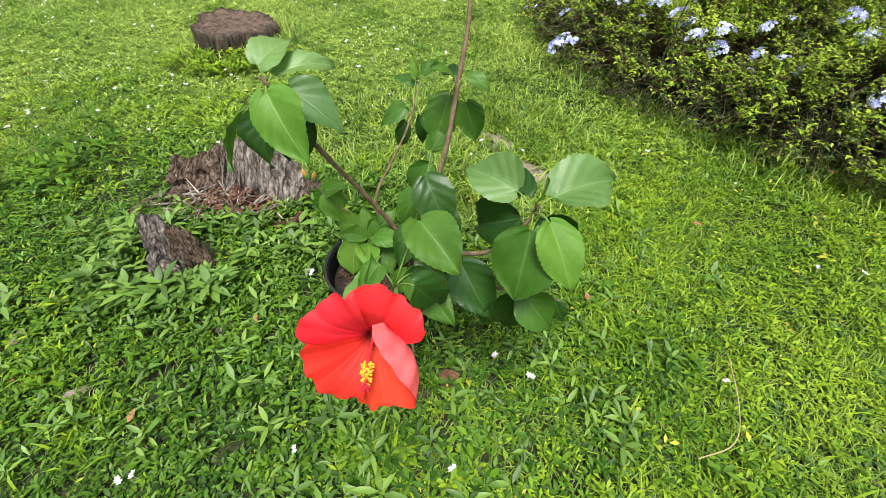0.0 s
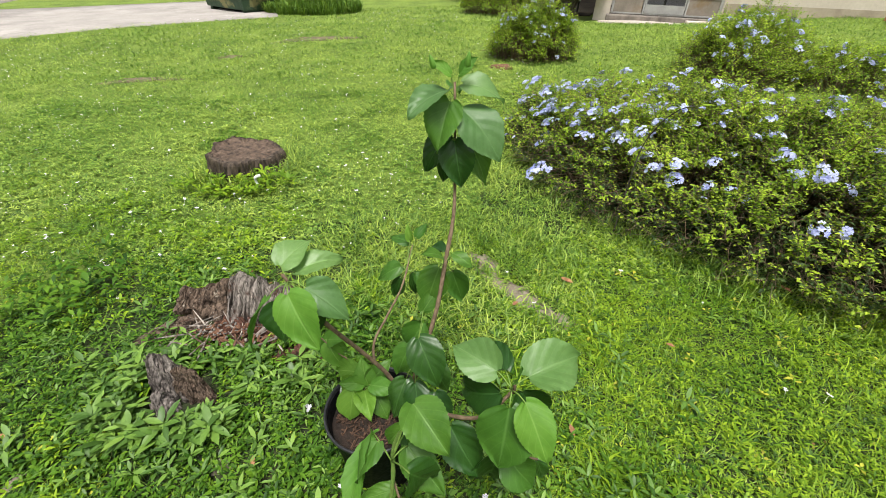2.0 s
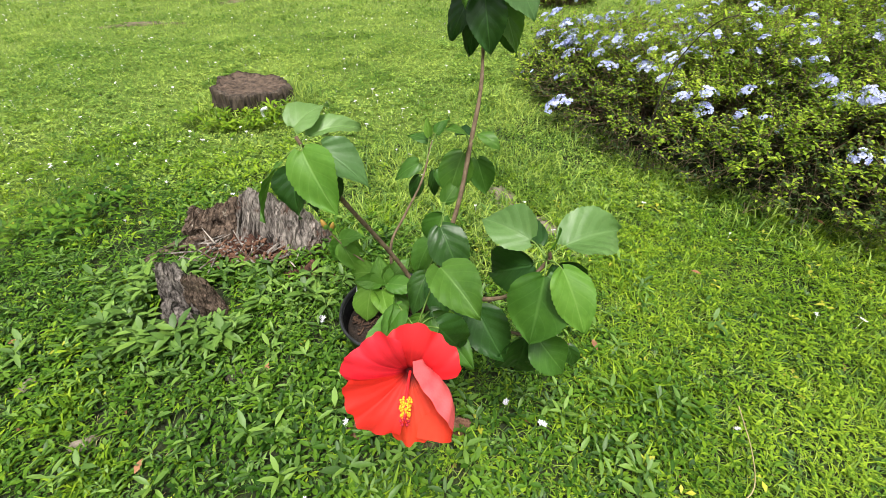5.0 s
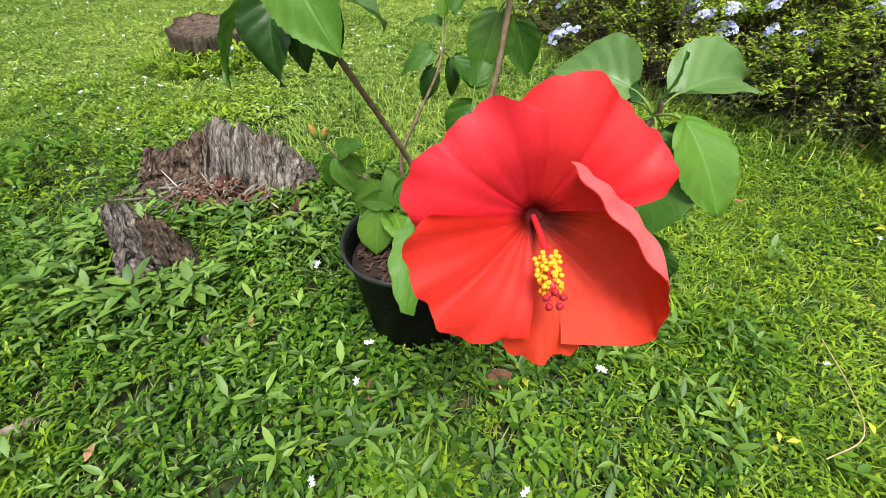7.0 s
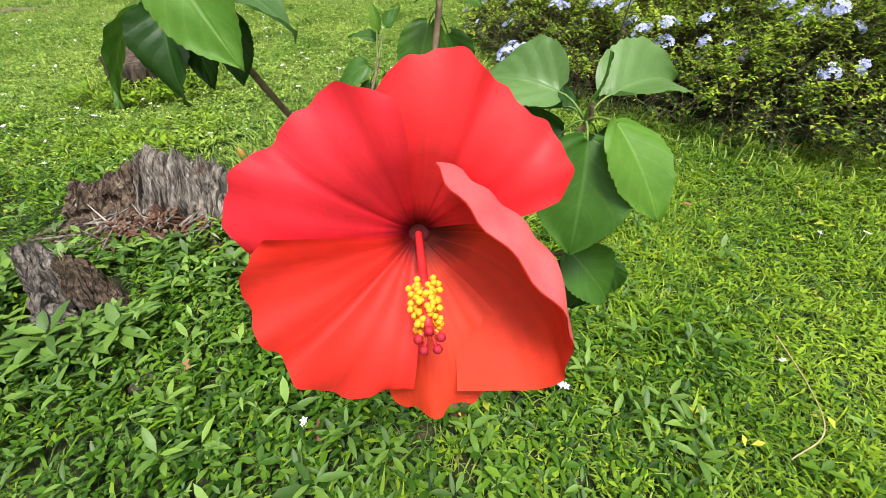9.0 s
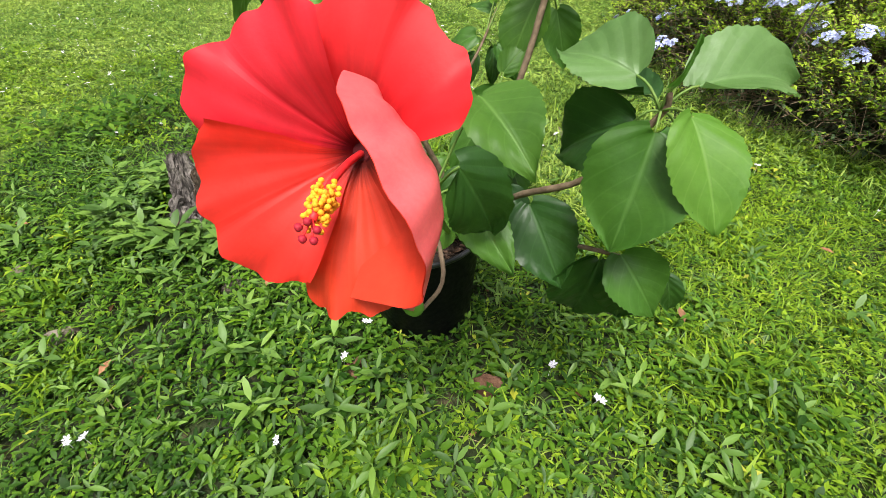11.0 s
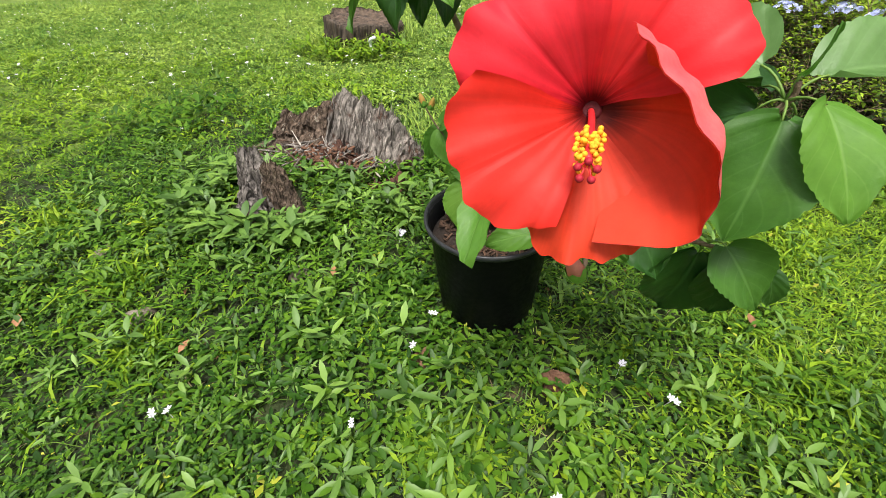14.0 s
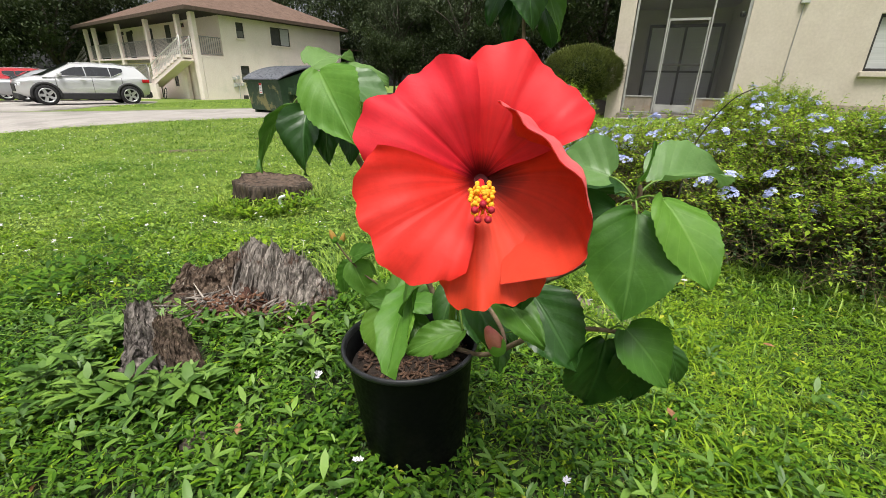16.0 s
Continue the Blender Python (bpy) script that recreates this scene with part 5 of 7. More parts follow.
def make_bush(name, at, turn, a, b, top, n_stem, n_head, seed, label, peak=0.0, leaf=0.026, twigs=6, bloom=0.0, power=2.0, low_shade=1.0):
    """Arching stems from the soil that branch into leafy sprays, with flower heads on the outermost tips. a, b: half
    length and half width; peak: where across it is highest; bloom: how much the heads crowd towards one end. The last
    argument sets how many low leaves take the shade-darkened green.
    """
    g, r = np.random.default_rng(seed), random.Random(seed)
    z0 = gz(*at) - 0.01
    bush = thing(name, (at[0], at[1], z0), label, "shrub", "plumbago bushes", turn=turn)
    c, q = math.cos(radians(turn)), math.sin(radians(turn))

    def height(x, y):
        """Top of the foliage over a spot of the footprint."""
        side = np.where(y > peak, (y - peak) / (b - peak), (y - peak) / (b + peak))
        h = top * np.clip(1.0 - np.abs(x / a) ** (power + 1) - np.abs(side) ** power, 0, 1) ** 0.5
        return h * (1 + 0.14 * np.sin(x * 4.3 + seed) * np.sin(y * 5.1 + 1) + 0.1 * np.sin(x * 9.7 + 2 * np.sin(y * 7)))

    def soil(x, y):
        return ground_z(at[0] + c * x - q * y, at[1] + q * x + c * y) - z0

    x, y = g.uniform(-a, a, n_stem * 3), g.uniform(-b, b, n_stem * 3)
    h = height(x, y)
    ok = h > 0.09 * top
    x, y, h = x[ok][:n_stem], y[ok][:n_stem], h[ok][:n_stem]
    n = len(x)
    tip = np.stack([x, y, soil(x, y) + h * g.uniform(0.45, 1.04, n) ** 0.8 + 0.2 * top * g.random(n) * (g.random(n) > 0.9)], 1)
    pull = g.uniform(0.35, 0.8, n)
    bx, by = x * (1 - 0.3 * pull) + g.normal(0, 0.05, n), peak + (y - peak) * (1 - pull) + g.normal(0, 0.05, n)
    root = np.stack([bx, by, soil(bx, by) - 0.02], 1)
    ctrl = root * 0.45 + tip * 0.55
    ctrl[:, 2] = root[:, 2] + (tip[:, 2] - root[:, 2]) * g.uniform(0.75, 1.15, n)
    t = np.linspace(0, 1, 8)[None, :, None]
    stems = (1 - t) ** 2 * root[:, None] + 2 * t * (1 - t) * ctrl[:, None] + t * t * tip[:, None] + g.normal(0, 0.006, (n, 8, 3))
    hang("branching", prisms("branching", stems, 0.0042, 0.0013, TWIG), bush, "bare brown twigs", kind="stuff")
    # side sprays
    idx = np.repeat(np.arange(n), twigs)
    m = len(idx)
    at_t = g.uniform(0.35, 1.0, m) ** 0.7
    p0 = (1 - at_t[:, None]) ** 2 * root[idx] + 2 * (at_t * (1 - at_t))[:, None] * ctrl[idx] + (at_t ** 2)[:, None] * tip[idx]
    way = (tip - root)[idx]
    way /= np.linalg.norm(way, axis=1)[:, None]
    way = way * 0.5 + g.normal(0, 0.6, (m, 3)) + np.array([0, 0, 0.35])
    way /= np.linalg.norm(way, axis=1)[:, None]
    length = leaf * g.uniform(2.2, 6.5, m)
    p2 = p0 + way * length[:, None]
    lim = soil(p2[:, 0], p2[:, 1]) + 0.03
    p2[:, 2] = np.maximum(p2[:, 2], lim)
    p1 = (p0 + p2) / 2 + g.normal(0, 0.01, (m, 3)) + np.array([0, 0, 0.012])
    hang("fine_branching", prisms("fine_branching", np.stack([p0, p1, p2], 1), 0.0015, 0.0007, TWIG), bush, "fine brown side growth", kind="stuff")
    per = 13
    k = np.repeat(np.arange(m), per)
    f = np.tile(np.linspace(0.12, 1.0, per), m)[:, None]
    P = (1 - f) ** 2 * p0[k] + 2 * f * (1 - f) * p1[k] + f * f * p2[k] + g.normal(0, 0.003, (m * per, 3))
    yaw = np.arctan2(way[k, 1], way[k, 0]) + np.tile(np.arange(per) % 2 * 2.0 - 1.0, m) * g.uniform(0.5, 1.5, m * per)
    pitch = g.normal(0.3, 0.4, m * per)
    size = leaf * g.uniform(0.5, 1.2, m * per) * (1.15 - 0.4 * f[:, 0])
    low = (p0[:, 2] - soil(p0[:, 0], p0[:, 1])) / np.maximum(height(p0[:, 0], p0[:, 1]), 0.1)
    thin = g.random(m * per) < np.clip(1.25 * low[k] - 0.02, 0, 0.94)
    # Leaves nearer the soil get the darker green: shade put into colour.
    dark = g.random(m * per) < low_shade * np.clip(1.5 - 1.65 * low[k], 0.02, 0.97)
    for nm, sel, mat, lb in (("foliage", thin & ~dark, PLUM_LEAF, "small light green leaves"), ("inner_foliage", thin & dark, PLUM_SHADE, "lower leaves darkened to stand for shade")):
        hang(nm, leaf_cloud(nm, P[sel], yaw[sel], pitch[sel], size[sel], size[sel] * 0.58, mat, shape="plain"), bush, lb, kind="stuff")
    # flower heads
    rel = (tip[:, 2] - soil(x, y)) / np.maximum(h, 0.05)
    weight = np.clip(rel - 0.62, 0.0, 1) ** 1.3 * (0.3 + h / top) * np.exp(-bloom * (x / a + 1))
    weight[h < 0.55 * top] *= 0.3
    pick = g.choice(n, n_head, p=weight / weight.sum())
    extra = []
    for k, i in enumerate(pick):
        e = Vector(tip[i]) + Vector((r.gauss(0, 0.03), r.gauss(0, 0.03), r.uniform(0.015, 0.055)))
        d = Vector((x[i] / a * 0.6 + r.gauss(0, 0.25), y[i] / b * 0.6 + r.gauss(0, 0.25), 0.8)).normalized()
        head = HEADS[r.choice((0, 0, 1, 1, 2, 3, 3, 4))]
        mt = Matrix.Translation(e) @ d.to_track_quat("Z", "Y").to_matrix().to_4x4() @ pose(0, 0, 0, 0, 0, r.uniform(0, 360)) @ Matrix.Scale(r.uniform(0.7, 1.45), 4) @ Matrix.Diagonal((1, 1, 0.6, 1))
        if k < 290:
            hang("flower_head", head, bush, m=mt)
        else:
            extra.append(moved(([tuple(w.co) for w in head.vertices], [tuple(w.vertices) for w in head.polygons]), mt))
    if extra:
        hang("scattered_blossom", mesh_of("scattered_blossom", *joined(extra), BLUE), bush, "small scattered pale blue blossoms", kind="stuff")
    return bush


make_bush("plumbago_bush", (2.06, 2.65), -40.5, 2.05, 0.97, 0.6, 2200, 390, 3, "sprawling plumbago bush covered in pale blue flowers", peak=0.28, bloom=1.6, leaf=0.03, twigs=6, low_shade=1.0)
make_bush("plumbago_bush", (3.65, 6.05), 55, 1.15, 0.72, 0.57, 620, 150, 5, "tall rounded plumbago bush with scattered blue flowers", leaf=0.036, low_shade=0.4)
make_bush("plumbago_bush", (4.75, 4.95), -25, 1.15, 0.58, 0.38, 420, 120, 6, "low plumbago bush with pale blue flowers", leaf=0.036, low_shade=0.4)
make_bush("plumbago_bush", (1.2, 7.05), 0, 0.64, 0.5, 0.62, 460, 110, 7, "small rounded plumbago bush with a few blue flowers", leaf=0.036, low_shade=0.08)
make_bush("plumbago_bush", (1.1, 11.9), 0, 0.9, 0.6, 0.58, 320, 130, 8, "low plumbago bush dotted with pale blue flowers", leaf=0.045, low_shade=0.15)


def make_long_shoot():
    x, y = 1.02, 2.4
    z = gz(x, y)
    sh = thing("climbing_shoot", (x, y, z), "thin dark shoot arching out of the bush, young leaf", "stem")
    pts = smooth_path([(0.0, 0.02, -0.02), (0.0, 0.0, 0.38 - z), (0.03, -0.05, 0.566 - z), (0.05, -0.16, 0.68 - z), (0.075, -0.25, 0.725 - z)], 5)
    hang("stem", mesh_of("stem", *tube(pts, [0.004 - 0.0001 * i for i in range(21)], 6), TRUNK, True), sh)
    e = list(pts[-1])
    hang("leaf", leaf_cloud("leaf", np.array([e, e, list(pts[-4])]), np.array([0.1, -0.3, 1.9]), np.array([0.1, 0.2, 0.9]), np.array([0.09, 0.05, 0.05]), np.array([0.012, 0.01, 0.012]), PLUM_LEAF, shape="lance"), sh)


make_long_shoot()


# ---- round hedge, palmetto, rough grass by the drive ----
def make_hedge(cx, cy):
    g = np.random.default_rng(12)
    z0 = gz(cx, cy)
    hedge = thing("round_hedge", (cx, cy, z0), "large clipped rounded evergreen shrub beside the wall", "shrub")
    n = 16000
    d = g.normal(0, 1, (n, 3))
    d /= np.linalg.norm(d, axis=1)[:, None]
    rad = 1 - 0.16 * g.beta(1, 3, n) + 0.05 * np.sin(d[:, 0] * 9) * np.sin(d[:, 2] * 8 + d[:, 1] * 5)
    P = d * rad[:, None] * np.array([0.86, 0.62, 0.56]) + np.array([0, 0, 0.97])
    hang("foliage", leaf_cloud("foliage", P, np.arctan2(d[:, 1], d[:, 0]) + g.normal(0, 0.6, n), np.arcsin(np.clip(d[:, 2], -1, 1)) * 0.5 + g.normal(0.4, 0.3, n), g.uniform(0.07, 0.14, n), g.uniform(0.018, 0.03, n), HEDGE_LEAF), hedge, "dense clipped foliage", kind="stuff")
    # Dark core added so gaps in the foliage read as shade.
    hang("inner_crown", mesh_of("inner_crown", *lathe([(0, 0.55), (0.4, 0.6), (0.54, 0.78), (0.56, 0.96), (0.5, 1.15), (0.3, 1.3), (0, 1.36)], 20, lambda a, r, z: r * (1 + 0.06 * math.sin(5 * a + z * 4))), OAK_LEAF, True), hedge, "dark solid core standing for the shade inside")
    for k in range(6):
        a = k * 1.05
        hang("trunk", mesh_of("trunk", *tube(smooth_path([(0.1 * math.cos(a), 0.1 * math.sin(a), -0.03), (0.25 * math.cos(a), 0.22 * math.sin(a), 0.4), (0.42 * math.cos(a), 0.34 * math.sin(a), 0.75)], 3), [0.04 - 0.003 * i for i in range(7)], 6), TRUNK, True), hedge)


make_hedge(2.5, 11.0)


def make_tall_grass(cx, cy, rx, ry, n, h, seed, label, mat=None):
    g = np.random.default_rng(seed)
    a, d = g.uniform(0, 6.28, n), np.sqrt(g.random(n))
    x, y = cx + d * rx * np.cos(a), cy + d * ry * np.sin(a)
    P = np.stack([x, y, ground_z(x, y) - 0.01], 1)
    me = leaf_cloud("tall_grass", P, g.uniform(0, 6.28, n), g.normal(1.15, 0.22, n), h * g.uniform(0.5, 1.15, n) * (1 - 0.45 * d), np.full(n, 0.022), mat or BLADE, droop=0.45, blades=True)
    tagged(new("tall_grass", me), label, "grass", kind="stuff")


make_tall_grass(-3.6, 12.75, 1.25, 0.7, 4200, 0.95, 21, "clump of long rough grass beside the drive", OAK_GRASS)
make_tall_grass(-1.9, 25, 1.4, 1.0, 900, 1.1, 22, "weedy tall grass at the wood's edge", OAK_GRASS)


def make_palmetto(cx, cy, s, seed):
    r = random.Random(seed)
    palm = thing("palmetto", (cx, cy, gz(cx, cy)), "low palmetto with fan-shaped fronds at the edge of the trees", "palm", "palmettos")
    for k in range(13):
        a, e = r.uniform(0, 6.283), r.uniform(0.35, 1.25)
        d = Vector((math.cos(a) * math.cos(e), math.sin(a) * math.cos(e), math.sin(e)))
        tip = d * s * r.uniform(0.6, 0.9)
        fr = hang("frond_stalk", mesh_of("frond_stalk", *tube(curved((0, 0, 0), tip, 0.05, 4), 0.012, 5), GREEN_STEM, True), palm)
        n = 16
        yaw = a + np.linspace(-1.5, 1.5, n)
        P = np.repeat(np.array([list(tip)]), n, 0)
        hang("frond", leaf_cloud("frond", P, yaw, np.full(n, e * 0.5), np.full(n, s * 0.5), np.full(n, 0.045), PALM, droop=0.3), fr, kind="stuff")


make_palmetto(0.9, 14.6, 1.25, 1)
make_palmetto(2.1, 16.2, 1.3, 2)
make_palmetto(-2.2, 24.5, 1.5, 3)


# ---- trees behind the houses ----
def make_tree(seed, h, spread, mat, n=9000, trunk_r=0.3, low=0.28, leaf=0.26, label="dark spreading oak at the edge of the wood"):
    r, g = random.Random(seed), np.random.default_rng(seed)
    tree = thing("tree", (0, 0, 0), label, "tree", "background trees")
    fork = h * low
    hang("trunk", mesh_of("trunk", *tube(smooth_path([(0, 0, -0.2), (0.05, 0, fork * 0.5), (0.1 * spread * 0.2, 0.1, fork), (0.2, 0.1, h * 0.72)], 4), [trunk_r * (1.25 - 0.085 * i) for i in range(13)], 9), TRUNK, True), tree)
    ends = []
    for k in range(11):
        a = k * 2.4 + r.uniform(-0.4, 0.4)
        z = fork * r.uniform(0.7, 1.2) + (h - fork) * 0.4 * r.random()
        d = spread * r.uniform(0.5, 1.0)
        e = Vector((d * math.cos(a), d * math.sin(a), min(h * 0.95, z + h * r.uniform(0.1, 0.5))))
        hang("limb", mesh_of("limb", *tube(smooth_path([(0.05, 0, z), (e.x * 0.4, e.y * 0.4, z + (e.z - z) * 0.62), tuple(e)], 4), [trunk_r * 0.42 * (1 - 0.1 * i) for i in range(9)], 6), TRUNK, True), tree)
        ends += [e, e * 0.7 + Vector((0, 0, z * 0.3))]
    pts = []
    for e in ends:
        for _ in range(7):
            c = np.array(e) + g.normal(0, spread * 0.23, 3) * np.array([1, 1, 0.75])
            pts.append(c + g.normal(0, spread * 0.105, (n // (len(ends) * 7), 3)) * np.array([1, 1, 0.7]))
    P = np.concatenate(pts)
    P = P[P[:, 2] > h * low * 0.45]
    m = len(P)
    hang("crown", leaf_cloud("crown", P, g.uniform(0, 6.28, m), g.normal(-0.1, 0.6, m), leaf * g.uniform(0.6, 1.3, m), leaf * 0.45 * g.uniform(0.7, 1.2, m), mat, shape="plain"), tree, "dense dark leafy crown", kind="stuff")
    return tree


def place_trees(proto, spots):
    for k, (x, y, s, turn) in enumerate(spots):
        m = pose(x, y, gz(x, y) - 0.05, 0, 0, turn)
        t = proto if k == 0 else copy_thing(proto, m)
        t.matrix_basis = m @ Matrix.Scale(s, 4)


place_trees(make_tree(1, 13, 5.5, OAK_LEAF, 12000, 0.42, 0.3, 0.34), [(-34, 40, 1.1, 0), (-21, 50, 1.15, 70), (-9, 44, 1.05, 140), (-43, 33, 1.0, 200), (4, 48, 1.2, 30), (-48, 22, 1.0, 300), (14, 44, 1.1, 250)])
place_trees(make_tree(2, 8, 3.6, OAK_LEAF, 11000, 0.22, 0.12, 0.26, "dense dark tree filling the gap between the houses"), [(-4.5, 37, 1.25, 0), (0.5, 33, 1.1, 80), (3.5, 27, 0.95, 160), (-8.5, 41, 1.3, 220), (7, 31, 1.2, 300), (-1.5, 41, 1.4, 20), (-38, 33, 1.1, 20), (-34, 36, 1.2, 120), (-41, 38, 1.4, 60), (-36, 44, 1.3, 10), (-23, 50, 1.3, 200), (-46, 34, 1.3, 90), (-45, 27, 1.1, 200), (5.5, 21, 0.85, 45), (-5.4, 31, 0.62, 10), (-3.2, 30, 0.58, 100), (0.2, 29.5, 0.6, 280), (-12.5, 40, 0.75, 60), (2.4, 25.5, 0.55, 330), (-6, 37, 0.7, 250), (-31, 47, 1.2, 40), (-36, 30, 0.7, 330)])
place_trees(make_tree(3, 9, 2.6, PALE_LEAF, 9000, 0.2, 0.1, 0.16, "grey-green feathery conifer in front of the dark wood"), [(-0.8, 28.5, 1.0, 0), (-5.2, 33, 1.05, 120), (4.4, 23.5, 0.95, 60)])


# ---- house with the screened porch ----
def place(name, chunks, mat, parent, label="", m=None, smooth=False):
    return hang(name, mesh_of(name, *joined(chunks), mat, smooth), parent, label, m)


def make_porch_house():
    """Local x runs along the front, y goes into the house, z up; the porch's outer corner is the origin."""
    turn = -17.7
    at = (3.492, 10.948, 0.175)
    M = pose(*at, 0, 0, turn) @ Matrix.Diagonal((1.075, 1.15, 1.15, 1))
    house = thing("house", at, "cream stucco apartment house with a screened ground-floor porch", "house", turn=turn)
    house.matrix_basis = M
    H = 5.0
    # front wall: left pier, wall right of the porch with a window, wall above the porch
    place("wall", [box(-0.33, 0.0, -0.3, -0.02, 8.0, H)], STUCCO, house)
    place("wall", [box(2.0, 0.0, -0.3, 3.95, 0.2, H), box(3.95, 0.0, -0.3, 5.3, 0.2, 0.85), box(3.95, 0.0, 1.72, 5.3, 0.2, H), box(5.3, 0.0, -0.3, 12.5, 0.2, H)], STUCCO, house)
    place("wall", [box(-0.02, 0.0, 2.2, 2.0, 0.2, H)], STUCCO, house)
    # Recessed walls and the window backing use the shade-darkened wall tone.
    place("wall", [box(2.0, 0.2, -0.3, 2.15, 1.9, 2.3)], PORCH_WALL, house, "side wall of the porch, shade in its colour")
    place("wall", [box(-0.02, 1.6, 0.0, 2.0, 1.75, 2.3)], PORCH_WALL, house, "back wall of the porch, shade in its colour")
    place("wall", [box(3.8, 0.25, -0.3, 5.5, 0.35, 2.1)], PORCH_WALL, house, "panel behind the window, dimness in its colour")
    place("porch_ceiling", [box(-0.02, 0.2, 2.12, 2.0, 1.6, 2.2)], SOFFIT, house)
    place("porch_floor", [box(-0.02, 0.02, -0.3, 2.0, 1.6, 0.06)], STONE_SLAB, house)
    place("roof", [box(-1.0, -0.6, H, 12.2, 8.6, H + 0.22, 0.05)], SHINGLE, house)
    place("wall_foot", [box(2.03, -0.005, -0.3, 12.5, 0.0, 0.3)], GRIME, house, "grimy damp foot of the wall")
    # screen frames
    fr = place("screen_frame", [box(0.0, 0.02, 0.06, 0.04, 0.07, 2.2), box(1.95, 0.02, 0.06, 2.0, 0.07, 2.2), box(0.0, 0.02, 2.14, 2.0, 0.07, 2.2), box(0.0, 0.02, 0.03, 2.0, 0.07, 0.08), box(0.04, 0.025, 0.355, 0.58, 0.065, 0.38), box(1.4, 0.025, 0.34, 1.95, 0.065, 0.365)], ALUMINIUM, house, "dull white aluminium screen frame")
    place("kick_panel", [box(0.04, 0.035, 0.08, 0.58, 0.055, 0.355, 0.004)], KICK, fr, "rust-stained metal kick panel")
    place("kick_panel", [box(1.4, 0.035, 0.08, 1.95, 0.055, 0.34, 0.004)], KICK, fr, "rust-stained metal kick panel")
    for x in (0.59, 1.37):
        place("post", [box(x, 0.0, 0.06, x + 0.032, 0.07, 2.2, 0.005)], ALUMINIUM, fr)
    door = place("screen_door", [box(0.63, 0.015, 0.08, 0.655, 0.05, 1.74), box(1.335, 0.015, 0.08, 1.36, 0.05, 1.74), box(0.655, 0.015, 1.7, 1.335, 0.05, 1.74), box(0.655, 0.015, 0.08, 1.335, 0.05, 0.22)], ALUMINIUM, house, "closed aluminium screen door")
    place("door_bar", [box(0.655, 0.02, 0.93, 1.335, 0.045, 0.965)], BRONZE, door)
    place("door_handle", [box(1.338, -0.02, 0.9, 1.358, 0.015, 1.0, 0.005)], ALUMINIUM, door)
    for x0, x1, z0, z1 in ((0.04, 0.59, 0.38, 2.14), (0.655, 1.335, 0.22, 1.7), (1.402, 1.95, 0.365, 2.14), (0.622, 1.37, 1.745, 2.14)):
        place("screen_panel", [box(x0, 0.032, z0, x1, 0.034, z1)], MESH, fr, "dark see-through insect screen")
    # sliding door at the back of the porch
    sl = place("sliding_door", [box(0.36, 1.54, 0.06, 0.42, 1.6, 1.8), box(1.11, 1.54, 0.06, 1.16, 1.6, 1.8), box(0.42, 1.535, 0.86, 1.84, 1.55, 0.9), box(1.84, 1.54, 0.06, 1.9, 1.6, 1.8), box(0.36, 1.54, 1.76, 1.9, 1.6, 1.82)], BRONZE, house, "bronze sliding glass door at the back of the porch")
    place("pane", [box(0.42, 1.56, 0.08, 1.11, 1.58, 1.76)], BLIND, sl, "glass with pale blinds behind")
    place("pane", [box(1.16, 1.56, 0.08, 1.84, 1.58, 1.76)], BLIND, sl, "glass with pale blinds behind")
    # window on the right
    w = place("window_frame", [box(3.95, 0.05, 0.85, 4.0, 0.12, 1.72), box(5.25, 0.05, 0.85, 5.3, 0.12, 1.72), box(4.0, 0.05, 1.67, 5.25, 0.12, 1.72), box(4.0, 0.05, 0.85, 5.25, 0.12, 0.9), box(4.61, 0.06, 0.9, 4.65, 0.11, 1.67)], BRONZE, house, "dark bronze window frame")
    place("pane", [box(4.0, 0.08, 0.9, 4.61, 0.1, 1.67)], BLIND, w, "window pane with closed blinds")
    place("pane", [box(4.65, 0.08, 0.9, 5.25, 0.1, 1.67)], BLIND, w, "window pane with closed blinds")
    place("window_sill", [box(3.9, -0.06, 0.76, 5.35, 0.05, 0.85, 0.01)], STUCCO, w)
    place("cable", [tube([(2.8, -0.012, 3.2), (2.79, -0.012, 1.9), (2.77, -0.012, 1.0), (2.76, -0.012, 0.2)], 0.007, 6)], SIGN_GREY, house, "thin grey cable down the wall")
    place("junction_box", [box(2.72, -0.06, 1.9, 2.86, 0, 1.97, 0.008)], GREY_BOX, house)
    place("lamp", [box(1.86, 0.12, 1.75, 1.95, 0.22, 1.84, 0.02)], BRONZE, house, "small dark porch lamp")
    # slab and step in front
    slab = tagged(new("porch_slab", mesh_of("porch_slab", *joined([box(-0.08, -0.12, -0.3, 2.05, 0.02, 0.04, 0.015)]), STONE_SLAB)), "mossy concrete slab edge under the porch", "slab", kind="structure")
    slab.matrix_world = M
    step = tagged(new("step_block", mesh_of("step_block", *box(1.4, -0.42, -0.25, 1.9, -0.16, 0.02, 0.012), STUCCO)), "pale concrete block lying before the porch", "block")
    step.matrix_world = M
    gr = tagged(new("gravel_strip", mesh_of("gravel_strip", *joined([lathe([(0.01, 0.05), (0.7, 0.04), (1.15, 0.02), (1.25, -0.05)], 30, lambda a, r, z: r * (1 + 0.1 * math.sin(4 * a)))]), GRAVEL)), "strip of pale gravel before the porch", "gravel", kind="structure")
    gr.matrix_world = pose(4.35, 10.38, gz(4.35, 10.38) - 0.005, 0, 0, turn) @ Matrix.Diagonal((1, 0.26, 1, 1))
    pipe = thing("standpipe", (7.85, 9.1, gz(7.85, 9.1)), "rusty red standpipe with a tap against the wall", "pipe")
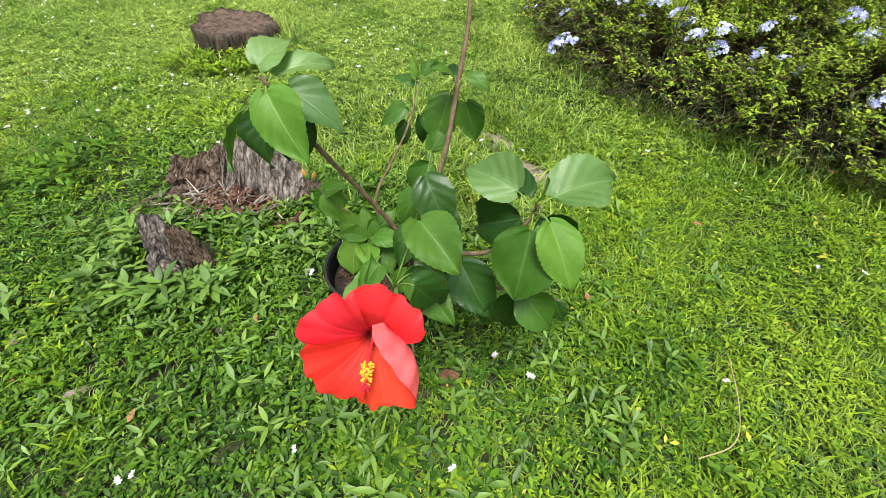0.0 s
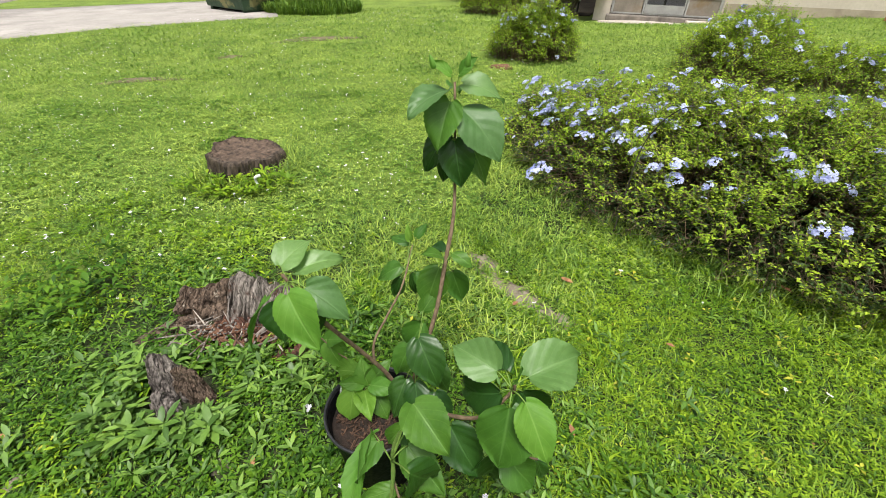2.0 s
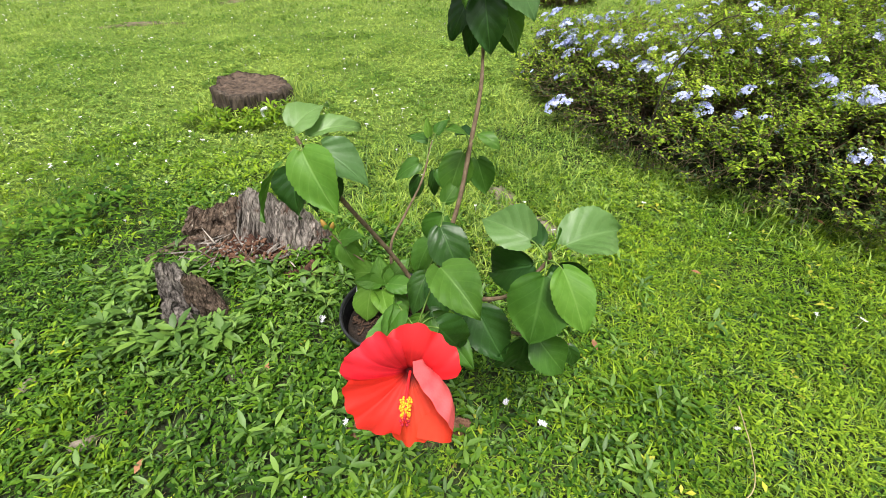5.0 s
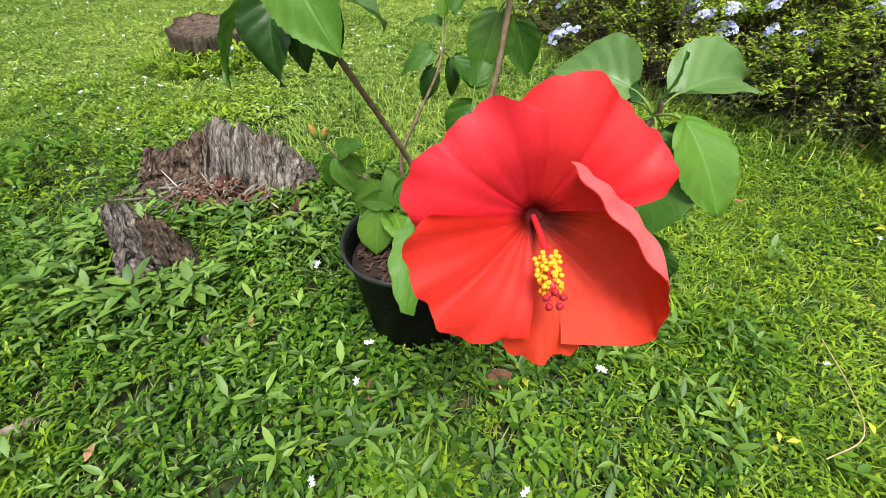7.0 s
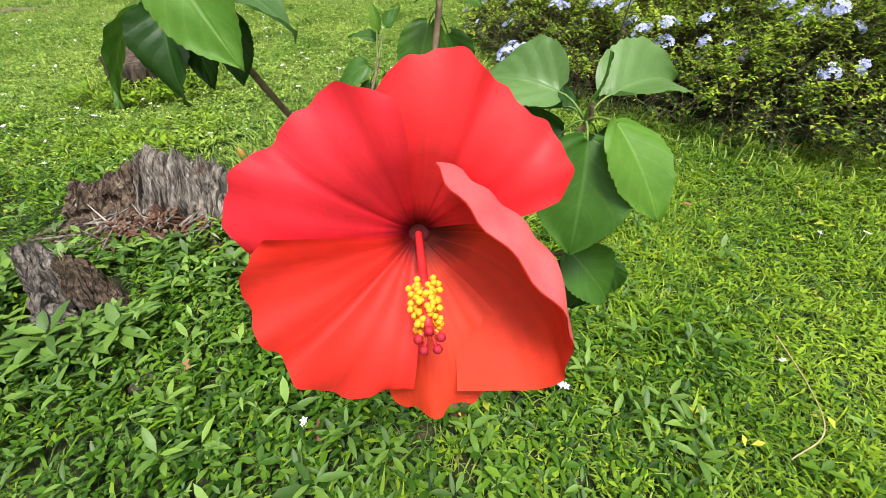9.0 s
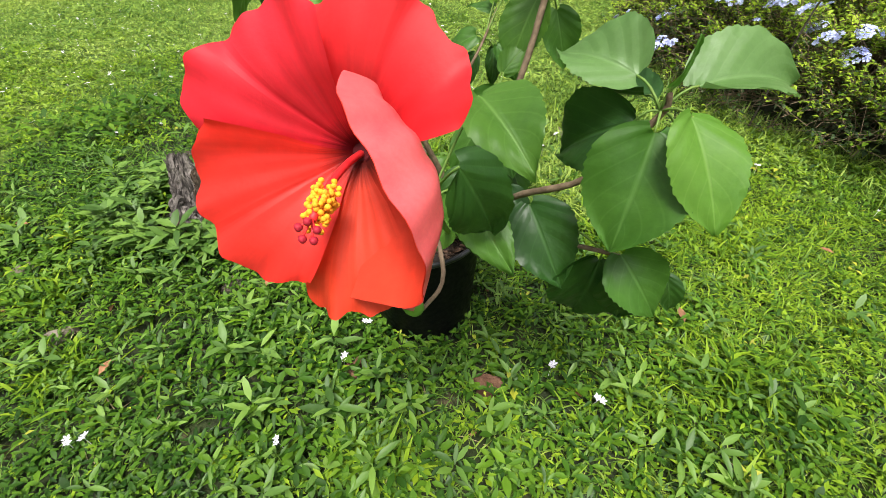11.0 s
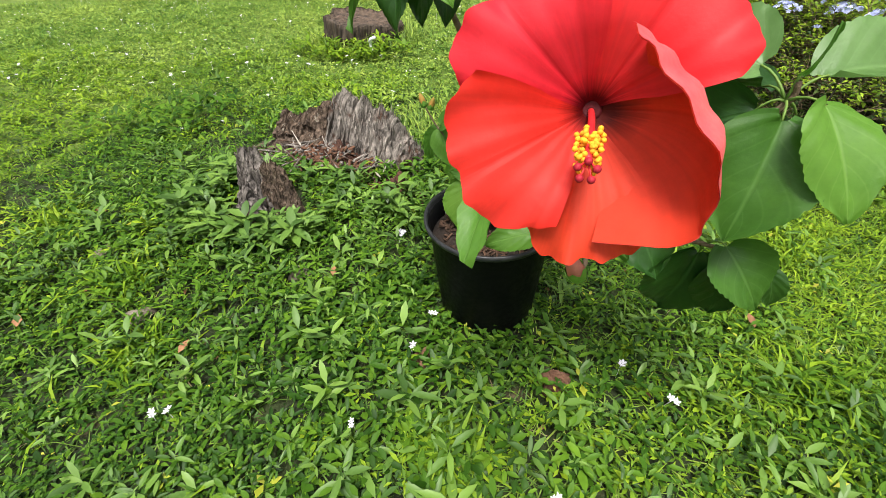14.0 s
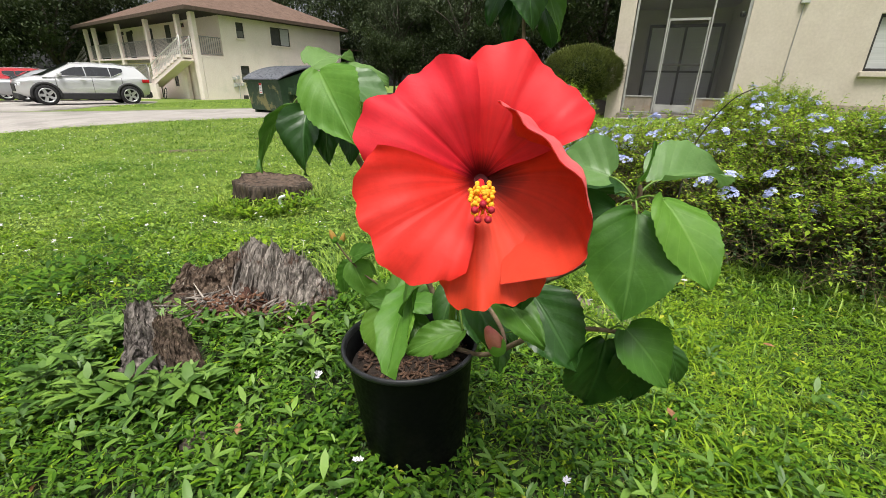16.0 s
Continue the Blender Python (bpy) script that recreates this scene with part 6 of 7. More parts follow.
    place("pipe", [tube(smooth_path([(0, 0, -0.05), (0.06, 0, 0.25), (0.1, 0, 0.42), (0.22, 0, 0.46)], 4), 0.025, 8)], RUST_PIPE, pipe, smooth=True)
    place("outlet", [tube([(0.22, 0, 0.46), (0.24, 0, 0.4)], 0.03, 8)], ALUMINIUM, pipe, smooth=True)
    post = thing("path_light", (3.0, 11.9, gz(3.0, 11.9)), "small black garden light with a white lens by the wall", "lamp")
    place("stake", [box(-0.02, -0.02, -0.1, 0.02, 0.02, 0.25)], BRONZE, post)
    place("lens", [box(-0.04, -0.045, 0.25, 0.04, 0.03, 0.42, 0.01)], SIGN_WHITE, post)


make_porch_house()


# ---- apartment house with outside stairs ----
def make_stair_house():
    """Local x runs along the balcony front away from the near corner, y along the plain side wall, z up."""
    at = (-15.781, 25.765, -0.386)
    base = Matrix.Translation(at) @ Matrix(((-0.84, 0.5426, 0), (0.5426, 0.84, 0), (0, 0, 1))).transposed().to_4x4()
    house = thing("apartment_house", (0, 0, 0), "two-storey off-white apartment house with an open walkway and outside stairs", "house")
    house.matrix_world = base
    W, D, F, E, Y = 17.9, 10.38, 2.5, 4.87, 1.53
    # plain side wall with window holes: (y0, y1, z0, z1)
    small, wide, lower, slot = (2.53, 3.02, 3.6, 4.46), (4.83, 6.25, 3.38, 4.44), (2.5, 3.07, 1.1, 2.04), (4.82, 5.35, 1.5, 2.04)
    place("wall", [box(0.0, 0.24, -0.8, 0.2, Y, F - 0.12)], STUCCO_WHITE, house)
    up = [box(0, Y, 2.04, 0.2, D, 3.38), box(0, Y, 4.46, 0.2, D, E), box(0, Y, 3.38, 0.2, wide[0], small[2]), box(0, Y, small[2], 0.2, small[0], 4.46), box(0, small[1], small[2], 0.2, wide[0], 4.46), box(0, wide[0], wide[3], 0.2, wide[1], 4.46), box(0, wide[1], 3.38, 0.2, D, 4.46)]
    down = [box(0, Y, -0.8, 0.2, D, 1.1), box(0, Y, 1.1, 0.2, lower[0], 2.04), box(0, lower[1], 1.1, 0.2, slot[0], 2.04), box(0, slot[0], 1.1, 0.2, slot[1], slot[2]), box(0, slot[1], 1.1, 0.2, D, 2.04)]
    place("wall", up, STUCCO_WHITE, house)
    place("wall", down, STUCCO_WHITE, house)
    place("wall", [box(0.2, Y, -0.8, W, Y + 0.2, E)], STUCCO_WHITE, house, "shaded wall behind the walkway")
    place("wall", [box(0, D, -0.8, W, D + 0.2, E), box(W, Y, -0.8, W + 0.2, D + 0.2, E)], STUCCO_WHITE, house)
    place("wall", [box(0.45, 0.32, -0.8, 3.7, 0.44, F - 0.12), box(4.3, 0.32, -0.8, 6.2, 0.44, F - 0.12), box(3.7, 0.32, -0.8, 4.3, 0.44, 0.76), box(3.7, 0.32, 1.4, 4.3, 0.44, F - 0.12)], STUCCO_WHITE, house, "ground-floor wall behind the stairs")
    w = place("window", [box(3.7, 0.36, 0.76, 3.75, 0.42, 1.4), box(4.25, 0.36, 0.76, 4.3, 0.42, 1.4), box(3.75, 0.36, 1.35, 4.25, 0.42, 1.4), box(3.75, 0.36, 0.76, 4.25, 0.42, 0.81)], BRONZE, house, "small dark window beneath the stairs")
    place("pane", [box(3.75, 0.385, 0.81, 4.25, 0.4, 1.35)], CAR_GLASS, w)
    for (y0, y1, z0, z1), sash, lb in ((small, True, "small dark sash window"), (wide, False, "wide sliding window, one half screened"), (lower, True, "small dark sash window"), (slot, True, "small dark window half hidden by the dumpster")):
        ym, zm = (y0 + y1) / 2, (z0 + z1) / 2
        bars = [box(0.06, y0, z0, 0.12, y0 + 0.05, z1), box(0.06, y1 - 0.05, z0, 0.12, y1, z1), box(0.06, y0 + 0.05, z1 - 0.05, 0.12, y1 - 0.05, z1), box(0.06, y0 + 0.05, z0, 0.12, y1 - 0.05, z0 + 0.05)]
        bars.append(box(0.055, y0 + 0.05, zm - 0.025, 0.12, y1 - 0.05, zm + 0.025) if sash else box(0.055, ym - 0.03, z0 + 0.05, 0.12, ym + 0.03, z1 - 0.05))
        w = place("window", bars, BRONZE, house, lb)
        if sash:
            place("pane", [box(0.09, y0 + 0.05, zm + 0.025, 0.105, y1 - 0.05, z1 - 0.05)], SCREEN, w)
            place("pane", [box(0.08, y0 + 0.05, z0 + 0.05, 0.095, y1 - 0.05, zm - 0.025)], SCREEN_PALE, w)
        else:
            place("pane", [box(0.09, y0 + 0.05, z0 + 0.05, 0.105, ym - 0.03, z1 - 0.05)], SCREEN, w, "dark insect screen")
            place("pane", [box(0.08, ym + 0.03, z0 + 0.05, 0.095, y1 - 0.05, z1 - 0.05)], BLIND, w, "glass with a pale blind behind")
        place("window_sill", [box(-0.06, y0 - 0.06, z0 - 0.09, 0.09, y1 + 0.06, z0, 0.01)], STUCCO_WHITE, w)
    # walkway slab, columns, railings
    place("walkway", [box(0.0, 0.0, F - 0.12, W, Y, F, 0.015)], STUCCO_WHITE, house, "raised concrete walkway")
    place("walkway_beam", [box(6.3, 0.25, F - 0.3, W, 0.4, F - 0.125)], SOFFIT, house, "beam under the walkway")
    for x, wd in ((0.0, 0.46), (1.85, 0.32), (6.22, 0.34), (10.98, 0.34), (15.75, 0.34), (17.55, 0.34)):
        place("column", [box(x, -0.02, -0.8, x + wd, 0.22, E - 0.17, 0.02)], STUCCO_WHITE, house)
    for x0, x1 in ((0.46, 1.85), (2.17, 6.22), (6.56, 10.98), (11.32, 15.75), (16.09, 17.55)):
        rl = place("railing", [box(x0, 0.1, F + 0.97, x1, 0.15, F + 1.02)], RAIL, house, "grey metal railing")
        place("bottom_rail", [box(x0, 0.1, F + 0.08, x1, 0.15, F + 0.12)], RAIL, rl)
        n = int((x1 - x0) / 0.125)
        hang("balustrade", mesh_of("balustrade", *joined([box(x0 + 0.125 * (i + 0.5), 0.115, F + 0.1, x0 + 0.03 + 0.125 * (i + 0.5), 0.135, F + 0.98) for i in range(n)]), RAIL), rl, kind="stuff")
    rl = place("railing", [box(0.08, 0.22, F + 0.97, 0.13, Y, F + 1.02)], RAIL, house, "grey metal railing at the walkway's end")
    place("bottom_rail", [box(0.08, 0.22, F + 0.08, 0.13, Y, F + 0.12)], RAIL, rl)
    hang("balustrade", mesh_of("balustrade", *joined([box(0.09, 0.3 + 0.125 * i, F + 0.1, 0.115, 0.325 + 0.125 * i, F + 0.98) for i in range(10)]), RAIL), rl, kind="stuff")
    # doors, window and lamps on the walkway wall
    for x in (12.75, 17.0 - 2.4, 9.2):
        d = place("door", [box(x, Y - 0.06, F, x + 0.95, Y - 0.003, F + 1.98, 0.01)], BRONZE, house, "dark flat door")
        place("door_handle", [box(x + 0.82, Y - 0.11, F + 0.95, x + 0.88, Y - 0.06, F + 1.05, 0.01)], ALUMINIUM, d)
    w = place("window", [box(6.4, Y - 0.05, 3.5, 6.46, Y - 0.003, 4.55), box(7.0, Y - 0.05, 3.5, 7.06, Y - 0.003, 4.55), box(6.46, Y - 0.05, 4.49, 7.0, Y - 0.003, 4.55), box(6.46, Y - 0.05, 3.5, 7.0, Y - 0.003, 3.56)], BRONZE, house, "grey window on the walkway")
    place("pane", [box(6.46, Y - 0.03, 3.56, 7.0, Y - 0.004, 4.49)], SCREEN, w)
    for x in (4.35, 12.55, 14.3):
        place("wall_lamp", [box(x, Y - 0.14, 4.3, x + 0.13, Y - 0.003, 4.52, 0.02)], BRONZE, house, "small dark wall lamp")
    for x in (9.4, 13.0):
        d = place("door", [box(x, Y - 0.06, -0.3, x + 0.95, Y - 0.003, 1.75, 0.01)], BRONZE, house, "dark flat door")
    # outside stairs going down along the front, away from the near corner
    st, foot, x0, x1 = None, 1.0, 0.44, 5.3
    slope = lambda x: F - (F - foot) * (x - x0) / (x1 - x0)
    for y in (-0.72, -0.16):
        v = [(x0, y, F - 0.1), (x0, y, F - 0.34), (x1, y, foot - 0.34), (x1, y, foot - 0.1)]
        q = v + [(a, b + 0.1, c) for a, b, c in v]
        ob = place("stringer", [(q, [(0, 1, 2, 3), (7, 6, 5, 4), (0, 4, 5, 1), (1, 5, 6, 2), (2, 6, 7, 3), (3, 7, 4, 0)])], STUCCO_WHITE, house, "sloping stair stringer")
        if st is None:
            st = ob
            tread = mesh_of("step", *box(0, -0.75, -0.12, 0.52, -0.04, 0.03, 0.008), STUCCO_WHITE)
            for i in range(10):
                hang("step", tread, st, m=Matrix.Translation((x0 + (i + 0.05) / 10 * (x1 - x0), 0, slope(x0 + (i + 0.5) / 10 * (x1 - x0)) + 0.03)))
        yr = y + 0.05
        place("handrail", [tube([(x0, yr, F + 0.88), (x1, yr, foot + 0.88)], 0.036, 6)], RAIL_LIGHT, ob, "pale metal handrail", smooth=True)
        place("middle_rail", [tube([(x0, yr, F + 0.5), (x1, yr, foot + 0.5)], 0.024, 6)], RAIL_LIGHT, ob, smooth=True)
        for x, z in ((x0, F), (x1, foot - 0.1)):
            place("post", [tube([(x, yr, z), (x, yr, z + 0.98)], 0.036, 6)], RAIL_LIGHT, ob, smooth=True)
        hang("balustrade", mesh_of("balustrade", *joined([tube([(x, yr, slope(x)), (x, yr, slope(x) + 0.88)], 0.018, 5) for x in (x0 + (x1 - x0) * i / 20 for i in range(1, 20))]), RAIL_LIGHT), ob, kind="stuff")
    under = [(x0, -0.62, F - 0.32), (x1, -0.62, foot - 0.32), (x1, -0.16, foot - 0.32), (x0, -0.16, F - 0.32)]
    under += [(a, b, c + 0.08) for a, b, c in under]
    place("soffit", [(under, [(0, 3, 2, 1), (4, 5, 6, 7), (0, 1, 5, 4), (1, 2, 6, 5), (2, 3, 7, 6), (3, 0, 4, 7)])], STUCCO_WHITE, house, "smooth underside of the stairs")
    place("landing", [box(x1 + 0.005, -0.84, foot - 0.2, 9.2, -0.03, foot - 0.05)], STUCCO_WHITE, house, "concrete landing at the stair foot")
    place("landing_wall", [box(3.9, -0.98, -0.8, 9.2, -0.845, foot - 0.1)], STUCCO_WHITE, house, "low stucco wall at the stair foot")
    rl = place("railing", [box(4.94, -0.94, foot + 0.97, 9.12, -0.88, foot + 1.02)], RAIL, house, "grey metal railing above the low wall")
    place("bottom_rail", [box(4.94, -0.94, foot + 0.02, 9.12, -0.88, foot + 0.06)], RAIL, rl)
    for x in (4.86, 9.12):
        place("post", [box(x, -0.95, foot - 0.1, x + 0.08, -0.87, foot + 1.04)], RAIL, rl)
    hang("balustrade", mesh_of("balustrade", *joined([box(5.1 + 0.17 * i, -0.925, foot + 0.04, 5.14 + 0.17 * i, -0.895, foot + 0.99) for i in range(24)]), RAIL), rl, kind="stuff")
    # far stairs
    rl = place("handrail", [tube([(W, -0.2, F + 0.95), (W + 7, -0.2, 1.0)], 0.04, 6)], RAIL, house, "grey railing of the far stairs", smooth=True)
    place("bottom_rail", [tube([(W, -0.2, F + 0.1), (W + 7, -0.2, 0.1)], 0.06, 6)], RAIL, rl, smooth=True)
    hang("balustrade", mesh_of("balustrade", *joined([tube([(W + 0.3 * i, -0.2, F + 0.1 - 0.103 * i), (W + 0.3 * i, -0.2, F + 0.95 - 0.105 * i)], 0.02, 4) for i in range(23)]), RAIL), rl, kind="stuff")
    # hip roof with fascia and soffit
    o, r0, r1 = 0.56, E + 0.02, E + 2.55
    v = [(-o, -o, r0), (W + o, -o, r0), (W + o, D + o, r0), (-o, D + o, r0), (D / 2, D / 2, r1), (W - D / 2, D / 2, r1)]
    f = [(0, 1, 5, 4), (1, 2, 5), (2, 3, 4, 5), (3, 0, 4)]
    k = [(x, y, z - 0.16) for x, y, z in v[:4]]
    place("roof", [(v + k, f + [(0, 6, 7, 1), (1, 7, 8, 2), (2, 8, 9, 3), (3, 9, 6, 0)])], SHINGLE, house, "brown shingled hip roof")
    place("fascia", [box(-o - 0.03, -o - 0.03, r0 - 0.18, W + o, -o, r0 + 0.01), box(-o - 0.03, -o, r0 - 0.18, -o, D + o, r0 + 0.01)], FASCIA, house, "dark brown fascia board")
    place("soffit", [box(-o, -o, r0 - 0.18, W + o, D + o, r0 - 0.165)], DARK_SOFFIT, house, "dark brown boarded eaves")
    for y, z, q in ((1.86, 1.18, 0.17), (2.12, 1.26, 0.17), (1.88, 0.8, 0.19), (2.12, 0.84, 0.14), (2.36, 0.84, 0.16)):
        place("meter_box", [box(-0.12, y, z, -0.002, y + q, z + q * 1.2, 0.015)], GREY_BOX, house)
    place("conduit", [tube([(-0.03, 2.2, 0.84), (-0.03, 2.2, -0.4)], 0.02, 6), tube([(-0.03, 1.97, 1.2), (-0.03, 1.97, 1.0)], 0.018, 6)], GREY_BOX, house, "grey conduit below the meters", smooth=True)
    place("utility_box", [box(-0.16, 2.42, -0.35, -0.002, 2.68, 0.32, 0.02)], BRONZE, house, "dark utility box")
    place("utility_panel", [box(-0.03, 3.56, 1.4, -0.002, 4.6, 1.98, 0.01)], STUCCO_WHITE, house)
    # screened porch frame behind the far corner
    place("porch_frame", [box(0.0, D + 1.3, -0.8, 0.08, D + 1.38, 3.6), box(0, D + 0.2, 3.55, 0.08, D + 2.6, 3.63), box(0, D + 2.5, -0.8, 0.08, D + 2.6, 3.55)], FASCIA, house)
    bike = thing("bicycle_wheel", (0, 0, 0), "bicycle wheel leaning beneath the stairs", "wheel")
    bike.matrix_world = base @ Matrix.Translation((3.7, -0.6, 0.34)) @ pose(0, 0, 0, 80, 0, 10)
    ring = [(0.32 * math.cos(a * 0.2618), 0.32 * math.sin(a * 0.2618), 0) for a in range(25)]
    place("tyre", [tube(ring, 0.025, 6, False)], RUBBER, bike, smooth=True)
    place("hub", [tube([(0, 0, -0.04), (0, 0, 0.04)], 0.03, 8)], ALUMINIUM, bike, smooth=True)
    for a in range(6):
        place("spoke", [tube([(0, 0, 0), (0.31 * math.cos(a * 1.047), 0.31 * math.sin(a * 1.047), 0)], 0.004, 4)], ALUMINIUM, bike)


make_stair_house()


# ---- dumpster ----
def make_dumpster():
    """Local x along the long face towards the far left corner, y along the short side, z up; origin at the near corner."""
    a, b = Vector((-1.45, 1.02, 0)).normalized(), Vector((0.57, 1.2, 0)).normalized()
    b = Vector((-a.y, a.x, 0)) * (1 if Vector((-a.y, a.x, 0)).dot(b) > 0 else -1)
    at = (-5.25, 12.16, gz(-5.25, 12.16) + 0.03)
    d = thing("dumpster", (0, 0, 0), "dark green steel dumpster with peeling paint and a grey plastic lid", "dumpster")
    d.matrix_world = Matrix.Translation(at) @ Matrix((a, b, Vector((0, 0, 1)))).transposed().to_4x4()
    W, D, hf, hb = 1.78, 1.25, 0.86, 1.22
    v = [(0.03, 0.1, 0.05), (W - 0.03, 0.1, 0.05), (W - 0.03, D - 0.03, 0.05), (0.03, D - 0.03, 0.05), (0, 0, hf), (W, 0, hf), (W, D, hb), (0, D, hb)]
    hang("body", mesh_of("body", v, [(3, 2, 1, 0), (0, 1, 5, 4), (1, 2, 6, 5), (2, 3, 7, 6), (3, 0, 4, 7), (4, 5, 6, 7)], DUMP_GREEN), d, "dark green painted steel body")
    place("rim", [box(-0.03, -0.03, hf - 0.07, W + 0.03, 0.0, hf + 0.01, 0.008)], DUMP_GREEN, d)
    for x in (-0.16, W):
        place("fork_pocket", [box(x, 0.25, 0.5, x + 0.16, 1.0, 0.68, 0.01)], DUMP_GREEN, d, "welded steel fork pocket")
    for x in (0.08, W - 0.2):
        place("skid", [box(x, 0.14, -0.03, x + 0.12, D - 0.1, 0.05, 0.01)], DUMP_GREEN, d)
    n = 13
    for k in range(2):
        x0, x1 = (k * W / 2 - 0.04 * (1 - k), W / 2 - 0.01 + k * (W / 2 + 0.05))
        vs, fs = [], []
        for i in range(n * 2 + 1):
            x = x0 + (x1 - x0) * i / (n * 2)
            h = 0.05 if i % 2 else 0.0
            for j in range(7):
                t = j / 6
                vs.append((x, -0.07 + (D + 0.1) * t, hf + 0.03 + (hb - hf) * t + 0.09 * math.sin(math.pi * t) + h * (1 if 0 < j < 6 else 0.3)))
        m = len(vs)
        vs += [(p, q, z - 0.025) for p, q, z in vs]
        w = 7
        for i in range(n * 2):
            for j in range(6):
                c = i * w + j
                fs += [(c, c + 1, c + w + 1, c + w), (m + c, m + c + w, m + c + w + 1, m + c + 1)]
            for j in (0, 6):
                c = i * w + j
                fs.append((c, c + w, m + c + w, m + c))
        hang("lid", mesh_of("lid", vs, fs, DUMP_LID), d, "ribbed grey plastic lid")
    st = place("sticker", [box(0.92, -0.045 + 0.05, 0.5, 1.06, -0.03 + 0.05, 0.82)], SIGN_WHITE, d, "white warning sticker")
    place("print_bar", [box(0.935, 0.0, 0.73, 1.045, 0.006, 0.8)], SIGN_RED, st, "red block on the sticker")
    for i in range(4):
        place("print_bar", [box(0.945, 0.0, 0.53 + i * 0.045, 1.035, 0.006, 0.55 + i * 0.045)], SIGN_GREY if i else SIGN_RED, st)


make_dumpster()


# ---- parked cars ----
def make_car(x, y, heading, paint, kind, label, trim=True):
    """Local x is forward, origin on the ground between the wheels. The body is lofted from side sections."""
    z = gz(x, y) + 0.028
    car = thing("car", (x, y, z), label, "car", "parked cars", turn=heading)
    suv = kind == "suv"
    L, Wd, wb = (4.42, 1.9, 2.77) if suv else (4.85, 1.84, 2.8)
    fx, rx_ = wb / 2, -wb / 2
    over = 0.8 if suv else 0.92
    nose, tail = fx + over, -(L - fx - over)
    belt = 1.09 if suv else 0.96
    roof = 1.58 if suv else 1.45
    # lower body: (x, sill, shoulder height, half width)
    secs = [(tail, 0.42, belt - 0.16, 0.72), (tail + 0.08, 0.34, belt - 0.03, 0.84), (tail + 0.45, 0.3, belt + 0.01, 0.93), (-0.9, 0.28, belt, 0.95), (0.3, 0.28, belt - 0.02, 0.95), (fx - 0.35, 0.29, belt - 0.05, 0.94), (fx + 0.25, 0.3, belt - 0.06, 0.92), (nose - 0.22, 0.33, belt - (0.13 if suv else 0.11), 0.89), (nose - 0.05, 0.38, belt - (0.2 if suv else 0.21), 0.82), (nose, 0.44, belt - (0.32 if suv else 0.38), 0.74)]
    sx = Wd / 1.9
    v, f = [], []
    for px, lo, hi, hw in secs:
        hw *= sx
        mid = lo + (hi - lo) * 0.45
        ring = [(hw * 0.9, lo), (hw * 0.97, lo + 0.12), (hw * 1.005, mid + 0.02), (hw * 0.972, mid + 0.2), (hw * 0.985, hi - 0.12), (hw * 0.93, hi - 0.02), (hw * 0.75, hi + 0.03), (0, hi + 0.055)]
        v += [(px, -w, h) for w, h in ring] + [(px, w, h) for w, h in ring[-2::-1]]
    m = 15
    for i in range(len(secs) - 1):
        for k in range(m):
            k2 = (k + 1) % m
            f.append((i * m + k, (i + 1) * m + k, (i + 1) * m + k2, i * m + k2))
    f += [tuple(range(m)), tuple(range(len(secs) * m - 1, (len(secs) - 1) * m - 1, -1))]
    body = hang("body", mesh_of("body", v, f, paint, True), car, "painted car body")
    # cabin: roof skin and glass
    if suv:
        prof = [(tail + 0.07, belt - 0.04), (tail + 0.24, belt + 0.2), (tail + 0.42, roof - 0.09), (-1.1, roof - 0.015), (-0.3, roof), (0.4, roof - 0.04), (1.4, belt - 0.05)]
    else:
        prof = [(tail + 0.75, belt - 0.02), (-0.95, roof - 0.1), (-0.5, roof), (0.1, roof - 0.01), (0.5, roof - 0.1), (1.35, belt - 0.05)]
    def half(h):
        return sx * (0.9 - 0.27 * max(0, h - belt) / (roof - belt))
    v, f = [], []
    n = len(prof)
    for px, h in prof:
        w = half(h)
        v += [(px, -w, h), (px, -w * 0.86, h + 0.035), (px, 0, h + 0.05), (px, w * 0.86, h + 0.035), (px, w, h)]
    for i in range(n - 1):
        for k in range(4):
            f.append((i * 5 + k, (i + 1) * 5 + k, (i + 1) * 5 + k + 1, i * 5 + k + 1))
    hang("roof", mesh_of("roof", v, f, paint, True), body)
    lo = belt - 0.06
    for s in (-1, 1):
        pts = [(px, s * half(h), h) for px, h in prof]
        foot = [(px, s * half(belt), lo) for px, h in prof]
        vv = pts + foot
        ff = [(i, i + 1, n + i + 1, n + i) for i in range(n - 1)]
        hang("cabin_side", mesh_of("cabin_side", vv, ff if s < 0 else [q[::-1] for q in ff], paint), body)
        # side windows, a little proud
        def inset(px0, px1):
            top = lambda px: np.interp(px, [p for p, _ in prof], [h for _, h in prof]) - 0.11
            line = [px0 + (px1 - px0) * i / 6 for i in range(7)]
            foot_z = lambda px: belt + 0.025 + (0.2 * max(0.0, (-0.84 - px) / 0.46) ** 1.6 if suv else 0.0)
            up = [(px, s * (half(top(px)) + 0.012), max(top(px), foot_z(px) + 0.015)) for px in line]
            dn = [(px, s * (half(foot_z(px)) + 0.016), foot_z(px)) for px in line]
            q = [(i, i + 1, 7 + i + 1, 7 + i) for i in range(6)]
            return up + dn, q if s < 0 else [c[::-1] for c in q]
        spans = ((-1.3, -0.84), (-0.81, -0.01), (0.03, 0.92)) if suv else ((tail + 1.0, -0.55), (-0.48, 0.35), (0.42, 1.15))
        for a, b in spans:
            hang("side_window", mesh_of("side_window", *inset(a, b), CAR_GLASS), body, "tinted side window")
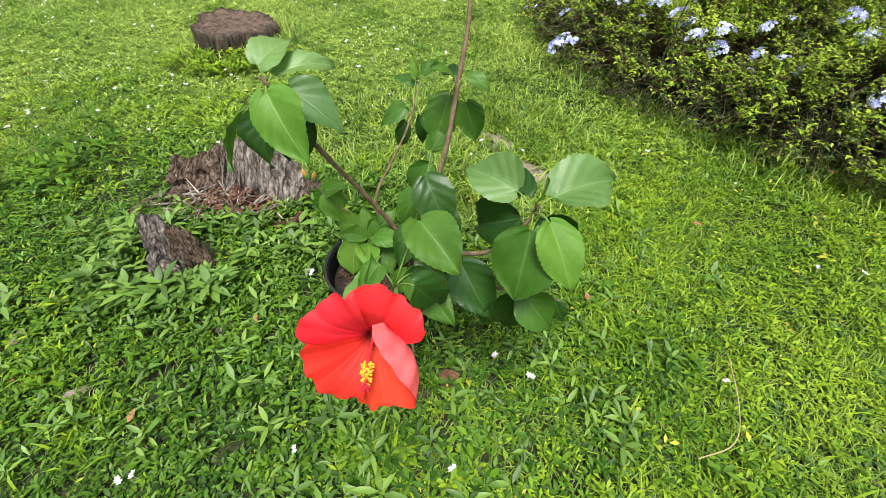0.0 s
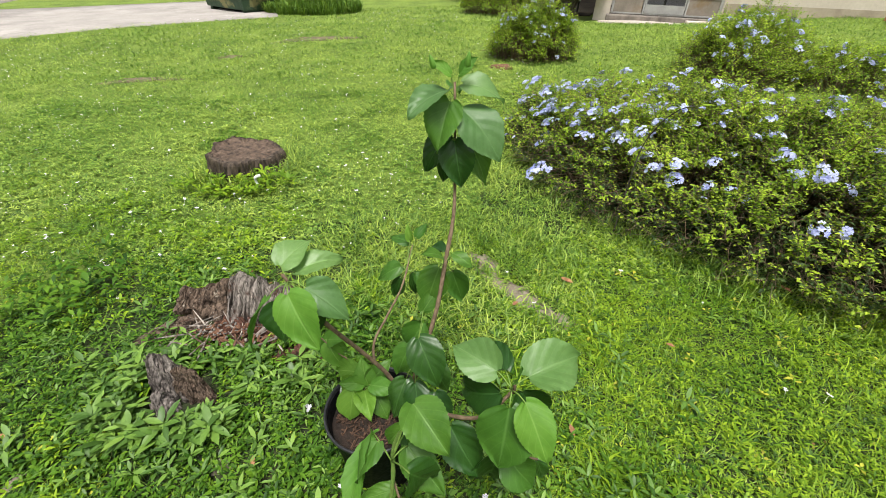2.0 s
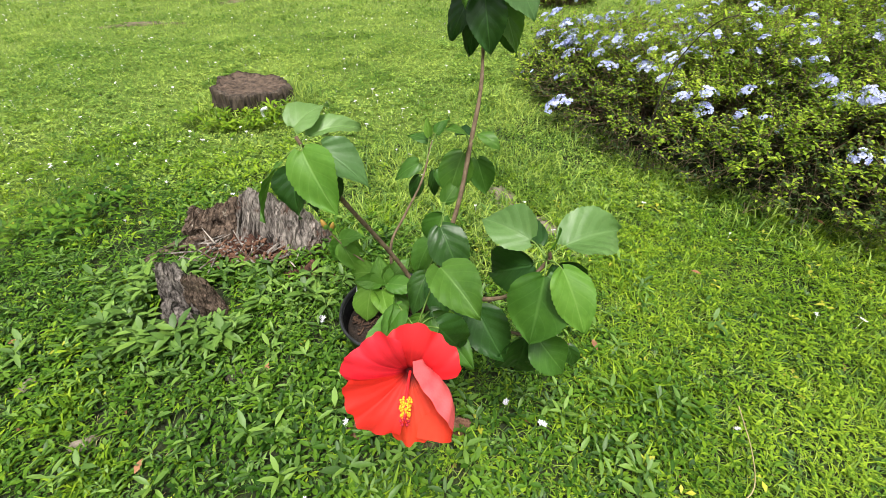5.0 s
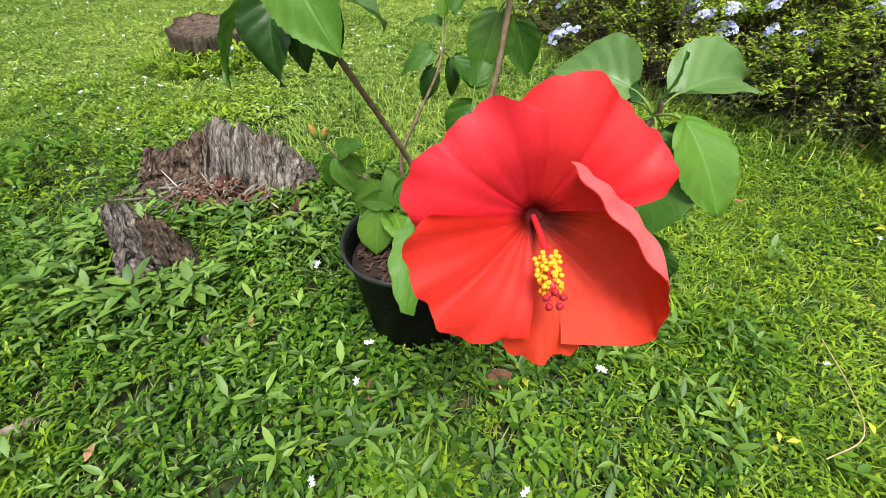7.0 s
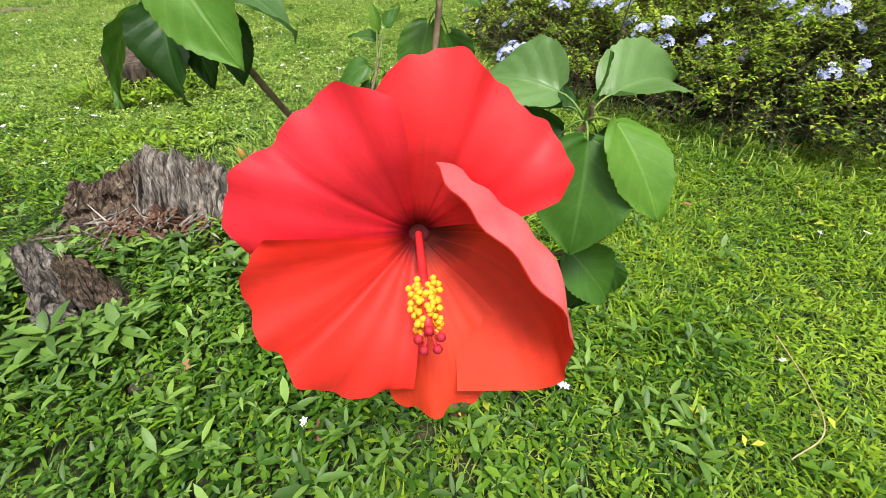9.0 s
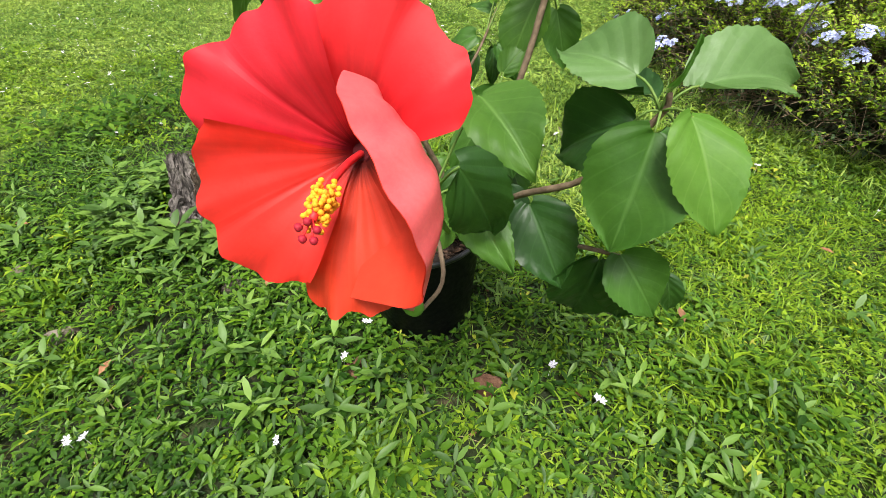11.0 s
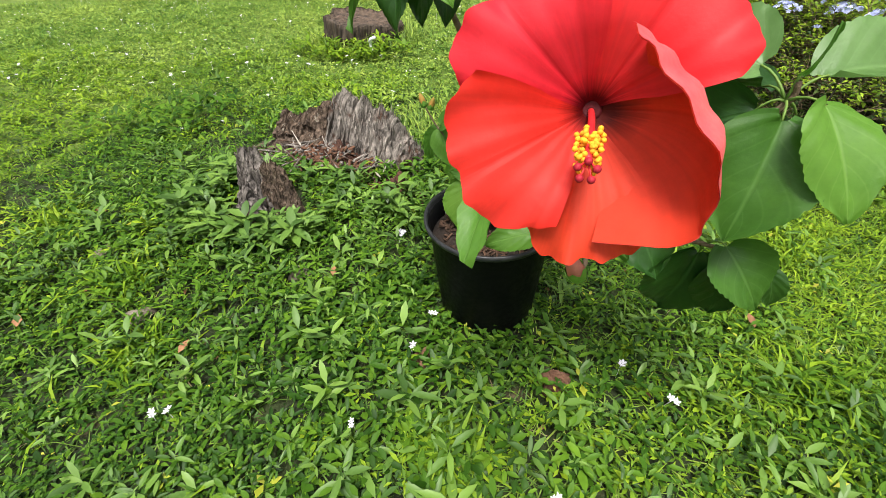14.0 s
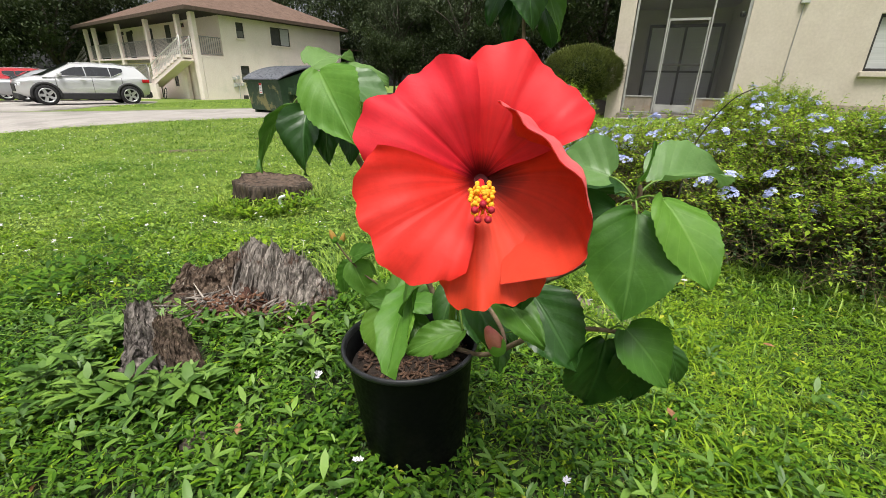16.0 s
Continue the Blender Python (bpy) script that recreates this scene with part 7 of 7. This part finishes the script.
        hang("mirror", mesh_of("mirror", *box(0.78, s * 0.98 - 0.1, belt - 0.0, 0.94, s * 0.98 + 0.08, belt + 0.13, 0.04), paint), body, "door mirror")
        for hx in ((-0.95, 0.05) if suv else (-0.7, 0.25)):
            hang("door_handle", mesh_of("door_handle", *box(hx, s * 0.955 * sx - 0.02, belt - 0.15, hx + 0.2, s * 0.955 * sx + 0.02, belt - 0.11, 0.008), paint), body)
        for hx in ((-1.18, -0.16, 1.0) if suv else (-0.5, 0.4, 1.2)):
            hang("door_seam", mesh_of("door_seam", *box(hx, s * 0.951 * sx - 0.004, 0.42, hx + 0.012, s * 0.951 * sx + 0.004, belt - 0.03), TRIM), body)
        if suv:
            line = [(1.0, s * (half(belt + 0.02) + 0.02), belt + 0.012), (0.0, s * (half(belt + 0.02) + 0.02), belt + 0.012), (-0.84, s * (half(belt + 0.02) + 0.02), belt + 0.012), (-1.3, s * (half(belt + 0.2) + 0.02), belt + 0.21)]
            place("window_trim", [tube(line, 0.009, 5)], ALLOY, body, "bright metal strip under the side windows")
        if trim:
            place("sill_cladding", [box(rx_ + 0.36, s * 0.93 - 0.04, 0.22, fx - 0.36, s * 0.93 + 0.045, 0.46, 0.03)], TRIM, body, "black plastic sill cladding")
        # lamps
        place("tail_lamp", [box(tail + 0.02, s * 0.74 - 0.14, belt - 0.2, tail + 0.3, s * 0.74 + 0.17, belt - 0.06, 0.03)], TAIL, body, "red tail lamp")
        place("head_lamp", [box(nose - 0.36, s * 0.72 - 0.1, belt - 0.4, nose - 0.06, s * 0.72 + 0.12, belt - 0.24, 0.03)], HEAD, body, "clear head lamp")
        # wheels with arches
        for wx in (fx, rx_):
            arch = [(wx + 0.44 * math.cos(t), s * 0.955 * sx, 0.38 + 0.44 * math.sin(t)) for t in np.linspace(-0.25, math.pi + 0.25, 15)]
            place("wheel_arch", [tube(arch, 0.055 if suv else 0.03, 6)], TRIM if trim else RUBBER, body, "dark wheel arch", smooth=True)
            wl = hang("wheel", mesh_of("wheel", *lathe([(0.2, -0.11), (0.33, -0.11), (0.36, -0.07), (0.362, 0.07), (0.33, 0.11), (0.24, 0.115), (0.23, 0.04), (0, 0.03)], 32), RUBBER, True), car, "black tyre on an alloy rim", pose(wx, s * (0.9 * sx), 0.38, -90 * s, 0, 0) @ Matrix.Scale(1.05, 4))
            for k in range(5):
                hang("spoke", mesh_of("spoke", *moved(box(0.03, -0.05, 0.06, 0.24, 0.05, 0.1, 0.012), pose(0, 0, 0, 0, 0, k * 72)), ALLOY), wl, "alloy spoke")
            hang("rim", mesh_of("rim", *lathe([(0.215, 0.06), (0.245, 0.1), (0.255, 0.118), (0.235, 0.12), (0.215, 0.07)], 32), ALLOY, True), wl, "alloy rim")
    # windscreen, rear window, grille, bumpers
    def across(i0, name, lb):
        (x0, h0), (x1, h1) = prof[i0], prof[i0 + 1]
        w0, w1 = half(h0) * 0.88, half(h1) * 0.88
        up = 0.06
        q = [(x0, -w0, h0 + up), (x1, -w1, h1 + up), (x1, w1, h1 + up), (x0, w0, h0 + up)]
        hang(name, mesh_of(name, q, [(0, 1, 2, 3)], CAR_GLASS), body, lb)
    across(0, "rear_window", "dark rear window")
    across(n - 2, "windscreen", "dark windscreen")
    place("grille", [box(nose - 0.12, -0.5, 0.5, nose + 0.03, 0.5, 0.78, 0.03)], TRIM, body, "black grille")
    place("bumper", [box(nose - 0.2, -0.76, 0.24, nose + 0.02, 0.76, 0.44, 0.05)], TRIM if trim else paint, body)
    place("bumper", [box(tail - 0.03, -0.8, 0.26, tail + 0.25, 0.8, 0.52, 0.05)], TRIM if trim else paint, body)
    place("number_plate", [box(tail - 0.04, -0.26, 0.62, tail + 0.02, 0.26, 0.74, 0.005)], SIGN_WHITE, body, "white number plate with a plain grey bar")
    if suv:
        for s in (-1, 1):
            place("roof_rail", [tube([(-1.4, s * 0.6, roof + 0.0), (-1.15, s * 0.6, roof + 0.045), (0.1, s * 0.6, roof + 0.05), (0.35, s * 0.6, roof - 0.0)], 0.012, 6)], ALLOY, body, "roof rail", smooth=True)
        place("spoiler", [box(tail + 0.3, -0.58, roof - 0.08, tail + 0.68, 0.58, roof - 0.03, 0.02)], paint, body)


make_car(-16.49, 18.41, 232.6, SILVER, "suv", "silver sport utility car with black lower trim parked on the apron")
make_car(-21.45, 22.3, 52.6, SILVER_GREY, "sedan", "grey-silver saloon parked beside the silver car", False)
make_car(-24.05, 23.75, 52.6, RED_PAINT, "suv", "red car parked at the end of the row", False)


# ---- lawn plants ----
def scatter(n, x0, x1, y0, y1, g):
    return g.uniform(x0, x1, n), g.uniform(y0, y1, n)


BUSH_FEET = [(2.08, 2.65, 2.05, 0.97, -40.5), (3.65, 6.05, 1.15, 0.72, 55), (4.75, 4.95, 1.15, 0.58, -25), (1.2, 7.05, 0.64, 0.5, 0), (1.05, 11.9, 0.85, 0.6, 0)]


def g_rand(x, y):
    return 0.5 + 0.8 * np.abs(np.sin(x * 91.7 + y * 57.3) * np.sin(x * 33.1 - y * 77.9))


def clear(x, y):
    """True where low plants grow: not under the pot, the stumps, or on bare soil."""
    ok = (x - POT_X) ** 2 + (y - POT_Y) ** 2 > 0.106 ** 2
    ok &= (x + 1.435) ** 2 + (y - 3.12) ** 2 > 0.22 ** 2
    ok &= ((x + 0.79) / 0.3) ** 2 + ((y - 1.52) / 0.13) ** 2 > 0.75 + 0.4 * g_rand(x, y)
    ok &= ((x + 0.85) / 0.13) ** 2 + ((y - 1.14) / 0.1) ** 2 > 0.8 + 0.3 * g_rand(x, y)
    ok &= ~((x < -4.2) & (y > 11.6 + (x + 5.5) * 0.84 - 0.05) & (y < 16) & (x < -4.2))
    for bx, by, rx, ry, tn in BARE:
        dx, dy = x - bx, y - by
        u, w = dx * np.cos(tn) + dy * np.sin(tn), -dx * np.sin(tn) + dy * np.cos(tn)
        ok &= (u / rx) ** 2 + (w / ry) ** 2 > np.where(by > 3, 0.22, 0.55) * g_rand(x, y)
    ok &= ~((x > 2.2) & (x < 3.4) & (y > 11.6))
    hx, hy = (x - 3.492) * 0.9527 - (y - 10.948) * 0.304, (x - 3.492) * 0.304 + (y - 10.948) * 0.9527
    ok &= ~((hx > -0.9) & (hx < 2.6) & (hy > -0.42))
    ok &= ((x - 0.035) / 0.03) ** 2 + ((y - 0.79) / 0.024) ** 2 > 1
    return ok


def in_bush(x, y, s=0.85):
    hit = np.zeros(len(x), bool)
    for bx, by, rx, ry, turn in BUSH_FEET:
        c, q = math.cos(radians(turn)), math.sin(radians(turn))
        u, w = c * (x - bx) + q * (y - by), -q * (x - bx) + c * (y - by)
        hit |= np.abs(u / (rx * s)) ** 3 + (w / (ry * s)) ** 2 < 1
    return hit


def sprigs(name, n, area, seed, leaf, per, top, mat, label, keep=None, wide=0.34, shape="diamond"):
    """Low creeping sprigs: whorls of small lance-shaped leaves at mixed heights."""
    g = np.random.default_rng(seed)
    x, y = scatter(n, *area, g)
    ok = clear(x, y) & ~in_bush(x, y)
    if keep is not None:
        ok &= keep(x, y, g)
    x, y = x[ok], y[ok]
    m = len(x)
    patchy = 0.5 + 0.5 * np.sin(x * 3.1 + 1.7 * np.sin(y * 2.3)) * np.sin(y * 3.7 + 1.1 * np.sin(x * 2.9))
    h = top * (0.35 + 0.65 * g.random(m)) * (0.65 + 0.5 * patchy)
    size = leaf * (0.45 + 1.15 * g.random(m) ** 1.4) * (0.8 + 0.35 * patchy)
    turn = g.uniform(0, 6.283, m)
    k = np.tile(np.arange(per), m)
    i = np.repeat(np.arange(m), per)
    yaw = turn[i] + k * (6.283 / per) * 1.0 + g.normal(0, 0.25, m * per)
    lift = g.normal(0.32, 0.3, m * per)
    z = ground_z(x, y)[i] + h[i] * np.where(k % 2, 1.0, 0.72)
    P = np.stack([x[i] + 0.003 * np.cos(yaw), y[i] + 0.003 * np.sin(yaw), z], 1)
    L = size[i] * g.uniform(0.7, 1.15, m * per)
    tagged(new(name, leaf_cloud(name, P, yaw, lift, L, L * wide * g.uniform(0.85, 1.2, m * per), mat, fold=0.2, droop=0.35, shape=shape)), label, "ground cover", kind="stuff")


def blades(name, n, area, seed, length, width, mat, label, keep=None, up=1.0):
    g = np.random.default_rng(seed)
    x, y = scatter(n, *area, g)
    ok = clear(x, y) & ~in_bush(x, y, 0.66)
    if keep is not None:
        ok &= keep(x, y, g)
    x, y = x[ok], y[ok]
    m = len(x)
    P = np.stack([x, y, ground_z(x, y) - 0.004], 1)
    tagged(new(name, leaf_cloud(name, P, g.uniform(0, 6.283, m), g.normal(up, 0.3, m), length * g.uniform(0.5, 1.3, m), width * g.uniform(0.7, 1.3, m), mat, droop=0.4, blades=True)), label, "grass", kind="stuff")


def soft(x, y, x0, x1, y0, y1, m):
    """1 inside a stretch of lawn, falling off raggedly over a margin m."""
    w = 0.35 * m * np.sin(x * 5.1 + 2 * np.sin(y * 3.7)) + 0.3 * m * np.sin(y * 6.3 + 1.5 * np.sin(x * 4.1))
    return np.clip((x - x0 + w) / m, 0, 1) * np.clip((x1 - x + w) / m, 0, 1) * np.clip((y - y0 + w) / m, 0, 1) * np.clip((y1 - y + w) / m, 0, 1)


def leftness(x, y):
    """How far the broad-leaved cover has the ground to itself: full round the rotten stump, thinning towards the flower bed."""
    return np.clip(0.95 - (x + 0.15 + 0.25 * np.sin(y * 4 + x * 2)) / 0.9, 0.16, 1)


left_side = lambda x, y, g: g.random(len(x)) < leftness(x, y) * soft(x, y, -1.9, 1.3, -0.5, 2.0, 0.5)
right_side = lambda x, y, g: g.random(len(x)) < (1.12 - leftness(x, y)) * soft(x, y, -1.4, 3.2, -0.6, 2.8, 0.6)
# Tones step from dark near sprigs to bright far ones, imitating uneven light.
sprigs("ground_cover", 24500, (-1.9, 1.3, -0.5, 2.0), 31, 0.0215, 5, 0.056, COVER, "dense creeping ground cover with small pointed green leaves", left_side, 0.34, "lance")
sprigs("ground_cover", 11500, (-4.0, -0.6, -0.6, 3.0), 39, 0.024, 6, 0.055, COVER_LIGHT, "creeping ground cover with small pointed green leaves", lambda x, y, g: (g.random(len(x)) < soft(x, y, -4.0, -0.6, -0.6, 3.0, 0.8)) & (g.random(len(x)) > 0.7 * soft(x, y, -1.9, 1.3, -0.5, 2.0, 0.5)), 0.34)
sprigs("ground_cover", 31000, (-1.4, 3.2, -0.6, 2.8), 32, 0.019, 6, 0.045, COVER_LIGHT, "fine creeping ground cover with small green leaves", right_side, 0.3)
# Lowest mat uses the darkened green to deepen the gaps.
sprigs("ground_cover", 13000, (-3.4, 3.6, -0.5, 2.7), 33, 0.02, 5, 0.022, COVER_DEEP, "low mat of tiny leaves darkened like shaded gaps", None, 0.42, "plain")
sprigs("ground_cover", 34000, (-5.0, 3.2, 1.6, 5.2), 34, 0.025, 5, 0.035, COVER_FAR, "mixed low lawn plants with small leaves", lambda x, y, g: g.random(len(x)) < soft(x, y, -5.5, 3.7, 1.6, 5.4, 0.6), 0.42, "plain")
sprigs("ground_cover", 520, (-1.35, -0.35, 0.85, 1.75), 36, 0.048, 6, 0.085, COVER_PALE, "taller leafy sprigs growing over the rotten stump", lambda x, y, g: ((x + 0.8) / 0.48) ** 2 + ((y - 1.23) / 0.11) ** 2 < 1, 0.28, "lance")
sprigs("ground_cover", 330, (-1.15, -0.6, 0.92, 1.14), 54, 0.05, 6, 0.085, COVER_PALE, "leafy sprigs in front of the small rotten stub", lambda x, y, g: ((x + 0.86) / 0.22) ** 2 + ((y - 1.04) / 0.075) ** 2 < 1, 0.3, "lance")
sprigs("ground_cover", 640, (-1.85, -0.95, 2.5, 3.2), 53, 0.05, 6, 0.13, COVER_LIGHT, "leafy weeds at the foot of the sawn stump", lambda x, y, g: ((x + 1.4) / 0.42) ** 2 + ((y - 2.82) / 0.2) ** 2 < g.random(len(x)) ** 0.5, 0.36)
sprigs("ground_cover", 800, (-2.3, -1.2, 1.2, 2.6), 37, 0.045, 6, 0.11, COVER, "taller leafy weeds beside the stump", lambda x, y, g: ((x + 1.75) / 0.42) ** 2 + ((y - 1.75) / 0.4) ** 2 < g.random(len(x)), 0.36)
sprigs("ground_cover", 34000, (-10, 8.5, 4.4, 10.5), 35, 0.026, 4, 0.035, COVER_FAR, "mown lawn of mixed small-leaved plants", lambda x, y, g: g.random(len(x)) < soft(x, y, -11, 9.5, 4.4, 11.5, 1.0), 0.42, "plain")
# A darker grass tone here dims the nearest ground.
blades("grass", 24000, (-2.2, 2.4, -0.25, 3.0), 41, 0.085, 0.0026, OAK_GRASS, "loose thin grass blades among the ground cover", None, 0.65)
blades("grass", 42000, (-0.3, 2.5, -0.2, 3.0), 48, 0.07, 0.0026, BLADE, "thin grass mixed into the ground cover", right_side, 0.7)
blades("grass", 13000, (0.0, 2.3, 1.1, 3.4), 42, 0.15, 0.0055, BLADE, "longer grass along the flower bed", lambda x, y, g: np.abs(y - (2.98 - 0.93 * (x - 0.42))) < 0.05 + 0.3 * g.random(len(x)), 0.85)
blades("grass", 6000, (-1.95, -0.95, 2.75, 3.7), 43, 0.19, 0.0045, BLADE, "longer grass round the sawn stump", lambda x, y, g: ((x + 1.43) ** 2 + (y - 3.14) ** 2 < 0.4 ** 2), 1.0)
blades("grass", 13000, (-0.8, 0.9, 1.2, 2.8), 44, 0.13, 0.0048, BLADE, "longer grass behind the pot", lambda x, y, g: ((x - 0.05) / 0.75) ** 2 + ((y - 1.95) / 0.6) ** 2 < 1, 0.8)
blades("grass", 124000, (-6.0, 3.6, 1.9, 6.5), 45, 0.06, 0.004, BLADE, "mown grass of the lawn", None, 0.85)
blades("grass", 80000, (-11, 8, 6, 13.5), 46, 0.07, 0.009, BLADE, "mown grass of the far lawn", lambda x, y, g: (y < 11.2 + (x + 5.5) * 0.84) | (x > -4.2), 0.95)
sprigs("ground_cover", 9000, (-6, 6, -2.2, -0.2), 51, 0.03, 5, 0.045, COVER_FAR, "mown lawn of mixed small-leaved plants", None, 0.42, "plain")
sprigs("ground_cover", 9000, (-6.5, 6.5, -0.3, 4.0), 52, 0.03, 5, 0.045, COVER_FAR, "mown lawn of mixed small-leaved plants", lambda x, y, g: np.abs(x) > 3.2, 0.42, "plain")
for x0, y0, q, k in ((-0.87, 0.635, 0.085, 61), (-1.5, 0.95, 0.1, 62), (-0.12, 0.6, 0.07, 63), (-1.05, 0.8, 0.07, 67), (0.55, 0.95, 0.08, 68), (0.3, 1.3, 0.12, 69), (-0.3, 1.75, 0.14, 70), (0.7, 1.45, 0.1, 71)):
    blades("grass_tuft", int(3800 * q), (x0 - q, x0 + q, y0 - q, y0 + q), k, 0.12, 0.0065, COVER_LIGHT, "tuft of broad pale grass in the ground cover", lambda x, y, g: (x - x0) ** 2 + (y - y0) ** 2 < q * q * g.random(len(x)), 0.75)
sprigs("ground_cover", 1500, (-1.6, 1.0, -0.2, 1.9), 64, 0.036, 6, 0.08, COVER_PALE, "paler young sprigs in the ground cover", left_side, 0.25, "lance")
blades("grass", 4200, (-2.2, 2.4, -0.3, 2.4), 65, 0.12, 0.006, COVER_LIGHT, "broad soft grass blades lying over the ground cover", None, 0.4)
sprigs("yellowed_leaf", 240, (-2.0, 2.0, -0.2, 2.2), 66, 0.02, 3, 0.06, YELLOW, "scattered yellowing leaves in the ground cover", None, 0.45)
blades("dead_leaf_scrap", 700, (-2.0, 1.8, -0.1, 2.0), 72, 0.03, 0.008, DRY, "scraps of brown dead leaf caught in the ground cover", None, 0.25)
verge = lambda x, y, g: (y > 13.0 + (x + 12.2) * 0.68) & (x > -13.35 - 0.36 * np.clip(y - 14.2, 0, 3.2)) & ((-0.84 * (x + 15.78) + 0.5426 * (y - 25.77) < -0.1) | (0.5426 * (x + 15.78) + 0.84 * (y - 25.77) < -1.2))
blades("grass", 34000, (-14.5, -3, 13, 27), 73, 0.1, 0.012, BLADE, "mown grass between the drive and the apartment house", verge, 0.95)
blades("grass", 26000, (0.05, 2.4, -0.1, 1.9), 74, 0.1, 0.0034, COVER_LIGHT, "fine long grass growing through the ground cover", lambda x, y, g: g.random(len(x)) < np.clip((x - 0.05) / 0.5, 0, 1) * (0.35 + 0.65 * (np.sin(x * 7 + 2 * np.sin(y * 5)) * np.sin(y * 8 + x) > -0.2)), 0.55)
blades("thatch", 2600, (-2.2, 2.2, -0.2, 3.0), 47, 0.06, 0.0018, STRAW, "dry brown thatch lying in the lawn", None, 0.15)


def white_flower_mesh():
    chunks = []
    r = random.Random(4)
    for q in range(2):
        c = Vector((0.007 * (q * 2 - 1), 0.003 * q, 0.003 * q))
        for p in range(5):
            m = Matrix.Translation(c) @ pose(0, 0, 0, 0, 0, p * 72 + 30 * q) @ pose(0, 0, 0, 0, -22 + 10 * r.random(), 0)
            chunks.append(moved(([(0, 0, 0), (0.007, -0.0036, 0.001), (0.0125, 0, 0.0015), (0.007, 0.0036, 0.001)], [(0, 1, 2, 3)]), m))
    chunks.append(tube([(0, 0, -0.05), (0, 0, 0)], 0.0009, 4, False))
    return mesh_of("wildflower", *joined(chunks), WHITE_PETAL)


WILD = white_flower_mesh()


def wildflower(x, y, z, s, k):
    ob = tagged(new("wildflower", WILD), "tiny white and lilac wildflower in the lawn", "flower", "white wildflowers")
    ob.matrix_world = pose(x, y, z, 14 * math.sin(k * 3), 14 * math.cos(k * 5), k * 77) @ Matrix.Scale(s, 4)


SPOTS = [(-0.243, 0.863), (-0.257, 0.769), (0.244, 0.79), (0.154, 0.842), (-0.709, 0.518), (0.051, 0.562), (-0.31, 0.591), (-1.542, 1.55), (-1.405, 1.643), (-0.403, 1.103), (1.323, 1.31), (1.466, 1.287), (-1.495, 2.49), (-0.68, 0.53), (0.78, 0.83), (-0.4, 1.09)]
for k, (x, y) in enumerate(SPOTS):
    wildflower(x, y, gz(x, y) + 0.05, 0.68 + 0.1 * math.sin(k * 7), k)
r = random.Random(8)
k = 20
while k < 190:
    x, y = r.uniform(-4.2, 1.6), r.uniform(1.6, 5.2)
    if r.random() > (0.9 if x < -0.9 else 0.25) or in_bush(np.array([x]), np.array([y]), 1.1)[0] or not clear(np.array([x]), np.array([y]))[0]:
        continue
    wildflower(x, y, gz(x, y) + r.uniform(0.04, 0.065), r.uniform(0.5, 0.9), k)
    k += 1
g = np.random.default_rng(77)
x, y = scatter(1500, -10, 1, 4.5, 12.5, g)
keep = (g.random(1500) < 0.25 + 0.6 * (np.sin(x * 1.3) * np.sin(y * 1.1 + x * 0.5) > 0.1)) & (y < 11.2 + (x + 5.5) * 0.84 + 2.4 * (x > -4.2))
x, y = x[keep], y[keep]
x2, y2 = scatter(700, -5.5, 0.2, 1.9, 5.0, g)
keep = (g.random(700) < 0.2 + 0.7 * (np.sin(x2 * 2.1) * np.sin(y2 * 1.9 + x2) > 0.2)) & clear(x2, y2)
x, y = np.concatenate([x, x2[keep]]), np.concatenate([y, y2[keep]])
size = np.where(y < 5, 0.011, 0.024)
P = np.stack([x, y, ground_z(x, y) + 0.06], 1)
tagged(new("far_wildflowers", leaf_cloud("far_wildflowers", P, g.uniform(0, 6.28, len(x)), g.normal(0.2, 0.3, len(x)), size, size * 0.85, WHITE_PETAL)), "sprinkle of tiny white wildflowers across the lawn", "flowers", kind="stuff")


def make_vine():
    pts = smooth_path([(0.62, 0.62, gz(0.62, 0.62) + 0.05), (0.72, 0.66, gz(0.72, 0.66) + 0.065), (0.78, 0.76, gz(0.78, 0.76) + 0.06), (0.82, 0.9, gz(0.82, 0.9) + 0.055)], 6)
    tagged(new("fallen_straw", mesh_of("fallen_straw", *tube(pts, 0.0014, 5), STRAW)), "pale dry grass stem lying across the ground cover", "stem")


make_vine()
